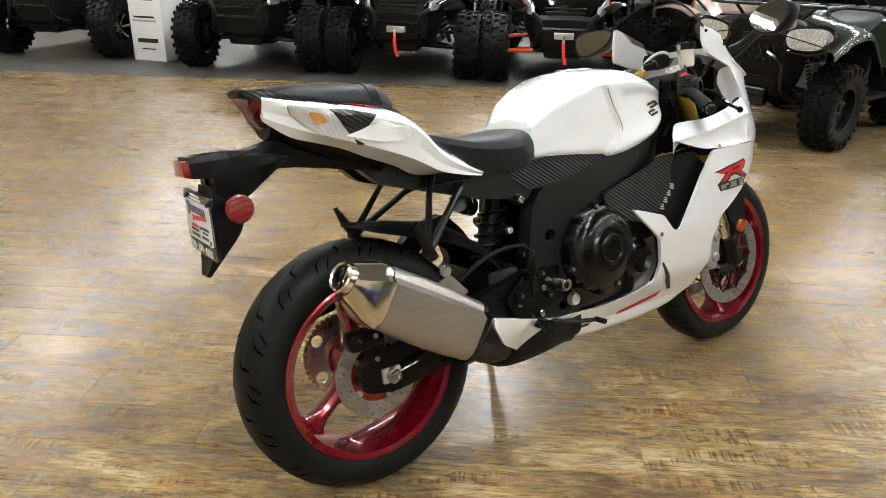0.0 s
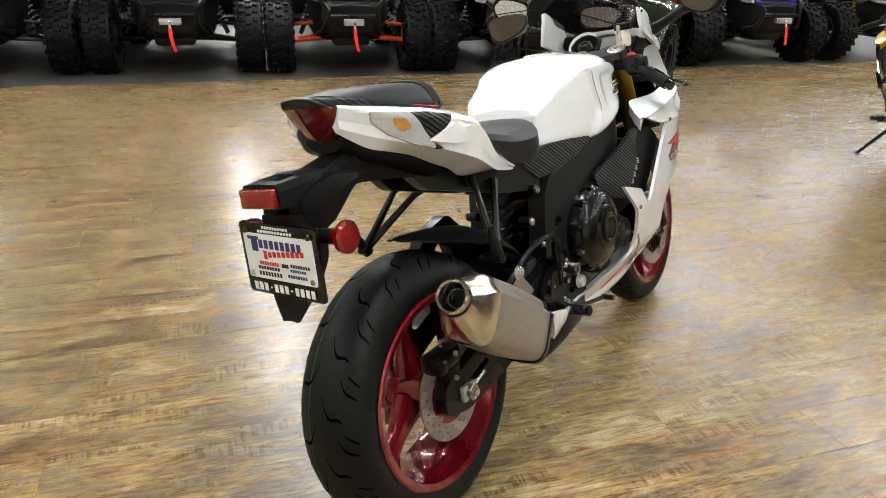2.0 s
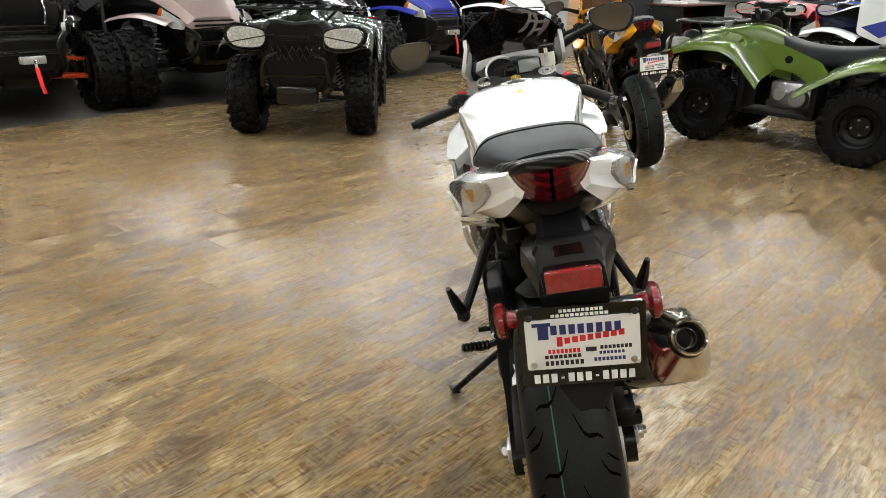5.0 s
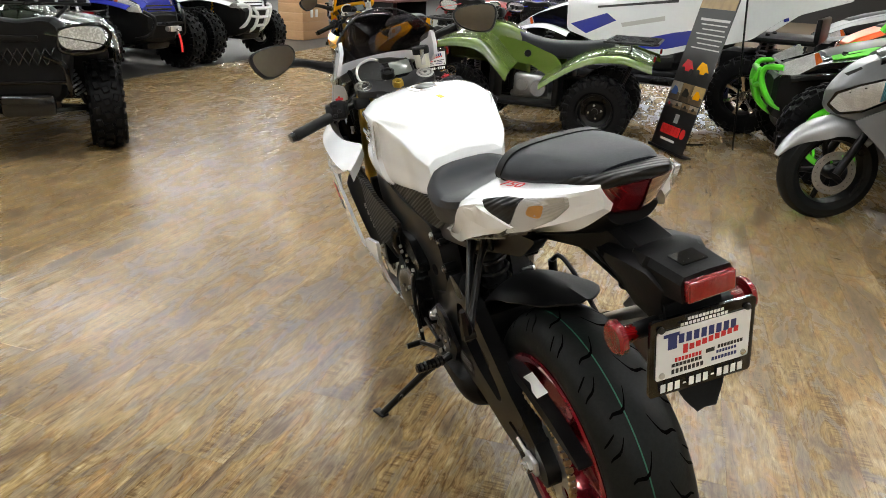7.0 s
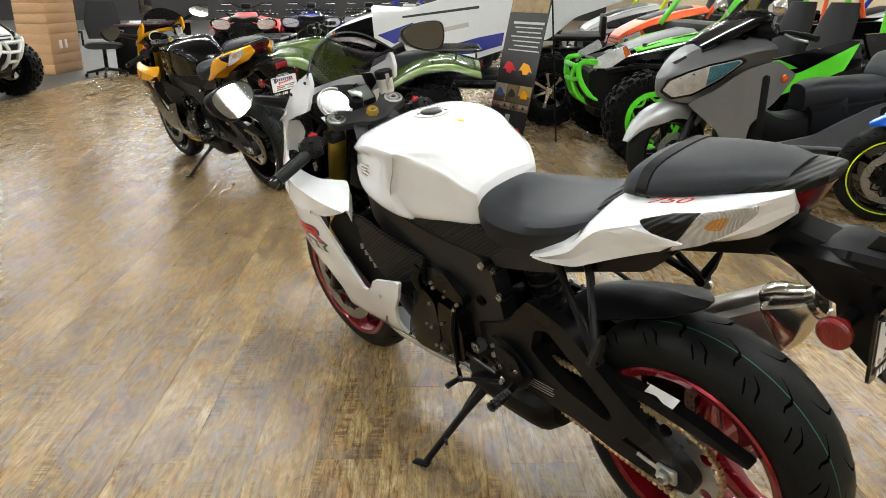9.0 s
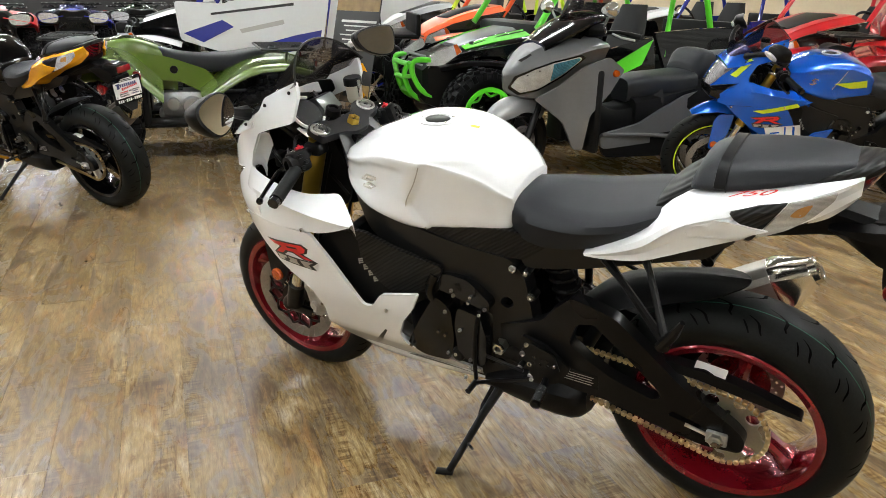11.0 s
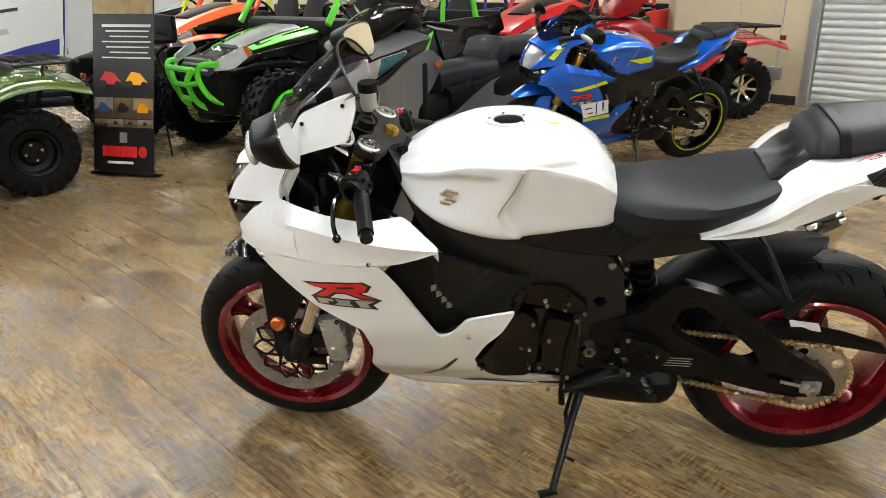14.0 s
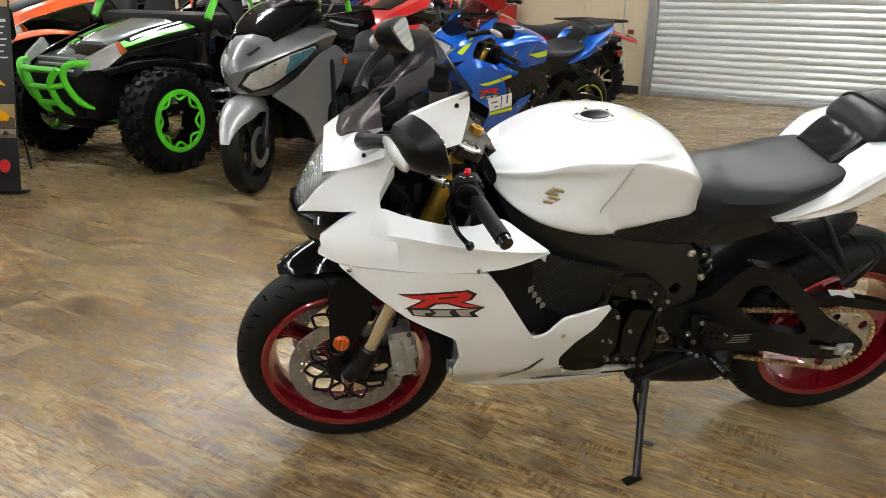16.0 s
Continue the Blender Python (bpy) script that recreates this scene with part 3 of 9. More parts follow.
def motorcycle_wheel(bike, name, cx, cz, R, half, mats, rear):
    """Tyre, rim, discs and axle of one wheel."""
    wheel = part(name, rod((cx, -0.02, cz), (cx, 0.02, cz), 0.02), SATIN, bike)
    prof = []
    rim_r = 0.219
    for i in range(17):
        a = math.pi * (i / 16)
        s = -math.cos(a)
        prof.append((rim_r + (R - rim_r) * (math.sin(a) ** 0.62), half * (math.copysign(abs(s) ** 0.9, s))))
    prof = [(rim_r - 0.004, -half * 0.78), (rim_r + 0.006, -half * 0.9)] + prof[1:-1] + [(rim_r + 0.006, half * 0.9), (rim_r - 0.004, half * 0.78)]
    tyre = part("tyre", lathe(prof, 72, (cx, 0, cz)), RUBBER, wheel, "black road tyre with slanted grooves")

    def on_tyre(s, a, lift=0.0):
        h = math.copysign(abs(s), s)
        c = abs(h) ** (1 / 0.9)
        r = rim_r + (R - rim_r) * (max(0.0, 1 - c * c) ** 0.31) + lift
        return Vector((cx + r * math.cos(a), half * h, cz + r * math.sin(a)))

    # grooves are flat strips on the tread; their near-black colour paints the shade
    groove = []
    count = 16 if rear else 14
    for k in range(count):
        for side in (-1, 1):
            a0 = 2 * math.pi * (k + (0.5 if side > 0 else 0)) / count
            for s0, s1, d0, d1, w, bend in ((0.10, 0.62, 0.0, 0.20, 0.0040, 0.05), (0.52, 0.86, -0.12, 0.02, 0.0034, 0.02), (0.66, 0.88, 0.24, 0.30, 0.0028, 0.0)):
                pts = []
                for j in range(7):
                    f = j / 6
                    pts.append((s0 + (s1 - s0) * f, a0 + d0 + (d1 - d0) * f + bend * math.sin(f * math.pi * 1.5)))
                g = bmesh.new()
                va = []
                for j, (s, a) in enumerate(pts):
                    ww = w * (0.35 + 0.65 * math.sin(math.pi * (0.1 + 0.8 * j / 6))) / R
                    va.append((g.verts.new(on_tyre(side * s, a - ww, 0.0007)), g.verts.new(on_tyre(side * s, a + ww, 0.0007))))
                for (p, q), (r, t) in zip(va, va[1:]):
                    g.faces.new((p, q, t, r))
                groove.append(g)
    tagged(part("tread_groove", join(*groove), GROOVESHADE, tyre), "", "", "", "stuff")
    if mats.get("tape"):
        part("rim_tape", join(*[lathe([(0.2265, side * (half * 0.88 + 0.009)), (0.219, side * (half * 0.88 + 0.0095))], 64, (cx, 0, cz)) for side in (-1, 1)]), mats["tape"], wheel, "fluorescent rim stripe")
    if rear:
        line = lathe([((on_tyre(s, 0, 0.0005) - Vector((cx, 0, cz))).x, half * s) for s in (0.285, 0.30, 0.315)], 72, (cx, 0, cz))
        part("colour_stripe", line, GREENLINE, tyre, "thin green line round the tread")
    # rim
    w = half * 0.88
    rim = lathe([(0.222, -w), (0.226, -w - 0.004), (0.221, -w - 0.008), (0.206, -w - 0.004), (0.199, -w * 0.75), (0.190, -w * 0.3), (0.190, w * 0.3), (0.199, w * 0.75), (0.206, w + 0.004), (0.221, w + 0.008), (0.226, w + 0.004), (0.222, w), (0.215, w * 0.8), (0.212, 0), (0.215, -w * 0.8)], 64, (cx, 0, cz), closed=True)
    part("rim", rim, mats["rim"], wheel, mats["rim_label"])
    hub = lathe([(0.018, -0.06), (0.05, -0.06), (0.056, -0.05), (0.05, -0.02), (0.047, 0.0), (0.05, 0.02), (0.056, 0.05), (0.05, 0.06), (0.018, 0.06)], 32, (cx, 0, cz))
    part("hub", hub, mats["rim"], wheel)
    base = 100 if rear else 150
    for k in range(3):
        a = radians(base + 120 * k)
        d, n = Vector((math.cos(a), 0, math.sin(a))), Vector((-math.sin(a), 0, math.cos(a)))
        rings = []
        for r, wid, dep in ((0.040, 0.036, 0.042), (0.075, 0.024, 0.034), (0.120, 0.0165, 0.026), (0.160, 0.0165, 0.026), (0.180, 0.022, 0.034), (0.196, 0.035, 0.045)):
            c = Vector((cx, 0, cz)) + d * r
            rings.append([c + n * wid * math.cos(t) * (1.15 if math.cos(4 * t) < 0 else 1.0) + Vector((0, dep * math.sin(t), 0)) for t in (2 * math.pi * j / 12 + 0.26 for j in range(12))])
        part("spoke", loft(rings), mats["rim"], wheel)

    def disc(r0, r1, y, holes, parent, side):
        ring = []
        for k in range(holes):
            a = 2 * math.pi * k / holes
            for f, o in ((0.22, 0.0), (0.52, 0.33), (0.80, 0.66)):
                ring.append(circle2(cx + (r0 + (r1 - r0) * f) * math.cos(a + o * 6.28 / holes), cz + (r0 + (r1 - r0) * f) * math.sin(a + o * 6.28 / holes), 0.0035, 6))
        outer = circle2(cx, cz, r1, 72)
        bm = panel(outer, 0.005, y + 0.0025, holes=[circle2(cx, cz, r0, 48)] + ring)
        return part("brake_disc", bm, DISC, parent, "drilled steel brake disc")

    if rear:
        d = disc(0.072, 0.110, -0.098, 18, wheel, -1)
        for k in range(5):
            a = 2 * math.pi * k / 5
            part("disc_bolt", lathe([(0.0001, -0.104), (0.006, -0.104), (0.007, -0.095)], 10, (cx + 0.066 * math.cos(a), 0, cz + 0.066 * math.sin(a))), STEEL, d)
        part("disc_carrier", lathe([(0.03, -0.098), (0.078, -0.098), (0.078, -0.093), (0.03, -0.088)], 40, (cx, 0, cz)), mats["rim"], wheel)
        teeth = []
        for k in range(90):
            a = 2 * math.pi * k / 90
            teeth.append((cx + (0.110 if k % 2 else 0.104) * math.cos(a), cz + (0.110 if k % 2 else 0.104) * math.sin(a)))
        holes = [circle2(cx + 0.083 * math.cos(2 * math.pi * k / 5), cz + 0.083 * math.sin(2 * math.pi * k / 5), 0.016, 14) for k in range(5)]
        part("sprocket", panel(teeth, 0.006, 0.096, holes=[circle2(cx, cz, 0.045, 30)] + holes), STEEL, wheel, "toothed steel sprocket")
        part("sprocket_carrier", lathe([(0.02, 0.094), (0.055, 0.094), (0.06, 0.085), (0.06, 0.05), (0.02, 0.05)], 36, (cx, 0, cz)), mats["rim"], wheel)
    else:
        for s in (-1, 1):
            d = disc(0.112, 0.153, 0.072 * s, 30, wheel, s)
            for k in range(10):
                a = 2 * math.pi * k / 10
                c, e = Vector((cx, 0.072 * s, cz)), Vector((math.cos(a), 0, math.sin(a)))
                part("carrier_arm", join(*[tube([c + e * 0.05, c + Vector((math.cos(a + o), 0, math.sin(a + o))) * 0.088, c + e * 0.116], 0.0044, 6, 9) for o in (-0.3, 0.3)]), SATIN, d)
            part("disc_carrier", lathe([(0.02, 0.075 * s), (0.052, 0.075 * s), (0.056, 0.069 * s), (0.02, 0.066 * s)], 36, (cx, 0, cz)), SATIN, d)
    return wheel


def text_bars(bars, material, parent, m, name="fine_print"):
    bm = join(*[bar(u, v, w, h) for u, v, w, h in bars])
    return tagged(part(name, moved(bm, m), material, parent), "", "", "", "stuff")


def sport_bike(name, place, label, mats, group=""):
    """A sport motorcycle on its side stand; its own x is forward, y to its left."""
    bike = root(name, place, label, "motorcycle", group)
    body, accent = mats["body"], mats["accent"]
    AX, AZ, FX, FZ = 0.003, 0.306, 1.388, 0.287
    motorcycle_wheel(bike, "rear_wheel", AX, AZ, 0.311, 0.088, mats, True)
    motorcycle_wheel(bike, "front_wheel", FX, FZ, 0.293, 0.060, mats, False)

    # swingarm
    arm = rounded([(0.62, 0.45), (0.50, 0.49), (0.44, 0.52), (0.419, 0.555), (0.365, 0.608), (0.316, 0.598), (0.253, 0.578), (0.179, 0.508), (0.085, 0.418), (-0.03, 0.345), (-0.06, 0.315), (-0.055, 0.272), (0.04, 0.262), (0.15, 0.288), (0.253, 0.322), (0.36, 0.328), (0.47, 0.335), (0.62, 0.37)], 0.018)
    gap = rounded([(0.372, 0.470), (0.352, 0.535), (0.308, 0.548), (0.228, 0.478), (0.150, 0.402), (0.138, 0.375), (0.160, 0.365), (0.265, 0.400), (0.320, 0.432)], 0.012)
    slot = rounded([(0.11, 0.345), (0.04, 0.322), (0.045, 0.310), (0.12, 0.330)], 0.005)
    spread = lambda x, z: 0.128 + 0.012 * math.sin(max(0, min(1, (x - 0.05) / 0.5)) * math.pi)
    sw = part("swingarm", panel(arm, 0.035, spread, 0.03, [gap, slot], 0.004), SATIN, bike, "black cast swingarm")
    low_arm = rounded([(0.62, 0.45), (0.45, 0.46), (0.25, 0.42), (0.08, 0.37), (-0.055, 0.345), (-0.06, 0.275), (0.03, 0.255), (0.2, 0.285), (0.33, 0.32), (0.47, 0.335), (0.62, 0.37)], 0.03)
    part("right_arm", mirrored(panel(low_arm, 0.035, spread, 0.03, [slot], 0.004)), SATIN, sw)
    part("cross_piece", rbox((0.40, 0, 0.43), (0.12, 0.22, 0.10), 0.03), SATIN, sw)
    for s, nx in ((1, 0.003), (-1, 0.02)):
        ad = part("chain_adjuster" if s > 0 else "axle_block", rbox((nx, 0.134 * s, 0.304), (0.050, 0.012, 0.038), 0.005), ALLOY, sw, "bright cast axle block")
        part("axle_nut", lathe([(0.0001, 0.158 * s), (0.009, 0.158 * s), (0.010, 0.150 * s), (0.018, 0.150 * s), (0.018, 0.138 * s)], 6 if s > 0 else 24, (nx, 0, 0.304)), STEEL, ad)
        part("adjuster_bolt", rod((nx + 0.02, 0.132 * s, 0.304), (nx + 0.075, 0.132 * s, 0.316), 0.0045, 8), STEEL, ad)
    # label plates on the swingarm
    lab = part("warning_label", rbox((0.348, 0.1418, 0.372), (0.11, 0.001, 0.042), 0), MATTE, sw, "black label with rows of small grey print")
    text_bars([(0, 0.012 - 0.008 * i, 0.085 - 0.01 * (i % 2), 0.0022) for i in range(4)], SILVERINK, lab, Matrix.Translation((0.348, 0.1426, 0.372)) @ pose(0, 0, 0, 0, 0, 180))
    # chain guard with its sticker, chain and run
    guard_line = [(0.24, 0.474), (0.16, 0.474), (0.05, 0.468), (-0.06, 0.446), (-0.16, 0.414), (-0.166, 0.402), (-0.05, 0.420), (0.06, 0.440), (0.16, 0.447), (0.24, 0.450)]
    guard = part("chain_guard", panel(rounded(guard_line, 0.006), 0.030, 0.108, 0, (), 0.004), MATTE, bike, "long black chain guard")
    part("sticker", moved(rbox((0, 0, 0), (0.072, 0.026, 0.0012), 0), Matrix.Translation((0.04, 0.0915, 0.4675)) @ pose(0, 0, 0, -14, -6, 0)), PLATEW, guard, "small white printed sticker")
    chain = part("chain", join(rod((AX, 0.0955, AZ + 0.106), (0.60, 0.0955, 0.448), 0.004, 6), rod((AX, 0.0955, AZ - 0.106), (0.60, 0.0955, 0.335), 0.004, 6)), BRASS, bike, "brass-coloured drive chain")
    run = [(0.60 - 0.60 * i / 40, 0.448 - (0.448 - AZ - 0.106) * i / 40) for i in range(40)]
    run += [(AX + 0.106 * math.cos(a), AZ + 0.106 * math.sin(a)) for a in (math.pi / 2 + math.pi * i / 21 for i in range(21))]
    run += [(0.60 * i / 40, AZ - 0.106 + (0.335 - AZ + 0.106) * i / 40) for i in range(40)]
    links = []
    for (x, z), (x2, z2) in zip(run, run[1:]):
        a = math.atan2(z2 - z, x2 - x)
        links.append(moved(rbox((0, 0, 0), (0.0115, 0.016, 0.0105), 0.002, 1), Matrix.Translation((x, 0.0955, z)) @ pose(0, 0, 0, 0, -math.degrees(a), 0)))
    part("chain_link_run", join(*links), BRASS, chain)
    # inner hugger over the rear tyre
    hug = []
    line = spline([(0.395, -0.02, 0.51), (0.32, -0.02, 0.58), (0.22, -0.02, 0.623), (0.10, -0.02, 0.649), (-0.006, -0.02, 0.661)], 16)
    for i, p in enumerate(line):
        f = i / 15
        w = table(f, [(0, 0.085), (0.3, 0.098), (0.6, 0.094), (0.85, 0.076), (1, 0.045)])
        drop = table(f, [(0, 0.06), (0.3, 0.075), (0.6, 0.06), (0.85, 0.03), (1, 0.010)])
        hug.append([(p.x + 0.03 * abs(q) ** 2 * f, p.y + w * q, p.z - drop * max(0, abs(q) - 0.25) ** 1.6 - 0.006 * min(1, abs(q) / 0.25)) for q in (-1 + j / 6 for j in range(13))])
    hb = loft(hug, False, False)
    bmesh.ops.solidify(hb, geom=hb.faces[:], thickness=0.004)
    part("rear_hugger", hb, MATTE, bike, "black plastic hugger over the tyre")
    # shock
    shock = part("shock", tube([(0.40, 0.0, 0.42), (0.47, 0.0, 0.66)], 0.028, 14), SATIN, bike)
    part("coil", tube([(0.405 + 0.055 * k / 60 + 0.036 * math.cos(k * 0.63), 0.036 * math.sin(k * 0.63), 0.45 + 0.17 * k / 60) for k in range(61)], 0.006, 6), SATIN, shock)
    part("shock_reservoir", tube([(0.36, -0.03, 0.64), (0.30, -0.07, 0.665)], 0.026, 14), GLOSSK, bike)
    part("shock_label", tube([(0.345, -0.0375, 0.6456), (0.325, -0.053, 0.656)], 0.0265, 14), PLATEW, bike, "white printed band")

    # frame
    spar = rounded([(1.075, 0.93), (1.02, 0.848), (0.95, 0.780), (0.86, 0.742), (0.77, 0.722), (0.68, 0.696), (0.60, 0.680), (0.53, 0.668), (0.498, 0.62), (0.48, 0.50), (0.465, 0.38), (0.48, 0.235), (0.60, 0.225), (0.635, 0.29), (0.605, 0.40), (0.60, 0.52), (0.655, 0.570), (0.76, 0.600), (0.86, 0.635), (0.95, 0.690), (1.00, 0.76), (1.05, 0.85)], 0.02)
    fy = lambda x, z: smooth_table(x, [(0.45, 0.112), (0.55, 0.125), (0.75, 0.155), (0.92, 0.160), (1.0, 0.12), (1.08, 0.055)])
    fr = part("frame", both(lambda: panel(spar, 0.05, fy, 0.035, [circle2(0.548, 0.537, 0.017, 14), circle2(0.575, 0.335, 0.014, 12)], 0.012)), FRAMEK, bike, "black aluminium twin-spar frame")
    head = part("steering_head", rod((1.04, 0, 0.90), (1.13, 0, 0.69), 0.04, 20), SATIN, fr)
    for s, spots in ((1, ((0.527, 0.643, 0.0105), (0.482, 0.566, 0.010), (0.492, 0.636, 0.007), (0.496, 0.408, 0.0075), (0.456, 0.409, 0.006), (0.476, 0.381, 0.008), (0.506, 0.358, 0.007), (0.476, 0.340, 0.008), (0.421, 0.398, 0.006))),
                     (-1, ((0.463, 0.648, 0.0105), (0.42, 0.574, 0.010), (0.503, 0.431, 0.007), (0.487, 0.410, 0.008), (0.509, 0.385, 0.007), (0.476, 0.344, 0.008), (0.405, 0.415, 0.008), (0.403, 0.384, 0.007), (0.464, 0.50, 0.007), (0.453, 0.457, 0.007)))):
        for x, z, r in spots:
            y = max(fy(x, z), 0.150 if z < 0.5 else 0) + 0.001
            part("frame_bolt", bolt((x, s * y, z), r, 0.007, s), STEEL, fr)
            part("bolt_boss", rod((x, s * (y - 0.03), z), (x, s * y, z), r * 1.25, 12), SATIN, fr)
    for s in (-1, 1):
        part("pivot_nut", lathe([(0.009, 0.150 * s), (0.010, 0.158 * s), (0.017, 0.158 * s), (0.019, 0.148 * s), (0.019, 0.12 * s)], 6 if s > 0 else 20, (0.566, 0, 0.40)), STEEL, fr, "bright pivot nut")
    # carbon-patterned strip under the tank
    strip = rounded([(0.83, 0.742), (0.70, 0.738), (0.56, 0.748), (0.47, 0.738), (0.44, 0.715), (0.50, 0.668), (0.60, 0.674), (0.70, 0.694), (0.80, 0.722)], 0.010)
    pair("frame_cover", lambda: panel(strip, 0.02, lambda x, z: table(x, [(0.44, 0.10), (0.6, 0.128), (0.75, 0.146), (0.86, 0.152)]), 0.04, (), 0.003), CARBON, bike, "black ribbed carbon-pattern cover")
    # rear subframe and seat pan sides
    sub = rounded([(0.53, 0.70), (0.40, 0.745), (0.22, 0.755), (0.10, 0.79), (0.02, 0.80), (0.08, 0.745), (0.22, 0.705), (0.36, 0.665), (0.50, 0.64)], 0.015)
    part("subframe", both(lambda: panel(sub, 0.03, lambda x, z: table(x, [(0.0, 0.06), (0.3, 0.088), (0.53, 0.105)]), 0.05, (), 0.004)), FRAMEK, bike)
    pan = skin([half_ring(x, [(0, zt), (w, zt - 0.01), (w * 0.9, zb + 0.015), (0, zb)]) for x, w, zt, zb in ((0.42, 0.07, 0.75, 0.66), (0.25, 0.075, 0.79, 0.70), (0.10, 0.066, 0.86, 0.775), (-0.04, 0.045, 0.92, 0.85), (-0.10, 0.03, 0.94, 0.90))], 14, 16)
    part("under_tray", pan, MATTE, bike)

    # tank
    tank_rows = []
    for x, zt, zb, w, wb, sh in ((1.052, 0.876, 0.842, 0.056, 0.052, 0.014), (1.034, 0.890, 0.826, 0.092, 0.090, 0.022), (0.995, 0.912, 0.798, 0.128, 0.133, 0.030), (0.94, 0.934, 0.768, 0.155, 0.156, 0.036), (0.87, 0.956, 0.745, 0.167, 0.163, 0.040),
                                 (0.79, 0.964, 0.728, 0.174, 0.158, 0.044), (0.71, 0.960, 0.734, 0.170, 0.150, 0.046), (0.64, 0.940, 0.737, 0.155, 0.136, 0.046), (0.585, 0.912, 0.740, 0.136, 0.120, 0.040), (0.552, 0.878, 0.744, 0.118, 0.108, 0.032), (0.530, 0.848, 0.750, 0.100, 0.096, 0.022)):
        h = zt - sh - zb
        tank_rows.append((x, [(0, zt), (w * 0.50, zt - 0.006), (w * 0.78, zt - sh * 0.40), (w * 0.945, zt - sh * 0.90), (w, zt - sh * 1.12), (w * 0.985, zt - sh - h * 0.22), (w * 0.55 + wb * 0.45, zt - sh - h * 0.6), (wb, zb), (wb * 0.5, zb - 0.01), (0, zb - 0.012)]))
    tank_bm = skin([half_ring(x, p) for x, p in tank_rows], 110, 150)
    soft_step = lambda v: max(0.0, min(1.0, v)) ** 2 * (3 - 2 * max(0.0, min(1.0, v)))
    for vert in tank_bm.verts:
        # the knee hollow behind the seam, under the shoulder
        edge_x = table(vert.co.z, [(0.727, 0.751), (0.763, 0.784), (0.796, 0.799), (0.862, 0.763), (0.912, 0.741)])
        k = soft_step((edge_x - vert.co.x) / 0.010) * soft_step((0.925 - vert.co.z) / 0.02) * soft_step((vert.co.x - 0.55) / 0.08)
        # the hollow round the badge, in front of it
        k2 = soft_step((vert.co.x - edge_x - 0.03) / 0.04) * soft_step((0.900 - 0.25 * max(0.0, vert.co.x - 0.9) - vert.co.z) / 0.022) * soft_step((vert.co.z - 0.76) / 0.08) * soft_step((1.03 - vert.co.x) / 0.08)
        if abs(vert.co.y) > 0.05:
            vert.co.y -= math.copysign(0.009 * k + 0.007 * k2, vert.co.y)
    tank = part("tank", tank_bm, mats["tank"], bike, mats["tank_label"], 40)
    seam = [(0.751, 0.727), (0.784, 0.763), (0.799, 0.796), (0.763, 0.862), (0.741, 0.912)]

    def tank_y(x, z):
        rows = sorted(tank_rows)
        prof = lambda p: table(z, sorted([(zz, yy) for yy, zz in p[2:8]]))
        for (xa, pa), (xb, pb) in zip(rows, rows[1:]):
            if xa <= x <= xb:
                f = (x - xa) / (xb - xa)
                return prof(pa) * (1 - f) + prof(pb) * f
        return 0.1

    seam_pts = spline([(x, 0, z) for x, z in seam], 22)
    pair("tank_seam", lambda: tube([(p.x, tank_y(p.x, p.z) + 0.0005, p.z) for p in seam_pts], 0.0016, 6), INKBLACK if mats["tank"] is GLOSSK else SILVERINK, tank)
    cap_m = Matrix.Translation((0.786, 0.0, 0.9615)) @ pose(0, 0, 0, 0, 1, 0)
    cap = part("fuel_cap", moved(lathe([(0.0001, 0.002), (0.036, 0.002), (0.038, -0.001), (0.042, -0.001), (0.043, 0.004), (0.062, 0.003), (0.064, -0.004)], 40, (0, 0, 0), "z"), cap_m @ Matrix.Diagonal((0.86, 0.72, 1, 1))), SILVERRING, tank, "round steel fuel cap")
    part("cap_flap", moved(lathe([(0.0001, 0.006), (0.020, 0.006), (0.030, 0.004), (0.033, 0.0)], 30, (0, 0, 0), "z"), cap_m @ Matrix.Diagonal((1.1, 0.8, 1, 1))), SATIN, cap)
    for k in range(5):
        a = 2 * math.pi * k / 5
        part("cap_bolt", moved(lathe([(0.0001, 0.006), (0.0035, 0.006), (0.004, 0.002)], 8, (0.044 * math.cos(a), 0.034 * math.sin(a), 0), "z"), cap_m), CHROME, cap)
    part("warning_sticker", moved(rbox((0, 0, 0), (0.035, 0.008, 0.0006), 0), Matrix.Translation((0.700, -0.005, 0.9515)) @ pose(0, 0, 0, 0, -12, 25)), surface("yellow_sticker", (0.75, 0.45, 0.03), 0.4), tank)
    part("warning_sticker", moved(rbox((0, 0, 0), (0.052, 0.011, 0.0012), 0), Matrix.Translation((0.694, -0.002, 0.9560)) @ pose(0, 0, 0, 0, -9, 14)), STICKERY, tank, "small yellow warning sticker") if mats["tank"] is WHITE else None
    hook = [(0.022, 0.010), (0.004, 0.0245), (-0.022, 0.016), (-0.022, 0.009), (0.003, 0.0165), (0.008, 0.012), (-0.012, 0.0055), (-0.006, 0.0005)]

    def badge(bxx=0.912):
        face_m = Matrix.Translation((bxx, tank_y(bxx, 0.835) - 0.0005, 0.835)) @ pose(0, 0, 0, -12, 0, 5)
        return join(*[moved(panel([(q * u, q * v) for u, v in hook], 0.006, 0.002, 0, (), 0.0005), face_m) for q in (1, -1)])

    part("badge", badge(), CHROME, tank, "polished metal badge")
    part("badge", mirrored(badge(0.934)), CHROME, tank, "polished metal badge")

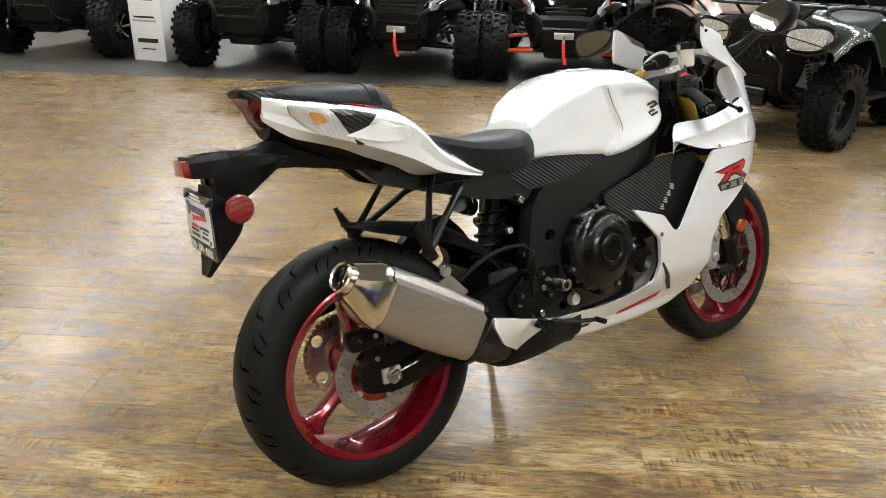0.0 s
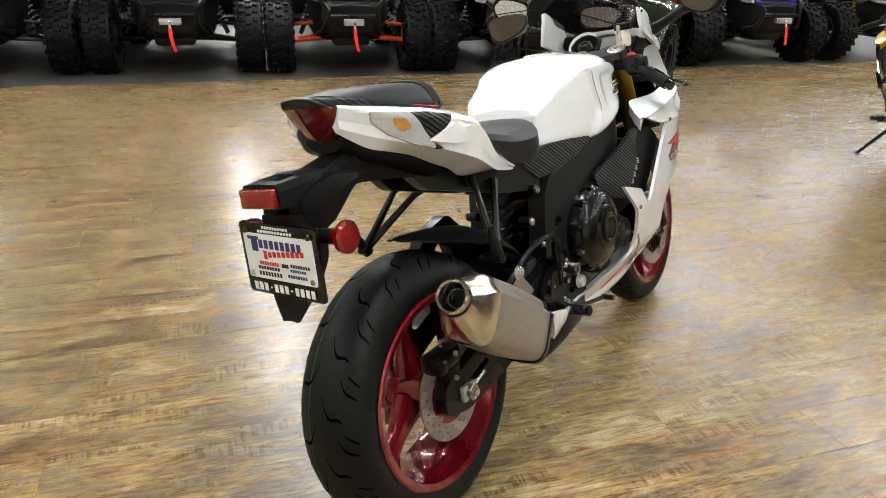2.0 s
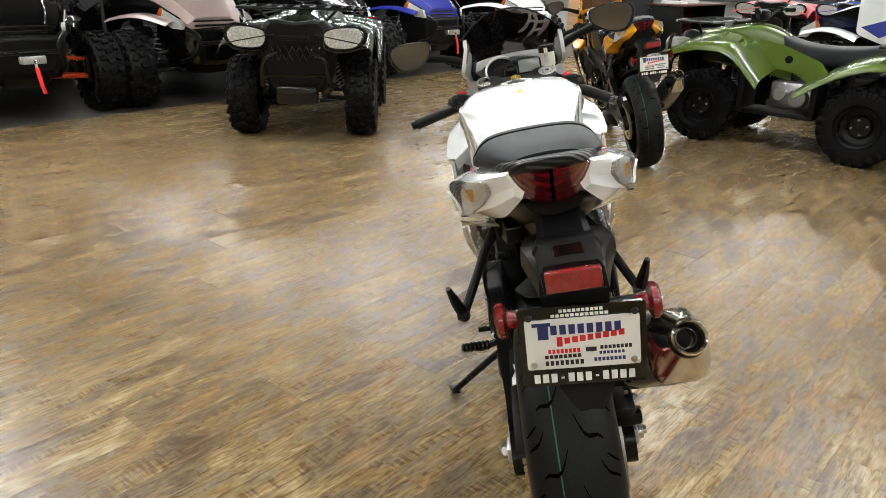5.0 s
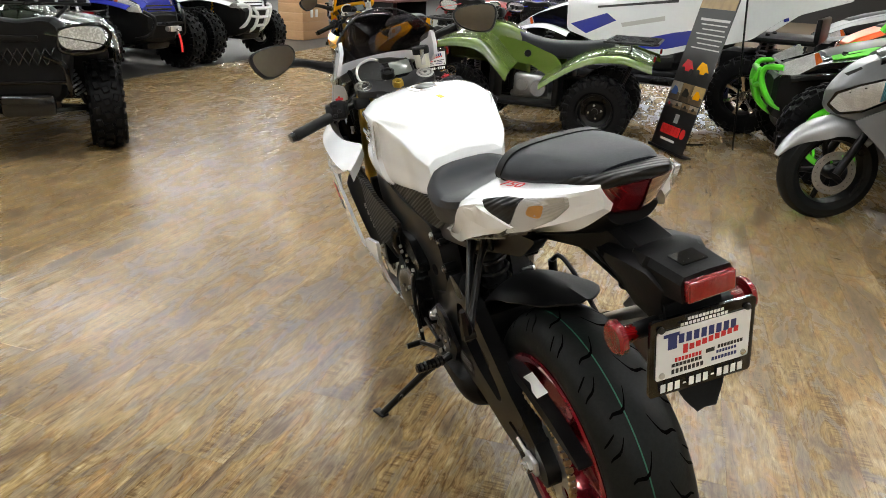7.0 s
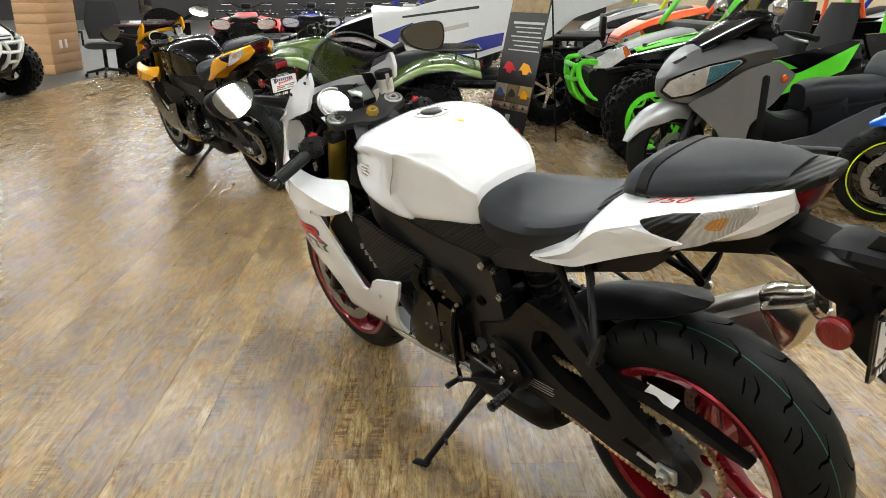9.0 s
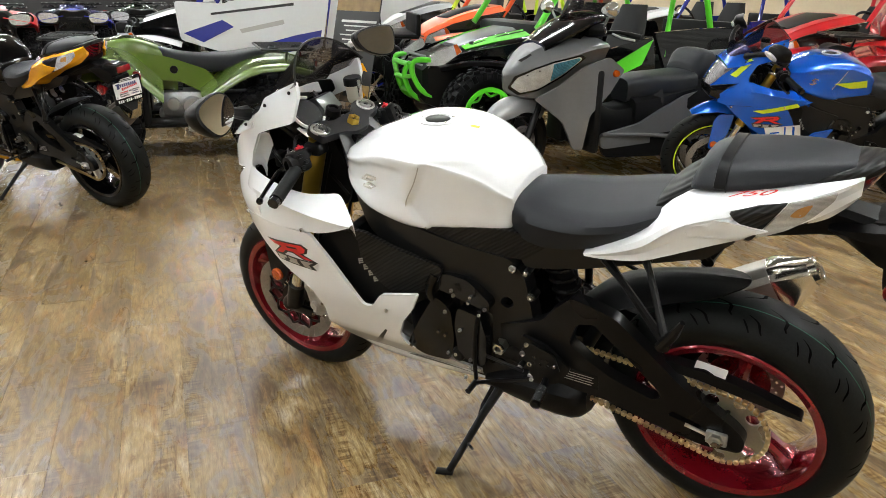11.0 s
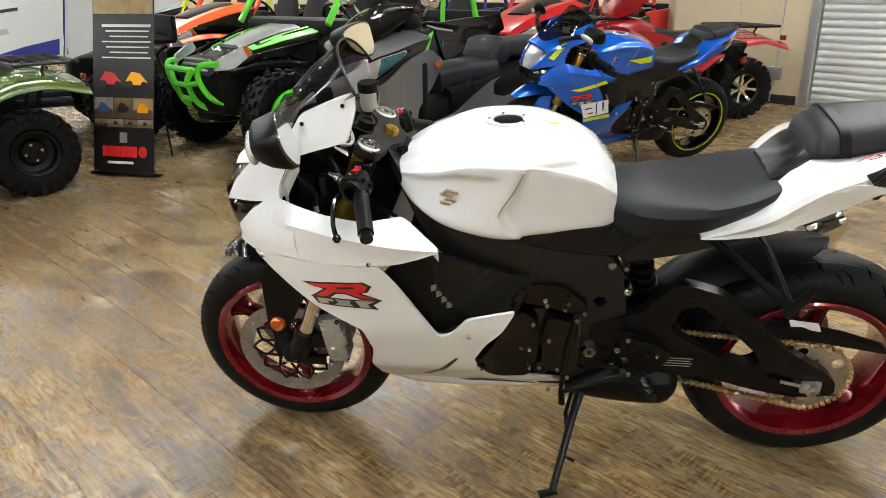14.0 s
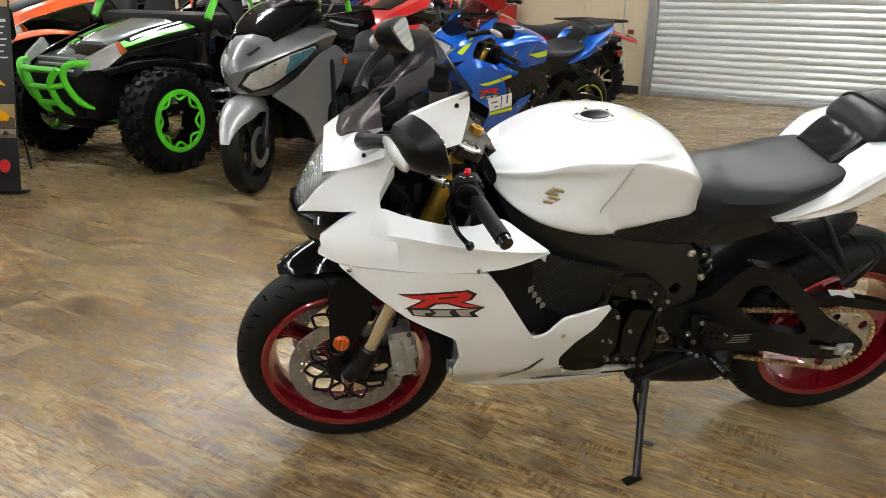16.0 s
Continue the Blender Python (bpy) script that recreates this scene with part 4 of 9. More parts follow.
    # seats
    seat_rows = [
        (0.545, [(0, 0.822), (0.060, 0.818), (0.092, 0.796), (0.094, 0.745), (0, 0.74)]),
        (0.49, [(0, 0.826), (0.085, 0.818), (0.124, 0.786), (0.116, 0.728), (0, 0.73)]),
        (0.42, [(0, 0.817), (0.112, 0.814), (0.142, 0.786), (0.128, 0.728), (0, 0.73)]),
        (0.33, [(0, 0.822), (0.128, 0.819), (0.150, 0.796), (0.128, 0.748), (0, 0.74)]),
        (0.24, [(0, 0.842), (0.126, 0.839), (0.144, 0.818), (0.118, 0.780), (0, 0.76)]),
        (0.18, [(0, 0.860), (0.100, 0.856), (0.122, 0.838), (0.10, 0.822), (0, 0.80)]),
        (0.165, [(0, 0.852), (0.085, 0.848), (0.10, 0.842), (0.085, 0.835), (0, 0.82)]),
    ]
    seat_rings = [half_ring(x, [(0, p[0][1]), (p[1][0] * 0.6, p[0][1] - 0.001), (p[1][0], p[1][1]), ((p[1][0] + p[2][0]) / 2 + 0.004, (p[1][1] + p[2][1]) / 2 + 0.004), p[2], ((p[2][0] + p[3][0]) / 2 + 0.003, (p[2][1] + p[3][1]) / 2), p[3], (0, p[4][1])]) for x, p in seat_rows]
    part("rider_seat", ribbed(seat_rings, 36), mats["seat"], bike, "dark grey vinyl seat", 38)
    yo = lambda x: 0.0 if x > 0.3 else -0.033 * min(1.0, (0.3 - x) / 0.45)
    shift = lambda ring: [(x, y + yo(x), z) for x, y, z in ring]
    pil_rows = [
        (0.124, [(0, 0.936), (0.055, 0.932), (0.078, 0.923), (0.075, 0.906), (0, 0.900)]),
        (0.106, [(0, 0.965), (0.070, 0.959), (0.101, 0.937), (0.097, 0.916), (0, 0.908)]),
        (0.05, [(0, 0.979), (0.080, 0.973), (0.113, 0.947), (0.109, 0.924), (0, 0.914)]),
        (-0.05, [(0, 0.987), (0.074, 0.982), (0.101, 0.961), (0.097, 0.941), (0, 0.93)]),
        (-0.12, [(0, 0.989), (0.058, 0.985), (0.079, 0.971), (0.074, 0.956), (0, 0.95)]),
        (-0.165, [(0, 0.985), (0.040, 0.982), (0.054, 0.975), (0.048, 0.967), (0, 0.962)]),
    ]
    pil = part("passenger_seat", skin([shift(half_ring(x, p)) for x, p in pil_rows], 26, 36), mats["seat"], bike, "dark grey vinyl passenger pad", 45)
    ring = spline(shift(half_ring(0.062, [(y * 1.012, z + 0.0015) for y, z in pil_rows[2][1]])), 36, True)
    part("seat_strap", loft([[Vector((v.x + d, v.y, v.z)) + Vector((0, 0, o)) for v in ring] for d, o in ((-0.012, -0.003), (-0.011, 0.001), (0.011, 0.0005), (0.012, -0.004))], False), MATTE, pil)
    # carbon-patterned cushion in front of the passenger pad and tail top
    hump = skin([shift(half_ring(x, p)) for x, p in (
        (0.195, [(0, 0.868), (0.055, 0.865), (0.075, 0.858), (0.07, 0.85), (0, 0.84)]),
        (0.155, [(0, 0.908), (0.062, 0.904), (0.085, 0.888), (0.08, 0.85), (0, 0.84)]),
        (0.11, [(0, 0.926), (0.070, 0.922), (0.090, 0.908), (0.085, 0.88), (0, 0.87)]),
        (-0.05, [(0, 0.954), (0.086, 0.950), (0.094, 0.940), (0.09, 0.91), (0, 0.90)]),
        (-0.13, [(0, 0.973), (0.070, 0.970), (0.081, 0.960), (0.076, 0.935), (0, 0.925)]),
        (-0.185, [(0, 0.983), (0.050, 0.981), (0.063, 0.971), (0.057, 0.955), (0, 0.95)]),
        (-0.213, [(0, 0.988), (0.036, 0.986), (0.043, 0.979), (0.038, 0.968), (0, 0.966)]),
        (-0.221, [(0, 0.987), (0.030, 0.985), (0.035, 0.980), (0.030, 0.973), (0, 0.971)]))], 28, 28)
    part("tail_top", hump, CARBON, bike, "black carbon-pattern tail panel")

    # tail fairing: inner top edge, ridge, widest line, lower edge and inner bottom edge, as (half width, height) at each station
    tail_rows = [
        (0.336, (0.100, 0.741), (0.124, 0.742), (0.138, 0.737), (0.132, 0.730), (0.100, 0.733)),
        (0.28, (0.090, 0.782), (0.130, 0.775), (0.150, 0.757), (0.145, 0.740), (0.100, 0.744)),
        (0.20, (0.090, 0.838), (0.138, 0.826), (0.168, 0.798), (0.160, 0.760), (0.095, 0.750)),
        (0.15, (0.085, 0.888), (0.150, 0.872), (0.180, 0.843), (0.168, 0.784), (0.090, 0.760)),
        (0.105, (0.085, 0.917), (0.152, 0.899), (0.184, 0.876), (0.170, 0.806), (0.095, 0.785)),
        (0.03, (0.085, 0.931), (0.138, 0.921), (0.173, 0.900), (0.160, 0.836), (0.100, 0.815)),
        (-0.03, (0.083, 0.941), (0.126, 0.934), (0.158, 0.912), (0.150, 0.857), (0.100, 0.842)),
        (-0.09, (0.078, 0.951), (0.111, 0.946), (0.138, 0.928), (0.128, 0.879), (0.095, 0.862)),
        (-0.14, (0.068, 0.960), (0.090, 0.956), (0.108, 0.941), (0.096, 0.900), (0.080, 0.880)),
        (-0.184, (0.055, 0.969), (0.064, 0.967), (0.067, 0.956), (0.062, 0.925), (0.050, 0.918)),
    ]

    def tail_y(x, z):
        """Half width of the tail's flank."""
        prof = lambda row: table(z, sorted([(row[2][1], row[2][0]), (row[2][1] * 0.5 + row[3][1] * 0.5, row[2][0] * 0.4 + row[3][0] * 0.6 + 0.004), (row[3][1], row[3][0]), (row[3][1] * 0.5 + row[4][1] * 0.5, row[3][0] * 0.5 + row[4][0] * 0.5 - 0.004), (row[4][1], row[4][0])]))
        rows = sorted(tail_rows)
        for ra, rb in zip(rows, rows[1:]):
            if x <= rb[0]:
                f = max(0.0, (x - ra[0]) / (rb[0] - ra[0]))
                return prof(ra) * (1 - f) + prof(rb) * f
        return prof(rows[-1])

    def tail_side(s):
        rings = []
        for x, top, ridge, wide, low, inner in tail_rows:
            line = [top, ridge, (ridge[0] * 0.4 + wide[0] * 0.6 + 0.004, ridge[1] * 0.5 + wide[1] * 0.5), wide, (wide[0] * 0.5 + low[0] * 0.5 - 0.004, wide[1] * 0.5 + low[1] * 0.5), low, inner, (min(top[0], inner[0]) - 0.012, (top[1] + inner[1]) / 2)]
            rings.append([(x, yo(x) + s * w, z) for w, z in line])
        return ribbed(rings, 48)

    for s in (1, -1):
        tl = part("tail_fairing", tail_side(s), mats["tail"], bike, mats["tail_label"], 16)
        ty = lambda x, z: tail_y(x, z) + s * yo(x)
        flip = (lambda b: b) if s > 0 else mirrored
        ls = [(-0.147, 0.946), (-0.070, 0.931), (-0.054, 0.905), (-0.020, 0.854), (-0.070, 0.870), (-0.115, 0.897), (-0.142, 0.926)]
        ind = part("turn_signal", flip(panel(rounded(ls, 0.006), 0.014, lambda x, z: ty(x, z) + 0.0075, 0.010, (), 0.002)), SIGNALLENS, tl, "clear turn signal lens with an orange bulb")
        part("signal_bulb", flip(panel(rounded([(-0.112, 0.928), (-0.088, 0.923), (-0.072, 0.902), (-0.098, 0.898)], 0.008), 0.004, lambda x, z: ty(x, z) + 0.0080, 0.008)), BULBLENS, ind)
        part("side_inlet", flip(panel(rounded([(-0.069, 0.931), (-0.02, 0.923), (0.030, 0.909), (0.006, 0.884), (-0.030, 0.866), (0.0, 0.848), (-0.014, 0.848), (-0.051, 0.905)], 0.004), 0.012, lambda x, z: ty(x, z) + 0.0070, 0.010)), CARBON, tl, "black carbon-pattern inlet")
        part("side_fin", flip(panel(rounded([(-0.044, 0.871), (-0.012, 0.879), (0.028, 0.893), (0.085, 0.888), (0.118, 0.872), (0.100, 0.846), (0.035, 0.849)], 0.004), 0.014, lambda x, z: ty(x, z) + 0.002 + 0.010 * min(1.0, max(0.0, (0.085 - x) / 0.06)), 0.012, (), 0.003)), mats["tail"], tl)
        if mats.get("number"):
            along = Vector((-s * 0.955, -0.06, s * 0.19)).normalized()
            up_t = Vector((0.20, -0.70, 0.70)) if s > 0 else Vector((0.20, 0.95, 0.22))
            m = Matrix((along, (up_t - along * up_t.dot(along)).normalized(), along.cross(up_t).normalized())).transposed().to_4x4()
            m = Matrix.Translation((0.008, yo(0.0) + s * (0.127 if s > 0 else 0.118), 0.9325 if s > 0 else 0.9330)) @ m
            lettering("750", 0.0150, "tail_number", mats["number"], tl, m, "red model number", 0.6, 3.7)
    # tail lamps
    for s in (1, -1):
        lamp = []
        for y, xt, zt, xb, zb in ((0.066, -0.176, 0.965, -0.150, 0.918), (0.050, -0.196, 0.968, -0.160, 0.908), (0.028, -0.209, 0.970, -0.170, 0.902), (0.003, -0.214, 0.971, -0.176, 0.900)):
            lamp.append([(x, -0.034 + s * y, z) for x, z in ((-0.13, zt - 0.004), (xt, zt), (xt - 0.003, zt - 0.010), (xb, zb), (-0.12, zb + 0.002))])
        part("tail_lamp", skin(lamp, 12, 20), DARKRED, bike, "dark red tail lamp lens")
    part("lamp_panel", skin([[(x, -0.034 + y, z) for y, z in ((-w, zt), (0, zt + 0.006), (w, zt), (w * 0.75, zb), (0, zb - 0.008), (-w * 0.75, zb))] for x, w, zt, zb in ((-0.168, 0.046, 0.905, 0.886), (-0.13, 0.066, 0.908, 0.862), (-0.05, 0.085, 0.890, 0.835), (0.08, 0.090, 0.840, 0.782))], 12, 20), MATTE, bike)

    # fender, reflector, registration plate
    cy = -0.040
    neck = loft([[(x, cy * f + y, z) for y, z in ((-w * 0.7, zt), (w * 0.7, zt), (w, zt - 0.012), (w * 0.8, zb), (-w * 0.8, zb), (-w, zt - 0.012))] for x, f, w, zt, zb in (
        (0.06, 0.5, 0.055, 0.83, 0.78), (-0.05, 0.7, 0.046, 0.868, 0.800), (-0.12, 0.9, 0.042, 0.884, 0.812), (-0.17, 1, 0.042, 0.872, 0.816), (-0.235, 1, 0.046, 0.858, 0.812))])
    fender = part("rear_fender", neck, MATTE, bike, "black plastic fender")
    head_rows = ((-0.195, 0.030, 0.852, 0.800), (-0.225, 0.052, 0.862, 0.795), (-0.262, 0.054, 0.866, 0.798), (-0.268, 0.050, 0.864, 0.812), (-0.346, 0.046, 0.862, 0.820))
    part("fender_head", loft([[(x, cy + y, z) for y, z in ((-w * 0.86, zt), (0, zt + 0.002), (w * 0.86, zt), (w, zt - 0.012), (w * 0.96, zb), (-w * 0.96, zb), (-w, zt - 0.012))] for x, w, zt, zb in head_rows]), MATTE, fender)
    part("lamp_window", rbox((-0.300, cy, 0.8655), (0.040, 0.046, 0.003), 0.0012, 1), GLOSSK, fender)
    for s in (-1, 1):
        part("fender_side", loft([[(x, cy + s * y, z) for y, z in ((w - 0.03, zt), (w, zt - 0.006), (w + 0.003, (zt * 0.6 + zb * 0.4)), (w - 0.018, zb), (w - 0.045, zb))] for x, w, zt, zb in ((-0.138, 0.060, 0.842, 0.834), (-0.175, 0.068, 0.850, 0.812), (-0.235, 0.072, 0.860, 0.772), (-0.275, 0.058, 0.850, 0.748), (-0.305, 0.050, 0.83, 0.745))]), MATTE, fender)
    part("fender_blade", ribbed([[(x, cy + y, z) for x, y, z in ((xf, -w, z), (xf + 0.004, 0, z), (xf, w, z), (xb, w * 0.75, z - 0.004), (xb, -w * 0.75, z - 0.004))] for z, xf, xb, w in ((0.80, -0.312, -0.245, 0.050), (0.74, -0.320, -0.250, 0.050), (0.70, -0.326, -0.262, 0.050), (0.65, -0.332, -0.305, 0.042), (0.612, -0.344, -0.334, 0.018))], 16), MATTE, fender)
    part("tail_reflector", rbox((-0.352, cy, 0.840), (0.014, 0.082, 0.034), 0.003), REDLENS, fender, "rectangular red reflector")
    for s in (-1, 1):
        part("round_reflector", lathe([(0.0001, cy + s * 0.128), (0.024, cy + s * 0.127), (0.029, cy + s * 0.122), (0.029, cy + s * 0.114), (0.016, cy + s * 0.108), (0.010, cy + s * 0.06)], 32, (-0.283, 0, 0.755)), REDLENS, fender, "round red side reflector")
        part("reflector_stem", rod((-0.283, cy + s * 0.03, 0.755), (-0.283, cy + s * 0.112, 0.755), 0.014), MATTE, fender)
    pm = Matrix.Translation((-0.331, cy, 0.722)) @ pose(0, 0, 0, 0, 4, -90)
    pf = part("plate_frame", moved(panel(rounded([(-0.095, -0.067), (0.095, -0.067), (0.095, 0.067), (-0.095, 0.067)], 0.008), 0.006, 0.006), pm @ pose(0, 0, 0, 0, 0, 180) @ pose(0, -0.003, 0)), GLOSSK, fender, "black plate frame")
    card = part("dealer_plate", moved(panel(rounded([(-0.085, -0.036), (0.085, -0.036), (0.085, 0.048), (-0.085, 0.048)], 0.004), 0.002, 0.006), pm @ pose(0, 0, 0, 0, 0, 180) @ pose(0, 0.000, 0)), PLATEW, fender, "white dealer plate with blue and red print")
    face = pm @ pose(0, -0.0062, 0)
    text_bars([(-0.058, 0.028, 0.016, 0.026), (-0.060, 0.040, 0.028, 0.006)] + [(-0.042 + 0.0135 * i, 0.030, 0.0095, 0.016) for i in range(8)], INKBLUE, card, face, "printed_name")
    text_bars([(-0.034 + 0.0115 * i, 0.010 + 0.0012 * i, 0.0085, 0.010 if i else 0.016) for i in range(9)], INKRED, card, face, "printed_script")
    text_bars([(-0.05 + 0.0062 * i, -0.006, 0.0045, 0.007) for i in range(8)], INKRED, card, face, "fine_print")
    text_bars([(0.012, -0.006, 0.016, 0.007)] + [(0.028 + 0.006 * i, -0.004, 0.0045, 0.006) for i in range(8)] + [(-0.055 + 0.007 * i, -0.015, 0.0055, 0.006) for i in range(8)] + [(-0.055 + 0.0075 * i, -0.026, 0.005, 0.008) for i in range(8)], INKBLACK, card, face, "fine_print")
    text_bars([(0.026 + 0.0055 * i, -0.013, 0.004, 0.005) for i in range(7)] + [(0.018 + 0.006 * i, -0.024, 0.0045, 0.006) for i in range(8)], INKBLUE, card, face, "fine_print")
    text_bars([(-0.072 + 0.0130 * i, -0.052, 0.009 if i not in (3, 7) else 0.005, 0.015 if i not in (3, 7) else 0.003) for i in range(12)] + [(-0.03 + 0.0066 * i, 0.061, 0.005, 0.005) for i in range(10)] + [(-0.042 + 0.0072 * i, 0.0535, 0.0055, 0.005) for i in range(12)], PLATEW, pf, face, "fine_print")
    for u, v in ((-0.075, -0.028), (0.075, -0.028), (-0.078, 0.052), (0.078, 0.052)):
        part("plate_bolt", moved(lathe([(0.0001, -0.009), (0.005, -0.008), (0.006, -0.004)], 12, (u, 0, v)), pm), INKBLACK if v > 0 else STEEL, pf)

    # fairing
    cowl = rounded([(1.445, 0.690), (1.432, 0.717), (1.437, 0.737), (1.392, 0.787), (1.348, 0.822), (1.44, 0.797), (1.474, 0.780), (1.486, 0.770), (1.465, 0.799), (1.437, 0.843), (1.398, 0.886), (1.370, 0.912), (1.376, 0.915), (1.360, 0.924), (1.335, 0.938), (1.30, 0.960), (1.26, 0.995), (1.24, 1.026), (1.18, 1.053), (1.115, 1.08), (1.112, 1.04), (1.13, 0.975), (1.22, 0.948), (1.272, 0.928), (1.302, 0.868), (1.304, 0.838), (1.27, 0.78), (1.262, 0.704), (1.30, 0.700), (1.40, 0.685)], 0.008)
    # the far side's brow ends a little further forward and stands wider
    brow = lambda x, z: flank(x, z) + 0.020 * min(1.0, max(0.0, (z - 0.97) / 0.08))
    cowl_r = [(x + 0.036 * max(0.0, (1.24 - x) / 0.125) * (z > 0.96), z - 0.026 * max(0.0, (1.24 - x) / 0.125) * (z > 1.0)) for x, z in cowl]
    cowling = (part("upper_cowl", panel(cowl, 0.012, lambda x, z: flank(x, z), 0.026, (), 0.003), mats["cowl"], bike, mats["cowl_label"], 45),
               part("upper_cowl", mirrored(panel(cowl_r, 0.012, brow, 0.026, (), 0.003)), mats["cowl"], bike, mats["cowl_label"], 45))
    for side_s, host in zip((1, -1), cowling):
        rim_line = spline([(1.268, 0, 0.930), (1.300, 0, 0.872), (1.304, 0, 0.852), (1.303, 0, 0.836)], 18)
        fl = loft([[(p.x, side_s * (flank(p.x, p.z) - d), p.z + e) for d, e in ((0.004, -0.002), (0.022, -0.004), (0.036, -0.012), (0.042, -0.028), (0.044, -0.05))] for p in rim_line], False, False)
        bmesh.ops.solidify(fl, geom=fl.faces[:], thickness=0.003)
        part("cowl_flange", fl, mats["cowl"], host)
        # the pointed wing that runs back from the nose: a sloped top face, a sharp ridge and a hollow flank
        wing = []
        for x, iy, iz, ry, rz, by_, bz in ((1.352, flank(1.352, 0.800) - 0.007, 0.800, flank(1.352, 0.774) - 0.006, 0.774, flank(1.352, 0.702) - 0.006, 0.702),
                                           (1.306, flank(1.306, 0.833) - 0.001, 0.835, flank(1.306, 0.785) + 0.004, 0.784, flank(1.306, 0.702) + 0.001, 0.702),
                                           (1.250, 0.206, 0.825, flank(1.25, 0.787) + 0.007, 0.786, flank(1.25, 0.702) + 0.001, 0.7025),
                                           (1.180, 0.213, 0.807, 0.252, 0.778, 0.254, 0.704), (1.110, 0.200, 0.789, 0.258, 0.768, 0.256, 0.704), (1.055, 0.176, 0.785, 0.259, 0.759, 0.256, 0.707),
                                           (1.022, 0.160, 0.780, 0.258, 0.755, 0.255, 0.711), (0.975, 0.190, 0.757, 0.256, 0.750, 0.253, 0.725), (0.932, 0.226, 0.738, 0.249, 0.744, 0.248, 0.740)):
            hy, hz = (ry + by_) / 2 - (0.11 if x < 1.2 else 0.11 * max(0.0, (1.352 - x) / 0.152)) * (rz - bz), rz * 0.55 + bz * 0.45
            wing.append([(x, side_s * y, z) for y, z in ((iy, iz), (ry, rz), (hy, hz), (by_, bz), (by_ - 0.012, bz), (hy - 0.014, hz), (ry - 0.018, rz - 0.006), (iy - 0.002, iz - 0.016 - 0.12 * (1.1 - x if x < 1.1 else 0)))])
        part("cowl_wing", ribbed(wing, 44), mats["cowl"], host, "", 28)
    lower = rounded([(1.40, 0.683), (1.30, 0.697), (1.18, 0.703), (1.07, 0.700), (1.03, 0.645), (0.945, 0.487), (0.915, 0.494), (0.87, 0.545), (0.756, 0.580), (0.80, 0.538), (0.866, 0.476), (0.892, 0.40), (0.886, 0.338), (0.80, 0.306), (0.694, 0.300), (0.546, 0.310), (0.42, 0.352), (0.33, 0.382), (0.255, 0.404), (0.262, 0.372), (0.31, 0.310), (0.443, 0.228), (0.60, 0.215), (0.80, 0.215), (1.06, 0.232), (1.115, 0.27), (1.125, 0.36), (1.112, 0.42), (1.13, 0.50), (1.245, 0.563), (1.345, 0.640)], 0.012)
    slit = rounded([(0.998, 0.288), (0.955, 0.335), (0.902, 0.398), (0.896, 0.395), (0.94, 0.330), (0.985, 0.285)], 0.002)
    lower_l = rounded([(1.40, 0.683), (1.30, 0.697), (1.18, 0.703), (1.07, 0.700), (1.03, 0.645), (0.94, 0.487), (0.91, 0.494), (0.87, 0.545), (0.752, 0.570), (0.784, 0.505), (0.825, 0.455), (0.856, 0.392), (0.846, 0.338), (0.79, 0.308), (0.66, 0.284), (0.60, 0.270), (0.63, 0.225), (0.80, 0.215), (1.06, 0.232), (1.115, 0.27), (1.125, 0.36), (1.112, 0.42), (1.13, 0.50), (1.245, 0.563), (1.345, 0.640)], 0.012)
    part("side_fairing", panel(lower_l, 0.010, flank, 0.024, (), 0.003), mats["lower"], bike, mats["lower_label"], 45)
    pair("fairing_slit", lambda: panel(slit, 0.001, lambda x, z: flank(x, z) + 0.0012, 0.012), INKBLACK, bike)
    part("side_fairing", mirrored(panel(lower, 0.010, lambda x, z: flank(x, z) + 0.055 * max(0.0, min(1.0, (0.60 - x) / 0.26)) ** 1.3, 0.024, (), 0.003)), mats["lower"], bike, mats["lower_label"], 45)
    part("belly_pan", skin([[(x, y, z) for y, z in ((-w, zt), (-w * 0.8, zb + 0.02), (0, zb), (w * 0.8, zb + 0.02), (w, zt), (w - 0.012, zt), (0, zb + 0.03), (-w + 0.012, zt))] for x, w, zt, zb in ((0.62, 0.10, 0.26, 0.19), (0.85, 0.115, 0.25, 0.185), (1.05, 0.12, 0.26, 0.20), (1.12, 0.11, 0.30, 0.24))], 12, 24), mats["belly"], bike)
    for x, z in ((1.089, 0.709), (0.865, 0.49), (1.372, 0.678)):
        for s in (-1, 1):
            part("fairing_bolt", bolt((x, s * (flank(x, z) + 0.001), z), 0.0065, 0.004, s), STEEL, bike)
    # decal: a plain slanted mark in red with a silver bar under it
    for side_s in (1, -1):
        lx = (lambda u: u) if side_s > 0 else (lambda u: 2.345 - u)
        mark = lambda pts, lift, holes=(): (lambda b: b if side_s > 0 else mirrored(b))(panel([(lx(x), z + (0.006 * (u_x - 1.17) if side_s < 0 else 0)) for x, z in pts for u_x in (x,)], 0.0012, lambda x, z: flank(x, z) + lift, 0.014, [[(lx(x), z) for x, z in h] for h in holes]))
        lg = part("logo_mark", mark([(1.256, 0.631), (1.19, 0.642), (1.115, 0.651), (1.10, 0.642), (1.108, 0.628), (1.130, 0.620), (1.085, 0.606), (1.115, 0.606), (1.155, 0.620), (1.185, 0.618), (1.205, 0.602), (1.235, 0.598), (1.198, 0.628), (1.232, 0.625)], 0.0024, [[(1.180, 0.634), (1.135, 0.640), (1.130, 0.634), (1.175, 0.628)]]), mats["mark"], bike, "red slanted logo mark")
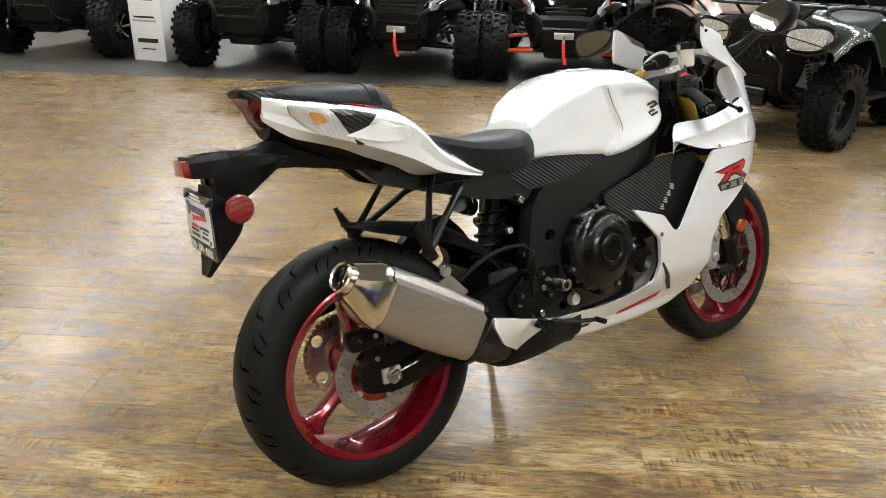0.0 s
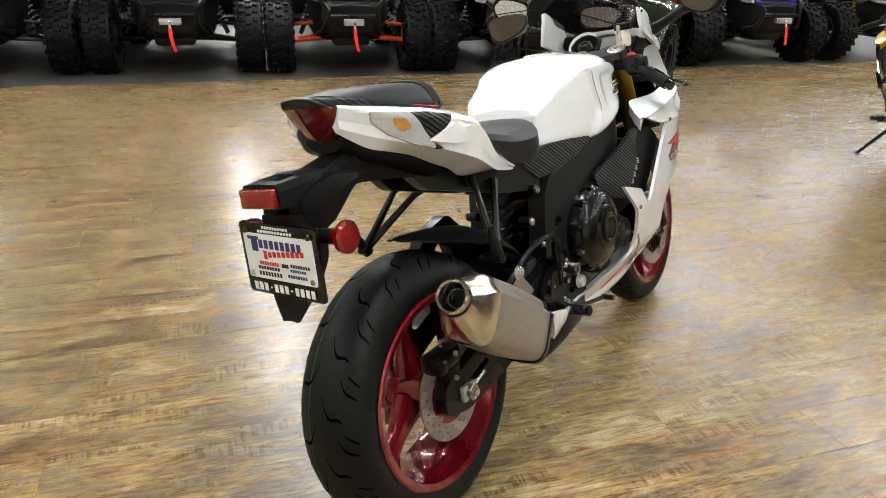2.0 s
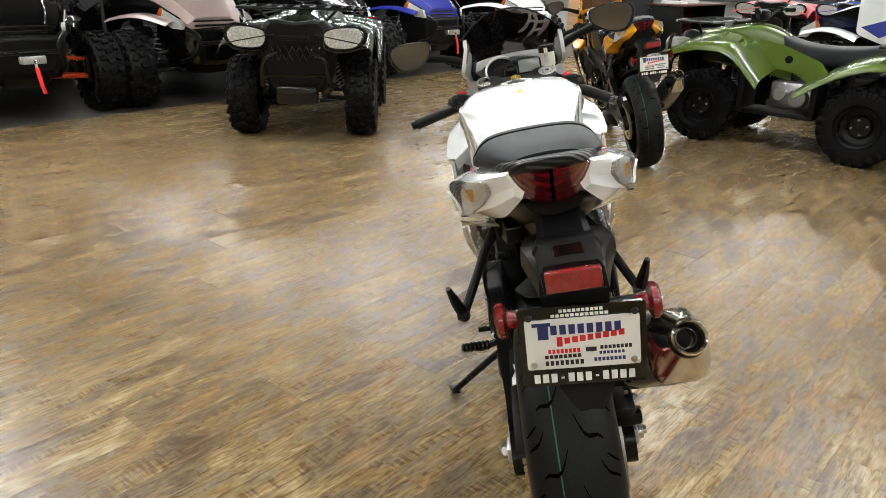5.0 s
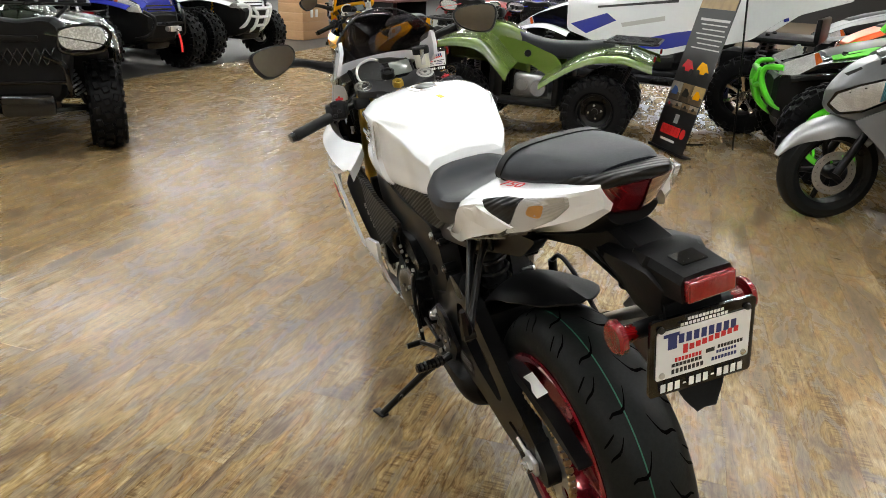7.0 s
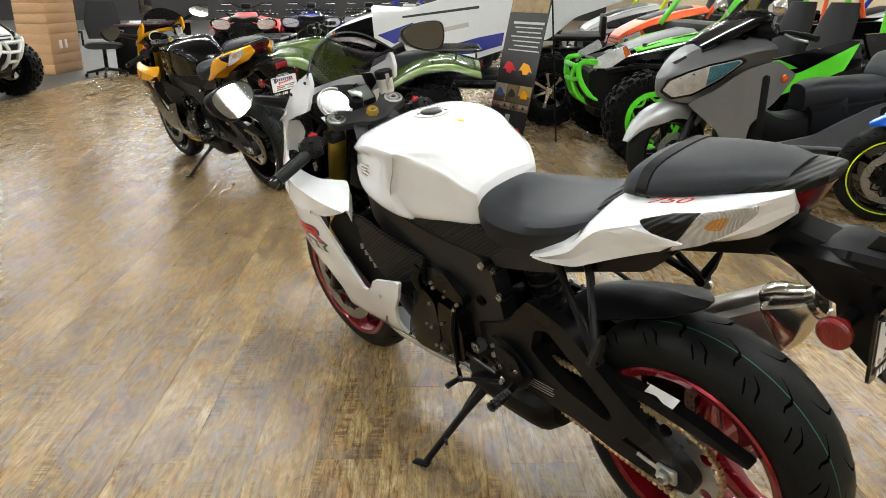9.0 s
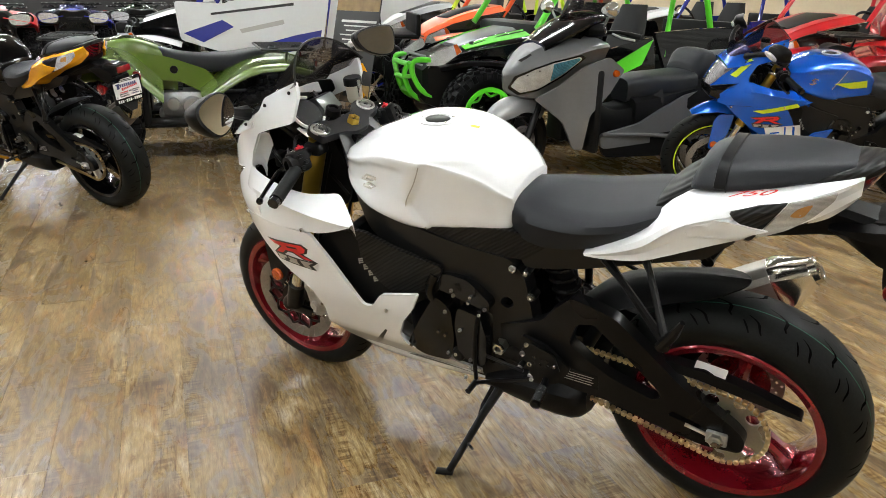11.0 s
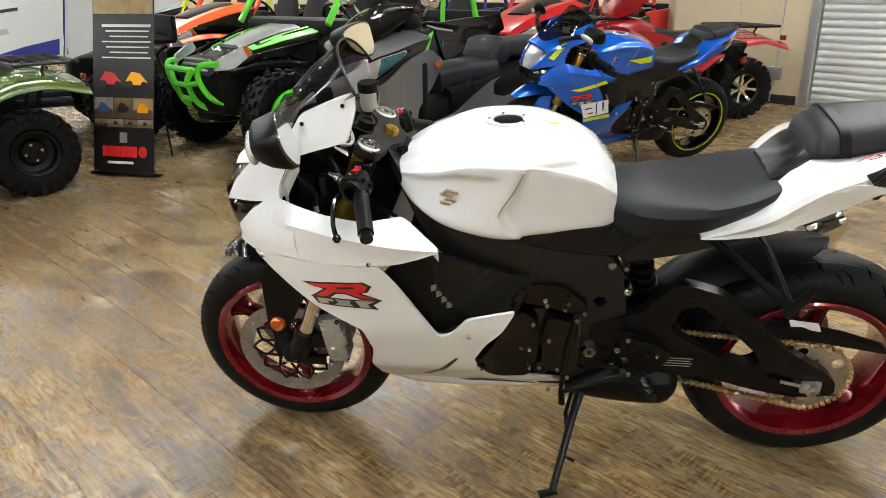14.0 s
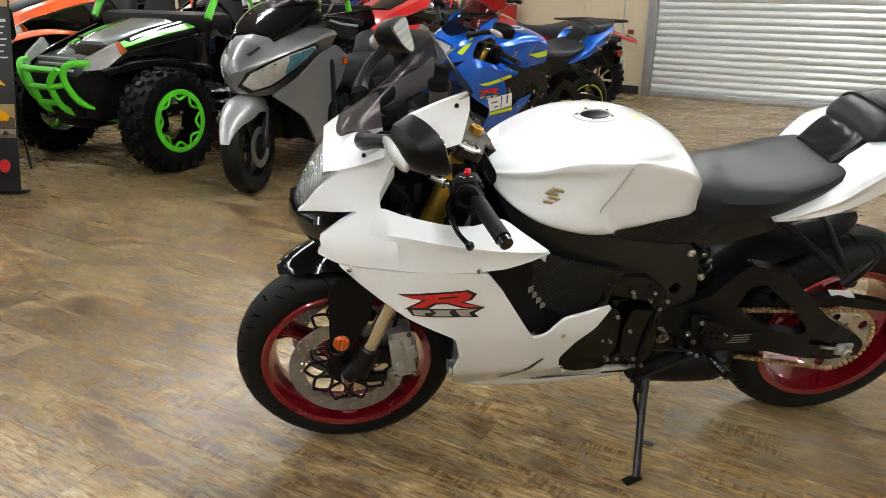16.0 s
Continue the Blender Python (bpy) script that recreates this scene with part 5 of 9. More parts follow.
        part("logo_edge", mark([(1.268, 0.634), (1.19, 0.647), (1.110, 0.656), (1.09, 0.644), (1.10, 0.626), (1.118, 0.620), (1.068, 0.601), (1.12, 0.601), (1.156, 0.614), (1.180, 0.612), (1.20, 0.596), (1.25, 0.592), (1.212, 0.622)], 0.0012), INKBLACK, lg)
        part("logo_bar_edge", mark([(1.246, 0.5935), (1.205, 0.5975), (1.120, 0.599), (1.068, 0.601), (1.092, 0.585), (1.080, 0.5715), (1.120, 0.5735), (1.232, 0.573)], 0.0015), INKBLACK, lg)
        for block in ([(1.234, 0.591), (1.195, 0.594), (1.190, 0.587), (1.206, 0.586), (1.203, 0.578), (1.228, 0.576)], [(1.186, 0.5945), (1.146, 0.5955), (1.150, 0.588), (1.142, 0.577), (1.188, 0.577), (1.178, 0.586)], [(1.136, 0.596), (1.086, 0.598), (1.105, 0.587), (1.097, 0.5755), (1.122, 0.5765), (1.128, 0.584)]):
            part("logo_bar", mark(block, 0.0020), SILVERINK, lg)
    # big side lettering becomes a plain block
    if mats.get("side_mark"):
        pair("side_mark", lambda: panel([(1.17, 0.575), (0.965, 0.60), (0.935, 0.505), (1.12, 0.475)], 0.0012, lambda x, z: flank(x, z) + 0.002, 0.02, [[(1.13, 0.545), (1.075, 0.552), (1.072, 0.542), (1.126, 0.535)], [(1.10, 0.512), (1.06, 0.517), (1.058, 0.508), (1.095, 0.502)], [(1.055, 0.585), (1.045, 0.586), (1.025, 0.50), (1.035, 0.498)], [(1.008, 0.588), (0.994, 0.59), (0.978, 0.525), (0.99, 0.522)]]), mats["side_mark"], bike)
        pair("side_stripe", lambda: panel([(1.26, 0.675), (1.02, 0.735), (1.0, 0.715), (1.20, 0.665)], 0.0012, lambda x, z: flank(x, z) + 0.002, 0.02), accent, bike, "fluorescent yellow stripe")
        pair("low_stripe", lambda: panel([(1.12, 0.468), (0.93, 0.495), (0.91, 0.468), (1.11, 0.444)], 0.0012, lambda x, z: flank(x, z) + 0.002, 0.02), accent, bike, "fluorescent yellow stripe")
        pair("nose_stripe", lambda: panel([(1.40, 0.86), (1.31, 0.965), (1.29, 0.95), (1.37, 0.85)], 0.0012, lambda x, z: flank(x, z) + 0.002, 0.02), accent, bike, "fluorescent yellow stripe")
        pair("tank_stripe", lambda: panel([(0.80, 0.83), (0.60, 0.845), (0.585, 0.80), (0.70, 0.80)], 0.002, lambda x, z: tank_y(x, z) + 0.005, 0.02), accent, bike, "fluorescent yellow stripe")
    else:
        part("red_word", mirrored(panel([(0.955, 0.290), (0.80, 0.258), (0.79, 0.243), (0.945, 0.272)], 0.0012, lambda x, z: flank(x, z) + 0.002, 0.02, [[(0.80 + 0.024 * k + 0.006, 0.2485 + 0.0052 * k), (0.80 + 0.024 * k + 0.0075, 0.2485 + 0.0052 * k), (0.80 + 0.024 * k + 0.0105, 0.261 + 0.0052 * k), (0.80 + 0.024 * k + 0.009, 0.261 + 0.0052 * k)] for k in range(1, 6)])), INKRED, bike, "plain dark red bars on the belly")
        part("belly_mark", panel([(0.90, 0.252), (0.86, 0.264), (0.70, 0.240), (0.69, 0.232), (0.76, 0.238), (0.85, 0.240)], 0.0012, lambda x, z: flank(x, z) + 0.004, 0.02), INKBLACK, bike)

    # headlight and nose
    nose = skin([[(x, y, z) for y, z in ((0, zt), (w * 0.5, zt - 0.004), (w * 0.85, zt - 0.018), (w, zt - 0.05), (w * 0.96, (zt + zb) / 2 - 0.02), (w * 0.7, zb + 0.01), (0, zb), (-w * 0.7, zb + 0.01), (-w * 0.96, (zt + zb) / 2 - 0.02), (-w, zt - 0.05), (-w * 0.85, zt - 0.018), (-w * 0.5, zt - 0.004))] for x, w, zt, zb in ((1.35, 0.140, 0.930, 0.74), (1.40, 0.123, 0.916, 0.735), (1.43, 0.110, 0.893, 0.73), (1.46, 0.092, 0.858, 0.725), (1.485, 0.066, 0.820, 0.722), (1.502, 0.038, 0.788, 0.728), (1.510, 0.014, 0.765, 0.738))], 24, 40)
    bowl = nose.copy()
    for vert in bowl.verts:
        vert.co = Vector((1.36, 0, 0.86)) + (vert.co - Vector((1.36, 0, 0.86))) * 0.90
    head = part("headlight", nose, LAMPGLASS, bike, "clear faceted headlight")
    part("reflector", bowl, HEADLENS, head, "bright faceted reflector")
    for q in (1, -1):
        for k in range(9):
            u = k / 8
            a, b_ = Vector((1.412 + 0.020 * u, 0, 0.897 - 0.052 * u)), Vector((1.382 + 0.044 * u, 0, 0.903 - 0.066 * u))
            part("reflector_rib", tube([(p.x, q * (flank(p.x, p.z) - 0.030), p.z) for p in (a, a.lerp(b_, 0.5), b_)], 0.0024, 6), CHROME, head)
    part("nose_top", skin([[(x, y, z) for y, z in ((0, zt), (w * 0.5, zt - 0.003), (w * 0.82, zt - th * 0.25), (w, zt - th * 0.7), (w - 0.002, zt - th), (0, zt - 0.012), (-w + 0.002, zt - th), (-w, zt - th * 0.7), (-w * 0.82, zt - th * 0.25), (-w * 0.5, zt - 0.003))] for x, zt, th in ((1.29, 0.992, 0.05), (1.335, 0.967, 0.044), (1.375, 0.943, 0.036), (1.40, 0.926, 0.026), (1.420, 0.909, 0.016)) for w in (flank(x, zt - th * 0.7) + 0.0015,)], 18, 40), mats["cowl"], bike)
    part("nose_chin", skin([[(x, y, z) for y, z in ((0, zt), (w, zt), (w * 0.9, zb), (0, zb - 0.01), (-w * 0.9, zb), (-w, zt))] for x, w, zt, zb in ((1.34, 0.155, 0.80, 0.70), (1.42, 0.125, 0.775, 0.695), (1.47, 0.085, 0.765, 0.705), (1.505, 0.03, 0.775, 0.74))], 12, 20), GLOSSK, bike, "black air-intake chin")
    # screen
    scr = []
    for i in range(16):
        f = i / 15
        C = Vector((1.390 - 0.217 * f, 0, 0.940 + 0.206 * f))
        S = Vector((1.364 - 0.256 * f, 0.108 + 0.047 * f, 0.978 + 0.098 * f - 0.014 * math.sin(math.pi * f)))
        ring = []
        for j in range(21):
            q = -1 + j / 10
            far = f * f * q * q if q < 0 else 0.0
            ring.append((C.x + (S.x - C.x) * q * q + 0.036 * far, S.y * q - 0.018 * far, C.z + (S.z - C.z) * abs(q) ** 2.3 - 0.026 * far))
        scr.append(ring)
    sb = loft(scr, False, False)
    bmesh.ops.solidify(sb, geom=sb.faces[:], thickness=0.003)
    wsc = part("windscreen", sb, mats["screen"], bike, "smoked plastic windscreen")
    part("screen_edge", tube(scr[-1], 0.0028, 6), SATIN, wsc)
    for x, z in ((1.332, 0.942), (1.236, 1.008), (1.140, 1.050)):
        for q in (-1, 1):
            part("screen_bolt", bolt((x, flank(x, z) + 0.0005, z) if q > 0 else (x + 0.02, -brow(x + 0.02, z - 0.012) - 0.0005, z - 0.012), 0.0050, 0.004, q), SATIN, wsc)
    # inner dark shroud, radiator and the cover with its print
    pair("inner_shroud", lambda: panel(rounded([(1.36, 0.73), (1.28, 0.752), (1.12, 0.752), (1.07, 0.72), (1.06, 0.66), (0.95, 0.48), (0.84, 0.46), (0.73, 0.55), (0.72, 0.60), (0.96, 0.70), (1.05, 0.71), (1.10, 0.68), (1.30, 0.66)], 0.015), 0.008, lambda x, z: 0.72 * flank(x, z), 0.06), MATTE, bike)
    pair("intake_tube", lambda: panel(rounded([(1.42, 0.77), (1.36, 0.93), (1.25, 0.955), (1.12, 0.90), (1.06, 0.78), (1.10, 0.68), (1.36, 0.70)], 0.02), 0.012, lambda x, z: 0.048 + 0.03 * max(0, x - 1.2), 0.05, (), 0.004), MATTE, bike, "black intake tube behind the nose")
    pair("inner_liner", lambda: panel(rounded([(1.39, 0.80), (1.365, 0.925), (1.30, 0.985), (1.245, 0.990), (1.245, 0.955), (1.285, 0.925), (1.31, 0.86), (1.31, 0.79)], 0.01), 0.005, lambda x, z: flank(x, z) - 0.018, 0.03), MATTE, bike)
    for cx, cz, cw, ch in ((1.258, 0.835, 0.030, 0.045), (1.236, 0.800, 0.026, 0.030), (1.215, 0.838, 0.018, 0.050)):
        part("wire_connector", rbox((cx, 0.115, cz), (cw, 0.03, ch), 0.004), SATIN, bike)
    part("wire_loom", tube([(1.33, 0.10, 0.90), (1.27, 0.125, 0.86), (1.235, 0.13, 0.82), (1.24, 0.12, 0.76)], 0.006, 8, 16), SATIN, bike)
    part("loom_pin", rod((1.237, 0.138, 0.79), (1.232, 0.140, 0.765), 0.006, 10), STEEL, bike)
    duct = pair("side_duct", lambda: panel(rounded([(0.985, 0.705), (0.93, 0.705), (0.84, 0.668), (0.71, 0.625), (0.725, 0.585), (0.755, 0.545), (0.86, 0.520), (0.90, 0.55), (0.95, 0.62)], 0.012), 0.012, lambda x, z: table(x, [(0.7, 0.165), (0.85, 0.19), (1.0, 0.205)]), 0.05, (), 0.003), CARBON, bike, "black carbon-pattern side duct")
    pair("duct_shell", lambda: panel(rounded([(1.075, 0.655), (1.03, 0.70), (0.97, 0.70), (0.90, 0.60), (0.85, 0.525), (0.90, 0.495), (0.945, 0.472), (1.0, 0.54)], 0.012), 0.006, lambda x, z: table(x, [(0.8, 0.185), (0.9, 0.19), (1.06, 0.222)]), 0.03), MATTE, bike, "matte black duct shell")
    pair("fine_print", lambda: join(*[panel([(0.958 - 0.012 * k, 0.618 - 0.006 * j - 0.018 * k), (0.945 - 0.012 * k, 0.622 - 0.006 * j - 0.018 * k), (0.944 - 0.012 * k, 0.618 - 0.006 * j - 0.018 * k), (0.957 - 0.012 * k, 0.614 - 0.006 * j - 0.018 * k)], 0.0008, lambda x, z: table(x, [(0.8, 0.185), (0.9, 0.19), (1.06, 0.222)]) + 0.0012) for k in range(4) for j in range(3)]), SILVERINK, duct, "rows of small grey print")
    part("radiator", both(lambda: rbox((1.02, 0.08, 0.52), (0.035, 0.15, 0.30), 0.006)), MATTE, bike)
    part("radiator_fin", join(*[rbox((1.039, 0, 0.40 + 0.012 * k), (0.004, 0.28, 0.003), 0) for k in range(22)]), SATIN, bike)
    for k in range(4):
        y = -0.09 + 0.06 * k
        part("header_pipe", tube([(0.88, y, 0.50), (0.97, y, 0.44), (0.98, y * 0.8, 0.33), (0.88, y * 0.5, 0.26), (0.70, y * 0.4, 0.25)], 0.019, 12, 18), TITAN, bike, "heat-coloured steel pipe")

    # engine
    eng = part("engine", join(rbox((0.72, 0, 0.41), (0.30, 0.27, 0.22), 0.03), rbox((0.80, 0, 0.56), (0.17, 0.28, 0.16), 0.02), rbox((0.62, 0, 0.29), (0.22, 0.22, 0.12), 0.03), rbox((0.60, 0, 0.47), (0.12, 0.24, 0.12), 0.02)), ENGINE, bike, "black engine with bolted covers")
    part("clutch_cover", mirrored(lathe([(0.0001, 0.205), (0.026, 0.205), (0.030, 0.200), (0.060, 0.200), (0.066, 0.194), (0.090, 0.190), (0.102, 0.182), (0.108, 0.170), (0.118, 0.166), (0.124, 0.156), (0.124, 0.12)], 48, (0.70, 0, 0.476))), ENGINE, eng, "large round black clutch cover")
    part("clutch_ring", mirrored(lathe([(0.030, 0.203), (0.034, 0.207), (0.040, 0.207), (0.044, 0.202)], 40, (0.70, 0, 0.476))), SATIN, eng)
    part("pulser_cover", mirrored(lathe([(0.0001, 0.185), (0.026, 0.185), (0.03, 0.180), (0.042, 0.195), (0.047, 0.182), (0.054, 0.172), (0.056, 0.12)], 30, (0.825, 0, 0.425))), ENGINE, eng, "small round black cover")
    gen = rounded([(0.742, 0.532), (0.765, 0.500), (0.826, 0.392), (0.858, 0.338), (0.80, 0.314), (0.715, 0.322), (0.694, 0.40), (0.698, 0.50)], 0.02)
    part("stator_cover", panel(gen, 0.06, lambda x, z: 0.168 + 0.012 * max(0, 1 - ((x - 0.775) ** 2 + (z - 0.40) ** 2) / 0.007), 0.02, (), 0.006), ENGINE, eng, "black generator cover")
    part("sprocket_cover", panel(rounded([(0.672, 0.515), (0.606, 0.502), (0.592, 0.44), (0.60, 0.345), (0.64, 0.335), (0.682, 0.36), (0.688, 0.45)], 0.014), 0.06, 0.172, 0, (), 0.006), ENGINE, eng)
    part("starter_cover", panel(rounded([(0.745, 0.592), (0.70, 0.606), (0.64, 0.60), (0.578, 0.545), (0.585, 0.515), (0.66, 0.535), (0.75, 0.555)], 0.014), 0.05, 0.160, 0, (), 0.006), ENGINE, eng)
    part("starter_cover", mirrored(panel(rounded([(0.75, 0.60), (0.62, 0.575), (0.61, 0.53), (0.68, 0.515), (0.76, 0.54)], 0.015), 0.05, 0.150, 0, (), 0.005)), ENGINE, eng)
    part("water_pump_pipe", tube([(0.757, 0.16, 0.52), (0.752, 0.172, 0.56), (0.735, 0.165, 0.60)], 0.014, 12, 10), ENGINE, eng)
    part("shaft_seal", lathe([(0.0001, 0.176), (0.014, 0.176), (0.019, 0.172), (0.022, 0.16)], 20, (0.686, 0, 0.352)), SATIN, eng)
    for k in range(11):
        a = 2 * math.pi * k / 11
        part("cover_boss", rod((0.70 + 0.122 * math.cos(a), -0.14, 0.476 + 0.122 * math.sin(a)), (0.70 + 0.122 * math.cos(a), -0.168, 0.476 + 0.122 * math.sin(a)), 0.011, 10), ENGINE, eng)
        part("engine_bolt", bolt((0.70 + 0.122 * math.cos(a), -0.167, 0.476 + 0.122 * math.sin(a)), 0.006, 0.007, -1), STEEL if k % 3 == 0 else SATIN, eng)
    for x, z in ((0.678, 0.555), (0.683, 0.569), (0.626, 0.564), (0.634, 0.544), (0.587, 0.535), (0.604, 0.513), (0.71, 0.494), (0.738, 0.421), (0.717, 0.415), (0.669, 0.445), (0.716, 0.355), (0.69, 0.357), (0.644, 0.352), (0.65, 0.328), (0.637, 0.327), (0.618, 0.328), (0.631, 0.289), (0.665, 0.285), (0.838, 0.343)):
        part("engine_bolt", bolt((x, 0.173, z), 0.0052, 0.007), STEEL, eng)
    part("engine_hose", tube([(0.606, 0.17, 0.52), (0.618, 0.178, 0.46), (0.628, 0.178, 0.38), (0.632, 0.174, 0.27)], 0.006, 8, 14), MATTE, eng)
    part("sight_glass", mirrored(lathe([(0.0001, 0.150), (0.010, 0.150), (0.015, 0.155), (0.02, 0.14)], 20, (0.60, 0, 0.35))), ALLOY, eng)
    part("oil_filler", mirrored(lathe([(0.0001, 0.165), (0.02, 0.165), (0.022, 0.13)], 20, (0.60, 0, 0.45))), ENGINE, eng)

    # silencer
    a, b = Vector((-0.105, -0.235, 0.580)), Vector((0.215, -0.185, 0.385))
    d = (b - a).normalized()
    side = Vector((0, 1, 0)) - d * d.y
    side.normalize()
    up = d.cross(side)
    if up.z < 0:
        up = -up

    def can_ring(f, wy, wz, low=1.0, square=0.5):
        c = a + (b - a) * f
        return [c + side * wy * math.copysign(abs(math.cos(t)) ** square, math.cos(t)) * (0.72 if math.sin(t) > 0.3 else 1.0) + up * (wz * math.copysign(abs(math.sin(t)) ** square, math.sin(t)) * (low if math.sin(t) < 0 else 1)) for t in (2 * math.pi * k / 28 for k in range(28))]

    can = part("silencer", loft([can_ring(f, w, h, l) for f, w, h, l in ((0.20, 0.056, 0.062, 1.25), (0.5, 0.060, 0.066, 1.3), (0.80, 0.060, 0.066, 1.32), (1.0, 0.058, 0.064, 1.3))]), TITAN, bike, "brushed titanium silencer", 30)
    part("end_cone", loft([can_ring(f, w, h, l, q) for f, w, h, l, q in ((0.215, 0.0565, 0.0625, 1.25, 0.5), (0.20, 0.058, 0.064, 1.27, 0.5), (0.13, 0.056, 0.061, 1.20, 0.6), (0.05, 0.046, 0.049, 1.10, 0.85), (0.0, 0.040, 0.042, 1.03, 1.0), (-0.02, 0.037, 0.038, 1.0, 1.0))], False), CHROME, can, "polished end cone")
    part("outlet", loft([[a + d * o + side * r * math.cos(t) + up * r * math.sin(t) for t in (2 * math.pi * k / 28 for k in range(28))] for o, r in ((-0.004, 0.035), (-0.022, 0.034), (-0.026, 0.031), (-0.022, 0.0275), (-0.012, 0.0265), (0.030, 0.0260))], False), CHROME, can)
    part("outlet_core", loft([[a + d * o + side * r * math.cos(t) + up * r * math.sin(t) for t in (2 * math.pi * k / 20 for k in range(20))] for o, r in ((0.026, 0.0275), (0.027, 0.022), (0.028, 0.0005))], False), MATTE, can)
    part("inner_pipe", loft([[a + d * o + side * r * math.cos(t) + up * r * math.sin(t) for t in (2 * math.pi * k / 24 for k in range(24))] for o, r in ((0.027, 0.0205), (0.002, 0.0200), (0.001, 0.0190), (0.002, 0.0180), (0.027, 0.0175))], False), STEEL, can)
    part("front_band", loft([can_ring(f, w, h, l) for f, w, h, l in ((0.985, 0.061, 0.067, 1.33), (1.02, 0.062, 0.068, 1.33), (1.05, 0.055, 0.06, 1.3))]), GLOSSK, can)
    part("exhaust_shroud", skin([[Vector((x, -0.175 + oy, z)) + Vector((0, w * math.cos(t), h * math.sin(t))) for t in (2 * math.pi * k / 12 for k in range(12))] for x, oy, z, w, h in ((0.215, -0.002, 0.365, 0.046, 0.072), (0.28, 0.02, 0.325, 0.036, 0.066), (0.37, 0.05, 0.30, 0.036, 0.06), (0.43, 0.07, 0.29, 0.04, 0.05))], 12, 20), SATIN, can, "black exhaust cover")
    part("collector_box", skin([[(x, y, z) for y, z in ((-w, zt), (w, zt), (w, zb), (0, zb - 0.012), (-w, zb))] for x, w, zt, zb in ((0.33, 0.11, 0.32, 0.235), (0.37, 0.138, 0.33, 0.222), (0.50, 0.138, 0.325, 0.225), (0.62, 0.125, 0.29, 0.235))], 10, 20), MATTE, bike, "black exhaust box")
    part("silencer_bracket", panel(rounded([(0.15, 0.535), (0.20, 0.48), (0.12, 0.47), (0.05, 0.49)], 0.01), 0.006, -0.222), TITAN, can)
    part("bracket_bolt", bolt((0.137, -0.228, 0.545), 0.014, 0.01, -1), STEEL, can)

    # passenger pegs and hangers
    for s in (-1, 1):
        foot = Vector((0.122, 0.19 * s, 0.584))
        peg = part("passenger_peg_hanger", join(tube([(0.30, 0.092 * s, 0.71), (0.255, 0.12 * s, 0.685), foot], [0.013, 0.0085, 0.011], 8), tube([(0.215, 0.088 * s, 0.745), (0.185, 0.12 * s, 0.715), foot], [0.012, 0.0075, 0.010], 8), rbox((0.26, 0.088 * s, 0.735), (0.14, 0.012, 0.03), 0.005)), SATIN, bike, "black forked peg hanger")
        part("peg", join(tube([foot + Vector((0.012, 0, -0.012)), foot + Vector((-0.018, 0.010 * s, 0.040)), (0.086, 0.208 * s, 0.665)], [0.014, 0.012, 0.006], 8), rod(foot + Vector((0, -0.012 * s, 0)), foot + Vector((0, 0.014 * s, 0)), 0.012, 12)), SATIN, peg)
        rear = part("rider_peg_bracket", panel(rounded([(0.50, 0.47), (0.43, 0.455), (0.36, 0.40), (0.40, 0.34), (0.47, 0.32)], 0.015), 0.01, 0.155) if s > 0 else mirrored(panel(rounded([(0.50, 0.47), (0.43, 0.455), (0.36, 0.40), (0.40, 0.34), (0.47, 0.32)], 0.015), 0.01, 0.155)), SATIN, bike, "black drilled foot-peg bracket")
        pr = part("rider_peg", tube([(0.43, 0.155 * s, 0.345), (0.425, 0.20 * s, 0.335), (0.415, 0.255 * s, 0.345)], [0.010, 0.011, 0.009], 8), SATIN, rear)
        part("peg_rubber", tube([(0.428 - 0.012 * k / 13, (0.18 + 0.0055 * k) * s, 0.338 + 0.0005 * k) for k in range(14)], [0.0145 if k % 2 else 0.0115 for k in range(14)], 10), ENGINE, pr)
        part("heel_plate", panel(rounded([(0.47, 0.46), (0.40, 0.44), (0.385, 0.39), (0.45, 0.37)], 0.01), 0.003, 0.166, 0, [circle2(0.44 + 0.018 * (i % 3) - 0.02, 0.40 + 0.018 * (i // 3), 0.005, 8) for i in range(6)]) if s > 0 else mirrored(panel(rounded([(0.47, 0.46), (0.40, 0.44), (0.385, 0.39), (0.45, 0.37)], 0.01), 0.003, 0.166, 0, [circle2(0.44 + 0.018 * (i % 3) - 0.02, 0.40 + 0.018 * (i // 3), 0.005, 8) for i in range(6)])), SATIN, rear)
        for x, z in ((0.475, 0.455), (0.465, 0.345), (0.40, 0.41)):
            part("bracket_screw", bolt((x, 0.168 * s, z), 0.006, 0.006, s), STEEL, rear)
    part("gear_lever", join(tube([(0.47, 0.165, 0.34), (0.56, 0.175, 0.31), (0.63, 0.185, 0.285)], 0.006, 8), rod((0.63, 0.18, 0.285), (0.63, 0.225, 0.285), 0.0085, 10)), SATIN, bike)
    part("gear_rod", rod((0.49, 0.165, 0.36), (0.60, 0.165, 0.375), 0.005, 8), SATIN, bike)
    part("brake_pedal", join(tube([(0.47, -0.165, 0.33), (0.56, -0.175, 0.30), (0.64, -0.19, 0.29)], 0.006, 8), rod((0.64, -0.185, 0.29), (0.64, -0.22, 0.29), 0.008, 10)), SATIN, bike)
    part("rear_master_cylinder", join(rod((0.44, -0.165, 0.44), (0.44, -0.165, 0.52), 0.012, 12), rod((0.44, -0.165, 0.40), (0.44, -0.165, 0.44), 0.006, 8)), SATIN, bike)
    part("rear_brake_hose", tube([(0.44, -0.165, 0.52), (0.40, -0.17, 0.545), (0.30, -0.16, 0.53), (0.16, -0.15, 0.46), (0.03, -0.135, 0.42)], 0.006, 8, 20), MATTE, bike)
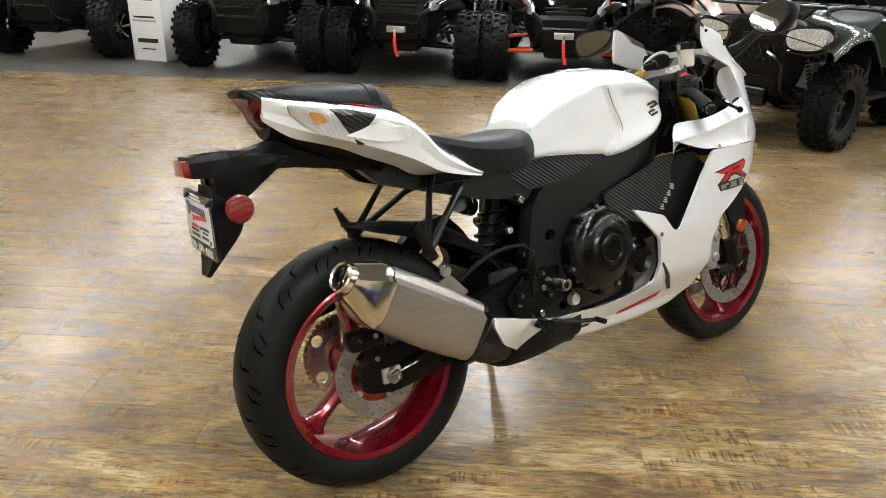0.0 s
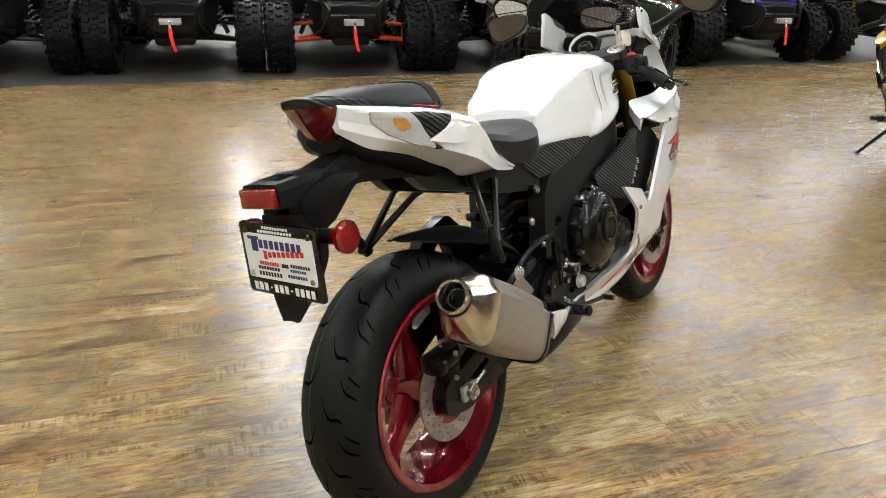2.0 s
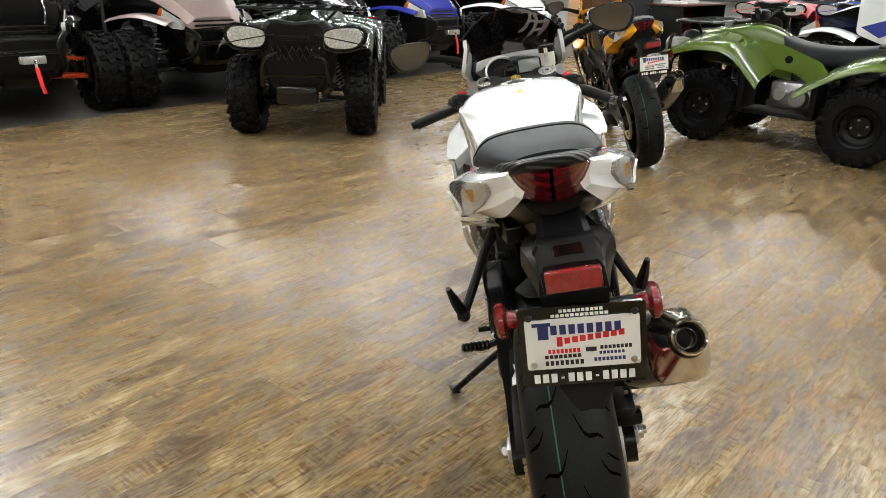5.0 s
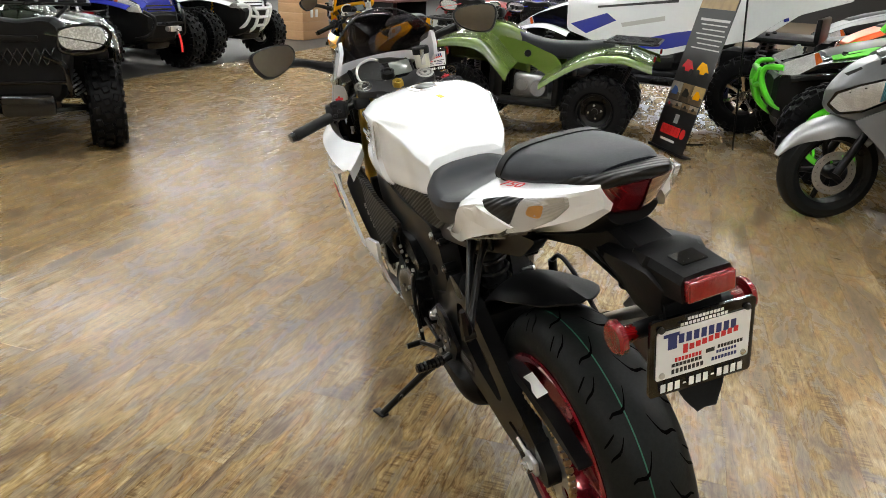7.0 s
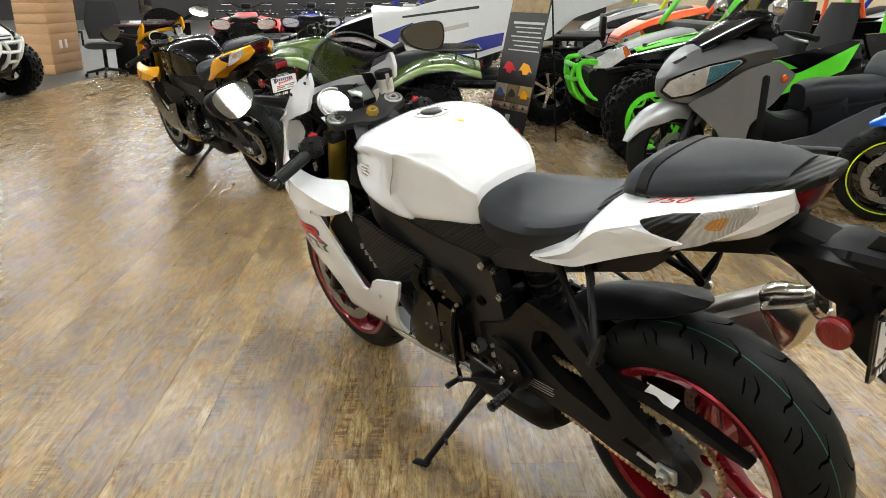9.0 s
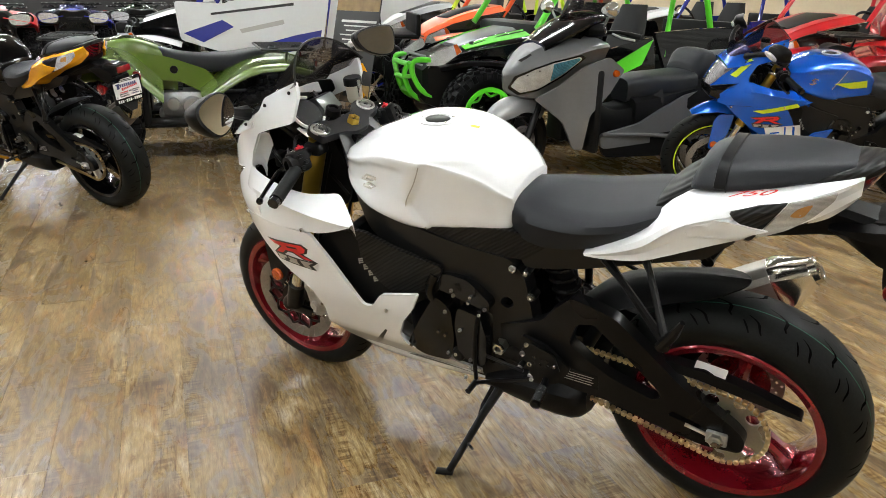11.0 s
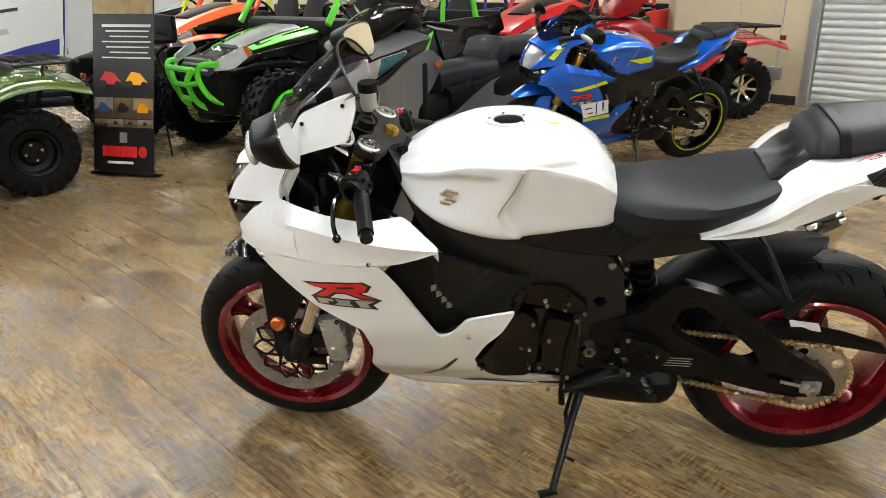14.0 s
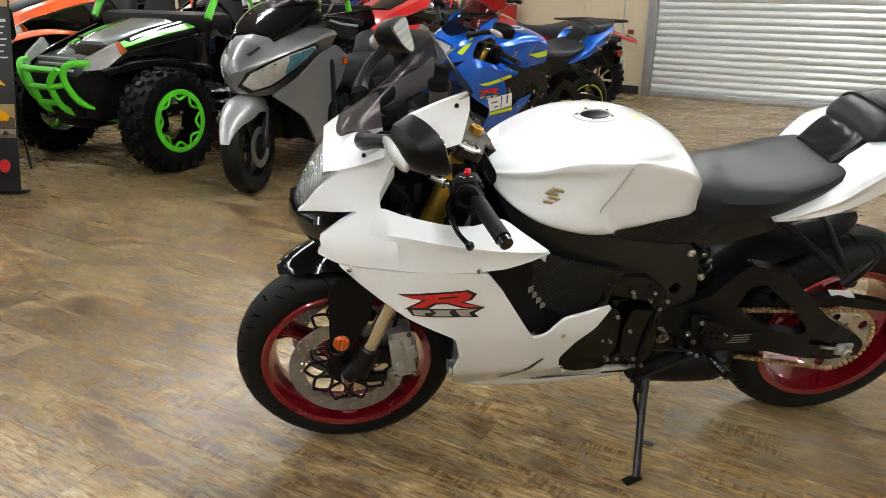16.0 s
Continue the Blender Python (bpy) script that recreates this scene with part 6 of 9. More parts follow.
    cal = part("rear_caliper", join(rbox((-0.030, -0.112, 0.402), (0.092, 0.048, 0.046), 0.012), rbox((-0.006, -0.112, 0.362), (0.05, 0.030, 0.060), 0.010), rbox((-0.062, -0.120, 0.398), (0.030, 0.05, 0.030), 0.008)), SATIN, bike, "black rear brake caliper")
    for k, (x, z) in enumerate(((-0.055, 0.408), (-0.012, 0.410), (-0.010, 0.350))):
        part("caliper_bolt", bolt((x, -0.137 if k < 2 else -0.128, z), 0.006, 0.007, -1), STEEL, cal)
    part("bleed_nipple", rod((-0.035, -0.118, 0.424), (-0.038, -0.122, 0.440), 0.004, 8), STEEL, cal)

    # side stand
    foot_l = Vector((0.645, 0.335, 0.082))
    stand = part("side_stand", join(tube([(0.575, 0.13, 0.255), (0.60, 0.20, 0.20), foot_l], [0.014, 0.011, 0.010], 10), rbox((0.575, 0.125, 0.262), (0.05, 0.03, 0.04), 0.008)), SATIN, bike, "black side stand")
    part("stand_foot", moved(rbox((0, 0, 0), (0.05, 0.026, 0.008), 0.003), Matrix.Translation(foot_l + Vector((0.012, 0.004, -0.004))) @ pose(0, 0, 0, 12.4, 0, 20)), SATIN, stand)
    part("stand_tang", rod(foot_l.lerp(Vector((0.60, 0.20, 0.20)), 0.5), foot_l.lerp(Vector((0.60, 0.20, 0.20)), 0.5) + Vector((-0.03, 0.02, 0.004)), 0.004, 8), SATIN, stand)
    part("stand_spring", tube([(0.60, 0.14, 0.25), (0.615, 0.18, 0.205), (0.61, 0.22, 0.18)], 0.006, 8), ENGINE, stand)

    # fork, front brakes, mudguard
    top, low = Vector((1.105, 0, 0.935)), Vector((FX - 0.035, 0, FZ + 0.03))
    ax = (low - top).normalized()
    for s in (-1, 1):
        o = Vector((0, 0.100 * s, 0))
        fk = part("fork_leg", tube([top + o + ax * t for t in (0.03, 0.405)], 0.027, 18), GOLD, bike, "gold fork outer tube")
        part("fork_ring", tube([top + o + ax * t for t in (0.405, 0.432)], 0.030, 18), GOLD, fk)
        part("fork_slider", tube([top + o + ax * t for t in (0.432, 0.62)], 0.0215, 18), CHROME, fk, "bright inner fork tube")
        part("fork_bottom", join(tube([top + o + ax * 0.60, top + o + ax * 0.69], 0.029, 16), tube([top + o + ax * 0.66, (FX, 0.098 * s, FZ)], 0.026, 14), rbox((FX - 0.06, 0.098 * s, FZ - 0.012), (0.09, 0.02, 0.03), 0.008)), SATIN, fk)
        part("axle_end", lathe([(0.0001, 0.104 * s), (0.007, 0.104 * s), (0.008, 0.116 * s), (0.013, 0.116 * s), (0.017, 0.112 * s), (0.018, 0.095 * s)], 20, (FX, 0, FZ - 0.004)), STEEL, fk)
        cp = Vector((1.258, 0.088 * s, 0.357))
        turn = Matrix.Translation(cp + Vector((-0.016, 0, 0.006))) @ pose(0, 0, 0, 0, 7, 0)
        ca = part("front_caliper", moved(join(rbox((0, 0, 0), (0.052, 0.066, 0.142), 0.012), rbox((0.014, 0.022 * s, 0.0), (0.042, 0.024, 0.105), 0.010), rbox((-0.020, 0.010 * s, 0.0), (0.030, 0.05, 0.060), 0.008), rbox((0.004, 0.018 * s, 0.064), (0.060, 0.030, 0.020), 0.007), rbox((0.004, 0.018 * s, -0.064), (0.060, 0.030, 0.020), 0.007)), turn), ALLOY, bike, "cast alloy brake caliper")
        for px_, pz_, pr in ((0.012, 0.034, 0.017), (0.012, -0.034, 0.017)):
            q3 = turn @ Vector((px_, 0, pz_))
            part("caliper_piston", lathe([(0.0001, 0.129 * s), (pr - 0.005, 0.129 * s), (pr - 0.003, 0.126 * s), (pr, 0.125 * s), (pr, 0.112 * s)], 20, (q3.x, 0, q3.z)), ALLOY, ca)
        for px_, pz_ in ((-0.020, 0.066), (0.026, 0.066), (-0.020, -0.066), (0.026, -0.066), (-0.030, 0.018), (-0.030, -0.018)):
            q3 = turn @ Vector((px_, 0, pz_))
            part("caliper_bolt", bolt((q3.x, 0.121 * s, q3.z), 0.0062, 0.007, s), STEEL, ca)
        text_bars([(-0.034 + 0.0115 * i, 0, 0.008, 0.010 if i % 3 else 0.014) for i in range(7)], SILVERINK, ca, turn @ Matrix.Translation((0.014, 0.1215 * s - cp.y, 0)) @ pose(0, 0, 0, 0, 90, 0))
        part("caliper_mount", rbox((FX - 0.085, 0.09 * s, FZ + 0.055), (0.10, 0.02, 0.05), 0.006), SATIN, ca)
        part("side_reflector", lathe([(0.0001, 0.122 * s), (0.018, 0.120 * s), (0.022, 0.114 * s), (0.022, 0.104 * s)], 24, (FX + 0.012, 0, 0.405)), ORANGE, bike, "round orange side reflector")
        part("brake_hose", tube([cp + Vector((0.01, 0, 0.06)), cp + Vector((-0.02, -0.01 * s, 0.16)), (1.17, 0.08 * s, 0.70), (1.12, 0.06 * s, 0.85)], 0.0055, 8, 18), MATTE, bike)
    mud = []
    for i in range(16):
        dg = 61 + 66 * i / 15
        t = radians(dg)
        ring = []
        for j in range(13):
            q = -1 + j / 6
            r = table(dg, [(61, 0.338), (70, 0.349), (84, 0.366), (127, 0.372)]) - table(dg, [(61, 0.012), (80, 0.045), (127, 0.075)]) * abs(q) ** 2.4
            ring.append((FX + r * math.cos(t), 0.080 * q * (0.45 + 0.55 * math.sin(min(1, i / 5) * math.pi / 2)), FZ + r * math.sin(t)))
        mud.append(ring)
    mb = loft(mud, False, False)
    bmesh.ops.solidify(mb, geom=mb.faces[:], thickness=0.004)
    mg = part("front_mudguard", mb, mats["mudguard"], bike, mats["mudguard_label"])
    pair("mudguard_side", lambda: panel(rounded([(1.31, 0.60), (1.40, 0.600), (1.426, 0.555), (1.428, 0.46), (1.430, 0.375), (1.378, 0.372), (1.350, 0.43), (1.325, 0.48), (1.315, 0.54)], 0.014), 0.010, 0.108, 0.05, (), 0.004), mats["mudguard"] if mats.get("side_mark") else MATTE, mg)
    # top clamp, bars, controls
    clampo = rounded([(1.135, -0.125), (1.135, -0.07), (1.11, -0.045), (1.11, 0.045), (1.135, 0.07), (1.135, 0.125), (1.075, 0.128), (1.06, 0.06), (1.035, 0.025), (1.035, -0.025), (1.06, -0.06), (1.075, -0.128)], 0.012)
    tilt = Matrix.Translation((1.10, 0, 0.925)) @ pose(0, 0, 0, 0, -22, 0)
    flat = panel([(x - 1.10, y) for x, y in clampo], 0.022, 0.011, 0, (), 0.003)
    clamp = part("top_clamp", moved(flat, tilt @ pose(0, 0, 0, 90, 0, 0)), CLAMPGREY, bike, "dark grey top clamp")
    for s in (-1, 1):
        part("fork_cap", moved(lathe([(0.0001, 0.010), (0.007, 0.010), (0.008, 0.015), (0.014, 0.015), (0.016, 0.011), (0.021, 0.011), (0.022, 0.014), (0.027, 0.013), (0.029, 0.008)], 28, (0.005, 0.102 * s, 0), "z"), tilt), STEEL, clamp, "bright fork cap")
    part("stem_nut", moved(lathe([(0.006, 0.022), (0.010, 0.026), (0.017, 0.026), (0.019, 0.010)], 6, (-0.028, 0, 0), "z"), tilt), GOLD, clamp, "gold hexagonal stem nut")
    part("ignition_switch", moved(lathe([(0.0001, 0.022), (0.012, 0.022), (0.014, 0.028), (0.021, 0.027), (0.023, 0.008)], 24, (0.035, 0.012, 0), "z"), tilt), SATIN, clamp)
    for s in (-1, 1):
        # the bars stand turned a little to the right
        g0, g1 = (Vector((1.125, 0.135, 0.885)), Vector((1.065, 0.345, 0.845))) if s > 0 else (Vector((1.088, -0.130, 0.900)), Vector((1.018, -0.282, 0.824)))
        reach = 1.0 if s > 0 else 1.75
        bars = part("handlebar", join(rod(g0, g1, 0.011, 12), rbox((1.115, 0.115 * s, 0.888), (0.05, 0.05, 0.035), 0.008)), SATIN, bike)
        gr0 = g0.lerp(g1, 0.42)
        rings = [0.0165 + (0.0012 if k % 2 else 0) for k in range(22)]
        part("grip", tube([gr0.lerp(g1, k / 21) for k in range(22)], rings, 14), RUBBER, bars, "ribbed black rubber grip")
        part("bar_end", tube([g1, g1 + (g1 - g0).normalized() * 0.018], 0.0145, 14), GLOSSK, bars)
        sw_c = g0.lerp(g1, 0.30)
        sm = Matrix.Translation(sw_c + Vector((0.008, -0.006 * s, 0.006))) @ pose(0, 0, 0, 0, 15, -16 * s)
        sb2 = part("switch_block", moved(join(rbox((0, 0, 0), (0.056, 0.052, 0.060), 0.014), rbox((0.008, -0.022 * s, 0.004), (0.036, 0.020, 0.044), 0.008), lathe([(0.017, -0.012), (0.0265, -0.010), (0.0265, 0.010), (0.017, 0.012)], 24, (-0.004, 0.026 * s, -0.004))), sm), MATTE, bars)
        part("red_switch", moved(join(rbox((-0.006, -0.010 * s, 0.033), (0.014, 0.024, 0.008), 0.003), rbox((-0.006, -0.010 * s, 0.037), (0.006, 0.008, 0.010), 0.002)), sm), REDPLASTIC, sb2, "red switch")
        for bx, by_, bz, bw in ((-0.029, 0.006, 0.014, 0.016), (-0.030, -0.006, -0.004, 0.012), (-0.029, 0.008, -0.016, 0.014)):
            part("switch_button", moved(rbox((bx, by_ * s, bz), (0.010, bw, 0.010), 0.003), sm), SATIN, sb2)
        text_bars([(-0.012, 0.0, 0.006, 0.003), (0.004, 0.0, 0.004, 0.003), (0.012, -0.008, 0.005, 0.002)], PLATEW, sb2, sm @ Matrix.Translation((-0.004, 0.010 * s, 0.0305)) @ pose(0, 0, 0, -90, 0, 0))
        part("cable_adjuster", join(rod(sw_c + Vector((0.045, -0.022 * s, 0.006)), sw_c + Vector((0.080, -0.050 * s, 0.012)), 0.0065, 10), rod(sw_c + Vector((0.052, -0.028 * s, 0.007)), sw_c + Vector((0.062, -0.036 * s, 0.009)), 0.011, 12)), STEEL, bars, "bright cable adjuster")
        lv = [sw_c + Vector((0.035, 0.0, -0.005)), g0.lerp(g1, 0.45) + Vector((0.062 * reach, 0, -0.012)), g0.lerp(g1, 0.75) + Vector((0.070 * reach, 0, -0.020)), g0.lerp(g1, 0.98) + Vector((0.064 * reach, -0.02 * (reach > 1), -0.018))]
        lever = part("lever", tube(lv, [0.009, 0.007, 0.0055, 0.006], 8, 16), GLOSSK, bars, "black control lever")
        part("lever_ball", lathe([(0.0001, -0.010), (0.007, -0.007), (0.010, 0), (0.007, 0.007), (0.0001, 0.010)], 12, tuple(lv[-1]), "z"), GLOSSK, lever)
        part("lever_perch", moved(rbox((0.025, -0.012 * s, 0.004), (0.045, 0.04, 0.026), 0.006), Matrix.Translation(sw_c)), SATIN if s > 0 else ALLOY, bars)
        part("control_cable", tube([sw_c + Vector((0.04, -0.02 * s, 0)), (1.20, 0.09 * s, 0.90), (1.18, 0.04 * s, 0.80), (1.05, 0.09 * s, 0.74)], 0.005, 8, 18), MATTE, bars)
        # mirror
        mc = Vector((1.209, 0.337, 1.053))
        ahead = Vector((0.86, 0.32, -0.20)).normalized()
        corners = [Vector(p) for p in ((1.243, 0.290, 1.086), (1.224, 0.345, 1.092), (1.202, 0.398, 1.082), (1.192, 0.402, 1.050), (1.181, 0.374, 1.012), (1.190, 0.330, 1.012), (1.212, 0.284, 1.036), (1.232, 0.272, 1.066))]
        ring_at = lambda k, d, shift=(0, 0, 0): [Vector((p.x, s * p.y, p.z)) for p in spline([mc + Vector(shift) + (c - mc) * k + ahead * d for c in corners], 32, True)]
        mr = part("mirror_housing", loft([ring_at(0.98, -0.002), ring_at(1.07, 0.000), ring_at(1.09, 0.010), ring_at(1.00, 0.026, (0, 0, 0.002)), ring_at(0.90, 0.046, (0, -0.004, 0.004)), ring_at(0.66, 0.062, (0, -0.010, 0.000)), ring_at(0.36, 0.070, (0, -0.012, -0.006))]), MATTE, bike, "black wedge-shaped rear-view mirror")
        part("mirror_glass", loft([ring_at(0.97, -0.0035), ring_at(0.97, -0.0015)]), MIRROR, mr, "mirror glass")
        p0, p1 = Vector((1.284, 0.298, 1.046)), Vector((1.252, 0.378, 1.028))
        side = (p1 - p0).normalized()
        rise = Vector((0.25, 0.05, 1.0))
        sig = []
        for u, hgt, thk in ((-0.06, 0.004, 0.003), (0.06, 0.013, 0.008), (0.4, 0.020, 0.012), (0.75, 0.019, 0.012), (0.97, 0.012, 0.008), (1.03, 0.004, 0.004)):
            c = p0.lerp(p1, u) + ahead * 0.012
            sig.append([Vector((p.x, s * p.y, p.z)) for p in [c + rise * (hgt * math.sin(a)) + ahead * (thk * math.cos(a)) for a in [k * math.pi / 6 for k in range(12)]]])
        part("mirror_signal", skin(sig, 16, 20), SIGNALLENS, mr, "clear turn signal on the mirror")
        part("mirror_stem", tube([Vector((1.262, 0.29 * s, 1.030)), (1.300, 0.235 * s, 1.012), (1.325, 0.175 * s, 0.985), (1.33, 0.14 * s, 0.972)], [0.016, 0.014, 0.017, 0.022], 10, 10), MATTE, mr)
    # brake reservoir
    rc = Vector((1.143, -0.112, 0.970))
    res = part("fluid_reservoir", lathe([(0.0001, -0.03), (0.020, -0.03), (0.023, -0.02), (0.024, 0.022)], 24, tuple(rc), "z"), CREAM, bike, "cloudy plastic fluid reservoir")
    part("lid", lathe([(0.027, 0.020), (0.027, 0.038), (0.024, 0.042), (0.0001, 0.042)], 24, tuple(rc), "z"), MATTE, res, "black lid")
    part("reservoir_clip", rbox(tuple(rc + Vector((-0.024, 0.004, 0.012))), (0.006, 0.014, 0.05), 0.002), STEEL, res)
    part("reservoir_hose", tube([rc + Vector((0, 0, -0.03)), rc + Vector((0.01, -0.02, -0.06)), (1.09, -0.165, 0.90)], 0.007, 8, 10), MATTE, res)
    # dashboard
    dm = Matrix.Translation((1.212, 0.0, 0.935)) @ pose(0, 0, 0, 0, -48, 0)
    dash = part("dashboard", moved(rbox((0, 0, 0), (0.075, 0.20, 0.05), 0.02), dm), MATTE, bike, "black instrument panel")
    part("warning_plate", moved(rbox((0, 0, 0), (0.038, 0.058, 0.0015), 0.0006), Matrix.Translation((1.175, 0.078, 0.916)) @ pose(0, 0, 0, 8, -38, 10)), PLATEW, dash, "small white printed plate")
    dial_m = dm @ Matrix.Translation((0, 0.045, 0.024))
    part("dial", moved(lathe([(0.0001, 0.003), (0.046, 0.003), (0.048, 0.0)], 36, (0, 0, 0), "z"), dial_m), DASH, dash, "round black dial")
    part("dial_ring", moved(lathe([(0.047, 0.004), (0.049, 0.009), (0.053, 0.009), (0.055, 0.002)], 36, (0, 0, 0), "z", False, (-40, 230)), dial_m), PLATEW, dash, "bright dial ring")
    part("display", moved(rbox((0, -0.05, 0.026), (0.05, 0.07, 0.004), 0.002), dm), LCD, dash, "grey digital display")
    part("dash_bracket", join(tube([(1.30, 0.10, 0.96), (1.22, 0.09, 0.90), (1.13, 0.03, 0.78)], 0.008, 8), tube([(1.30, -0.10, 0.96), (1.22, -0.09, 0.90), (1.13, -0.03, 0.78)], 0.008, 8)), SATIN, bike)
    return bike


LEAN_LEFT = 12.2


def standing(x, y, yaw, lean=LEAN_LEFT, z=0.007):
    return Matrix.Translation((x, y, z)) @ pose(0, 0, 0, 0, 0, yaw) @ pose(0, 0, 0, -lean, 0, 0)


white_bike = dict(body=WHITE, accent=WHITE, tank=WHITE, tank_label="pearl white fuel tank", seat=VINYL, tail=WHITE, tail_label="pearl white tail panel", cowl=WHITE, cowl_label="pearl white upper fairing",
                  lower=WHITE, lower_label="pearl white side fairing", belly=WHITE, rim=RIMRED, rim_label="candy red cast rim", mark=INKRED, number=INKRED, screen=SMOKE, mudguard=GLOSSK, mudguard_label="gloss black front mudguard")
sport_bike("sport_motorcycle", standing(0, -0.008, 1.0, 12.4), "white sport motorcycle with red wheels leaning on its side stand", white_bike)


# ---- paints of the parked vehicles ----
OLIVE = surface("olive_green_plastic", (0.085, 0.135, 0.018), 0.22, coat=0.6, grain=0.04)
DKGREEN = surface("dark_green_plastic", (0.008, 0.013, 0.006), 0.2, coat=0.35, grain=0.1)
REDP = surface("cherry_red_paint", (0.32, 0.008, 0.012), 0.2, coat=1.0, grain=0.05)
BRIGHTRED = surface("bright_red_plastic", (0.55, 0.012, 0.018), 0.28, coat=0.5, grain=0.05)
ORANGEP = surface("bright_orange_plastic", (0.80, 0.10, 0.012), 0.28, coat=0.5, grain=0.05)
LIME = surface("lime_green_plastic", (0.10, 0.62, 0.025), 0.3, coat=0.4, grain=0.05)
WHITEP = surface("white_plastic", (0.76, 0.77, 0.78), 0.25, coat=0.6, grain=0.03)
BLUEP = surface("royal_blue_plastic", (0.025, 0.035, 0.30), 0.25, coat=0.7, grain=0.05)
BIKEBLUE = surface("metallic_blue_paint", (0.003, 0.115, 0.66), 0.20, metal=0.40, coat=1.0, grain=0.05)
FLUO = surface("fluorescent_yellow", (0.55, 0.75, 0.02), 0.35)
YELLOWP = surface("amber_yellow_paint", (0.80, 0.36, 0.008), 0.22, coat=1.0, grain=0.04)
GREYP = surface("gunmetal_grey_paint", (0.135, 0.138, 0.142), 0.32, metal=0.4, coat=0.6, grain=0.06)
SILVERP = surface("silver_paint", (0.32, 0.325, 0.33), 0.34, metal=0.4, coat=0.8, grain=0.05)
PINKGREY = surface("pale_bronze_paint", (0.36, 0.27, 0.25), 0.3, metal=0.3, coat=0.7)
ARMRED = surface("red_orange_steel", (0.62, 0.06, 0.015), 0.35, coat=0.3)
STRAP = surface("red_webbing", (0.75, 0.03, 0.03), 0.8)
KNOB = surface("knobby_tyre_rubber", (0.0048, 0.0048, 0.0054), 0.48, grain=0.3, scale=60, bump=0.2, spec=0.11)
BLUELENS = lens("blue_tinted_lens", (0.08, 0.34, 0.50), 0.3, 42, 0.4, 5.0)
CLOTH = surface("black_seat_fabric", (0.008, 0.008, 0.009), 0.8, grain=0.2, scale=120, bump=0.2)

WHEEL_PARTS = {}


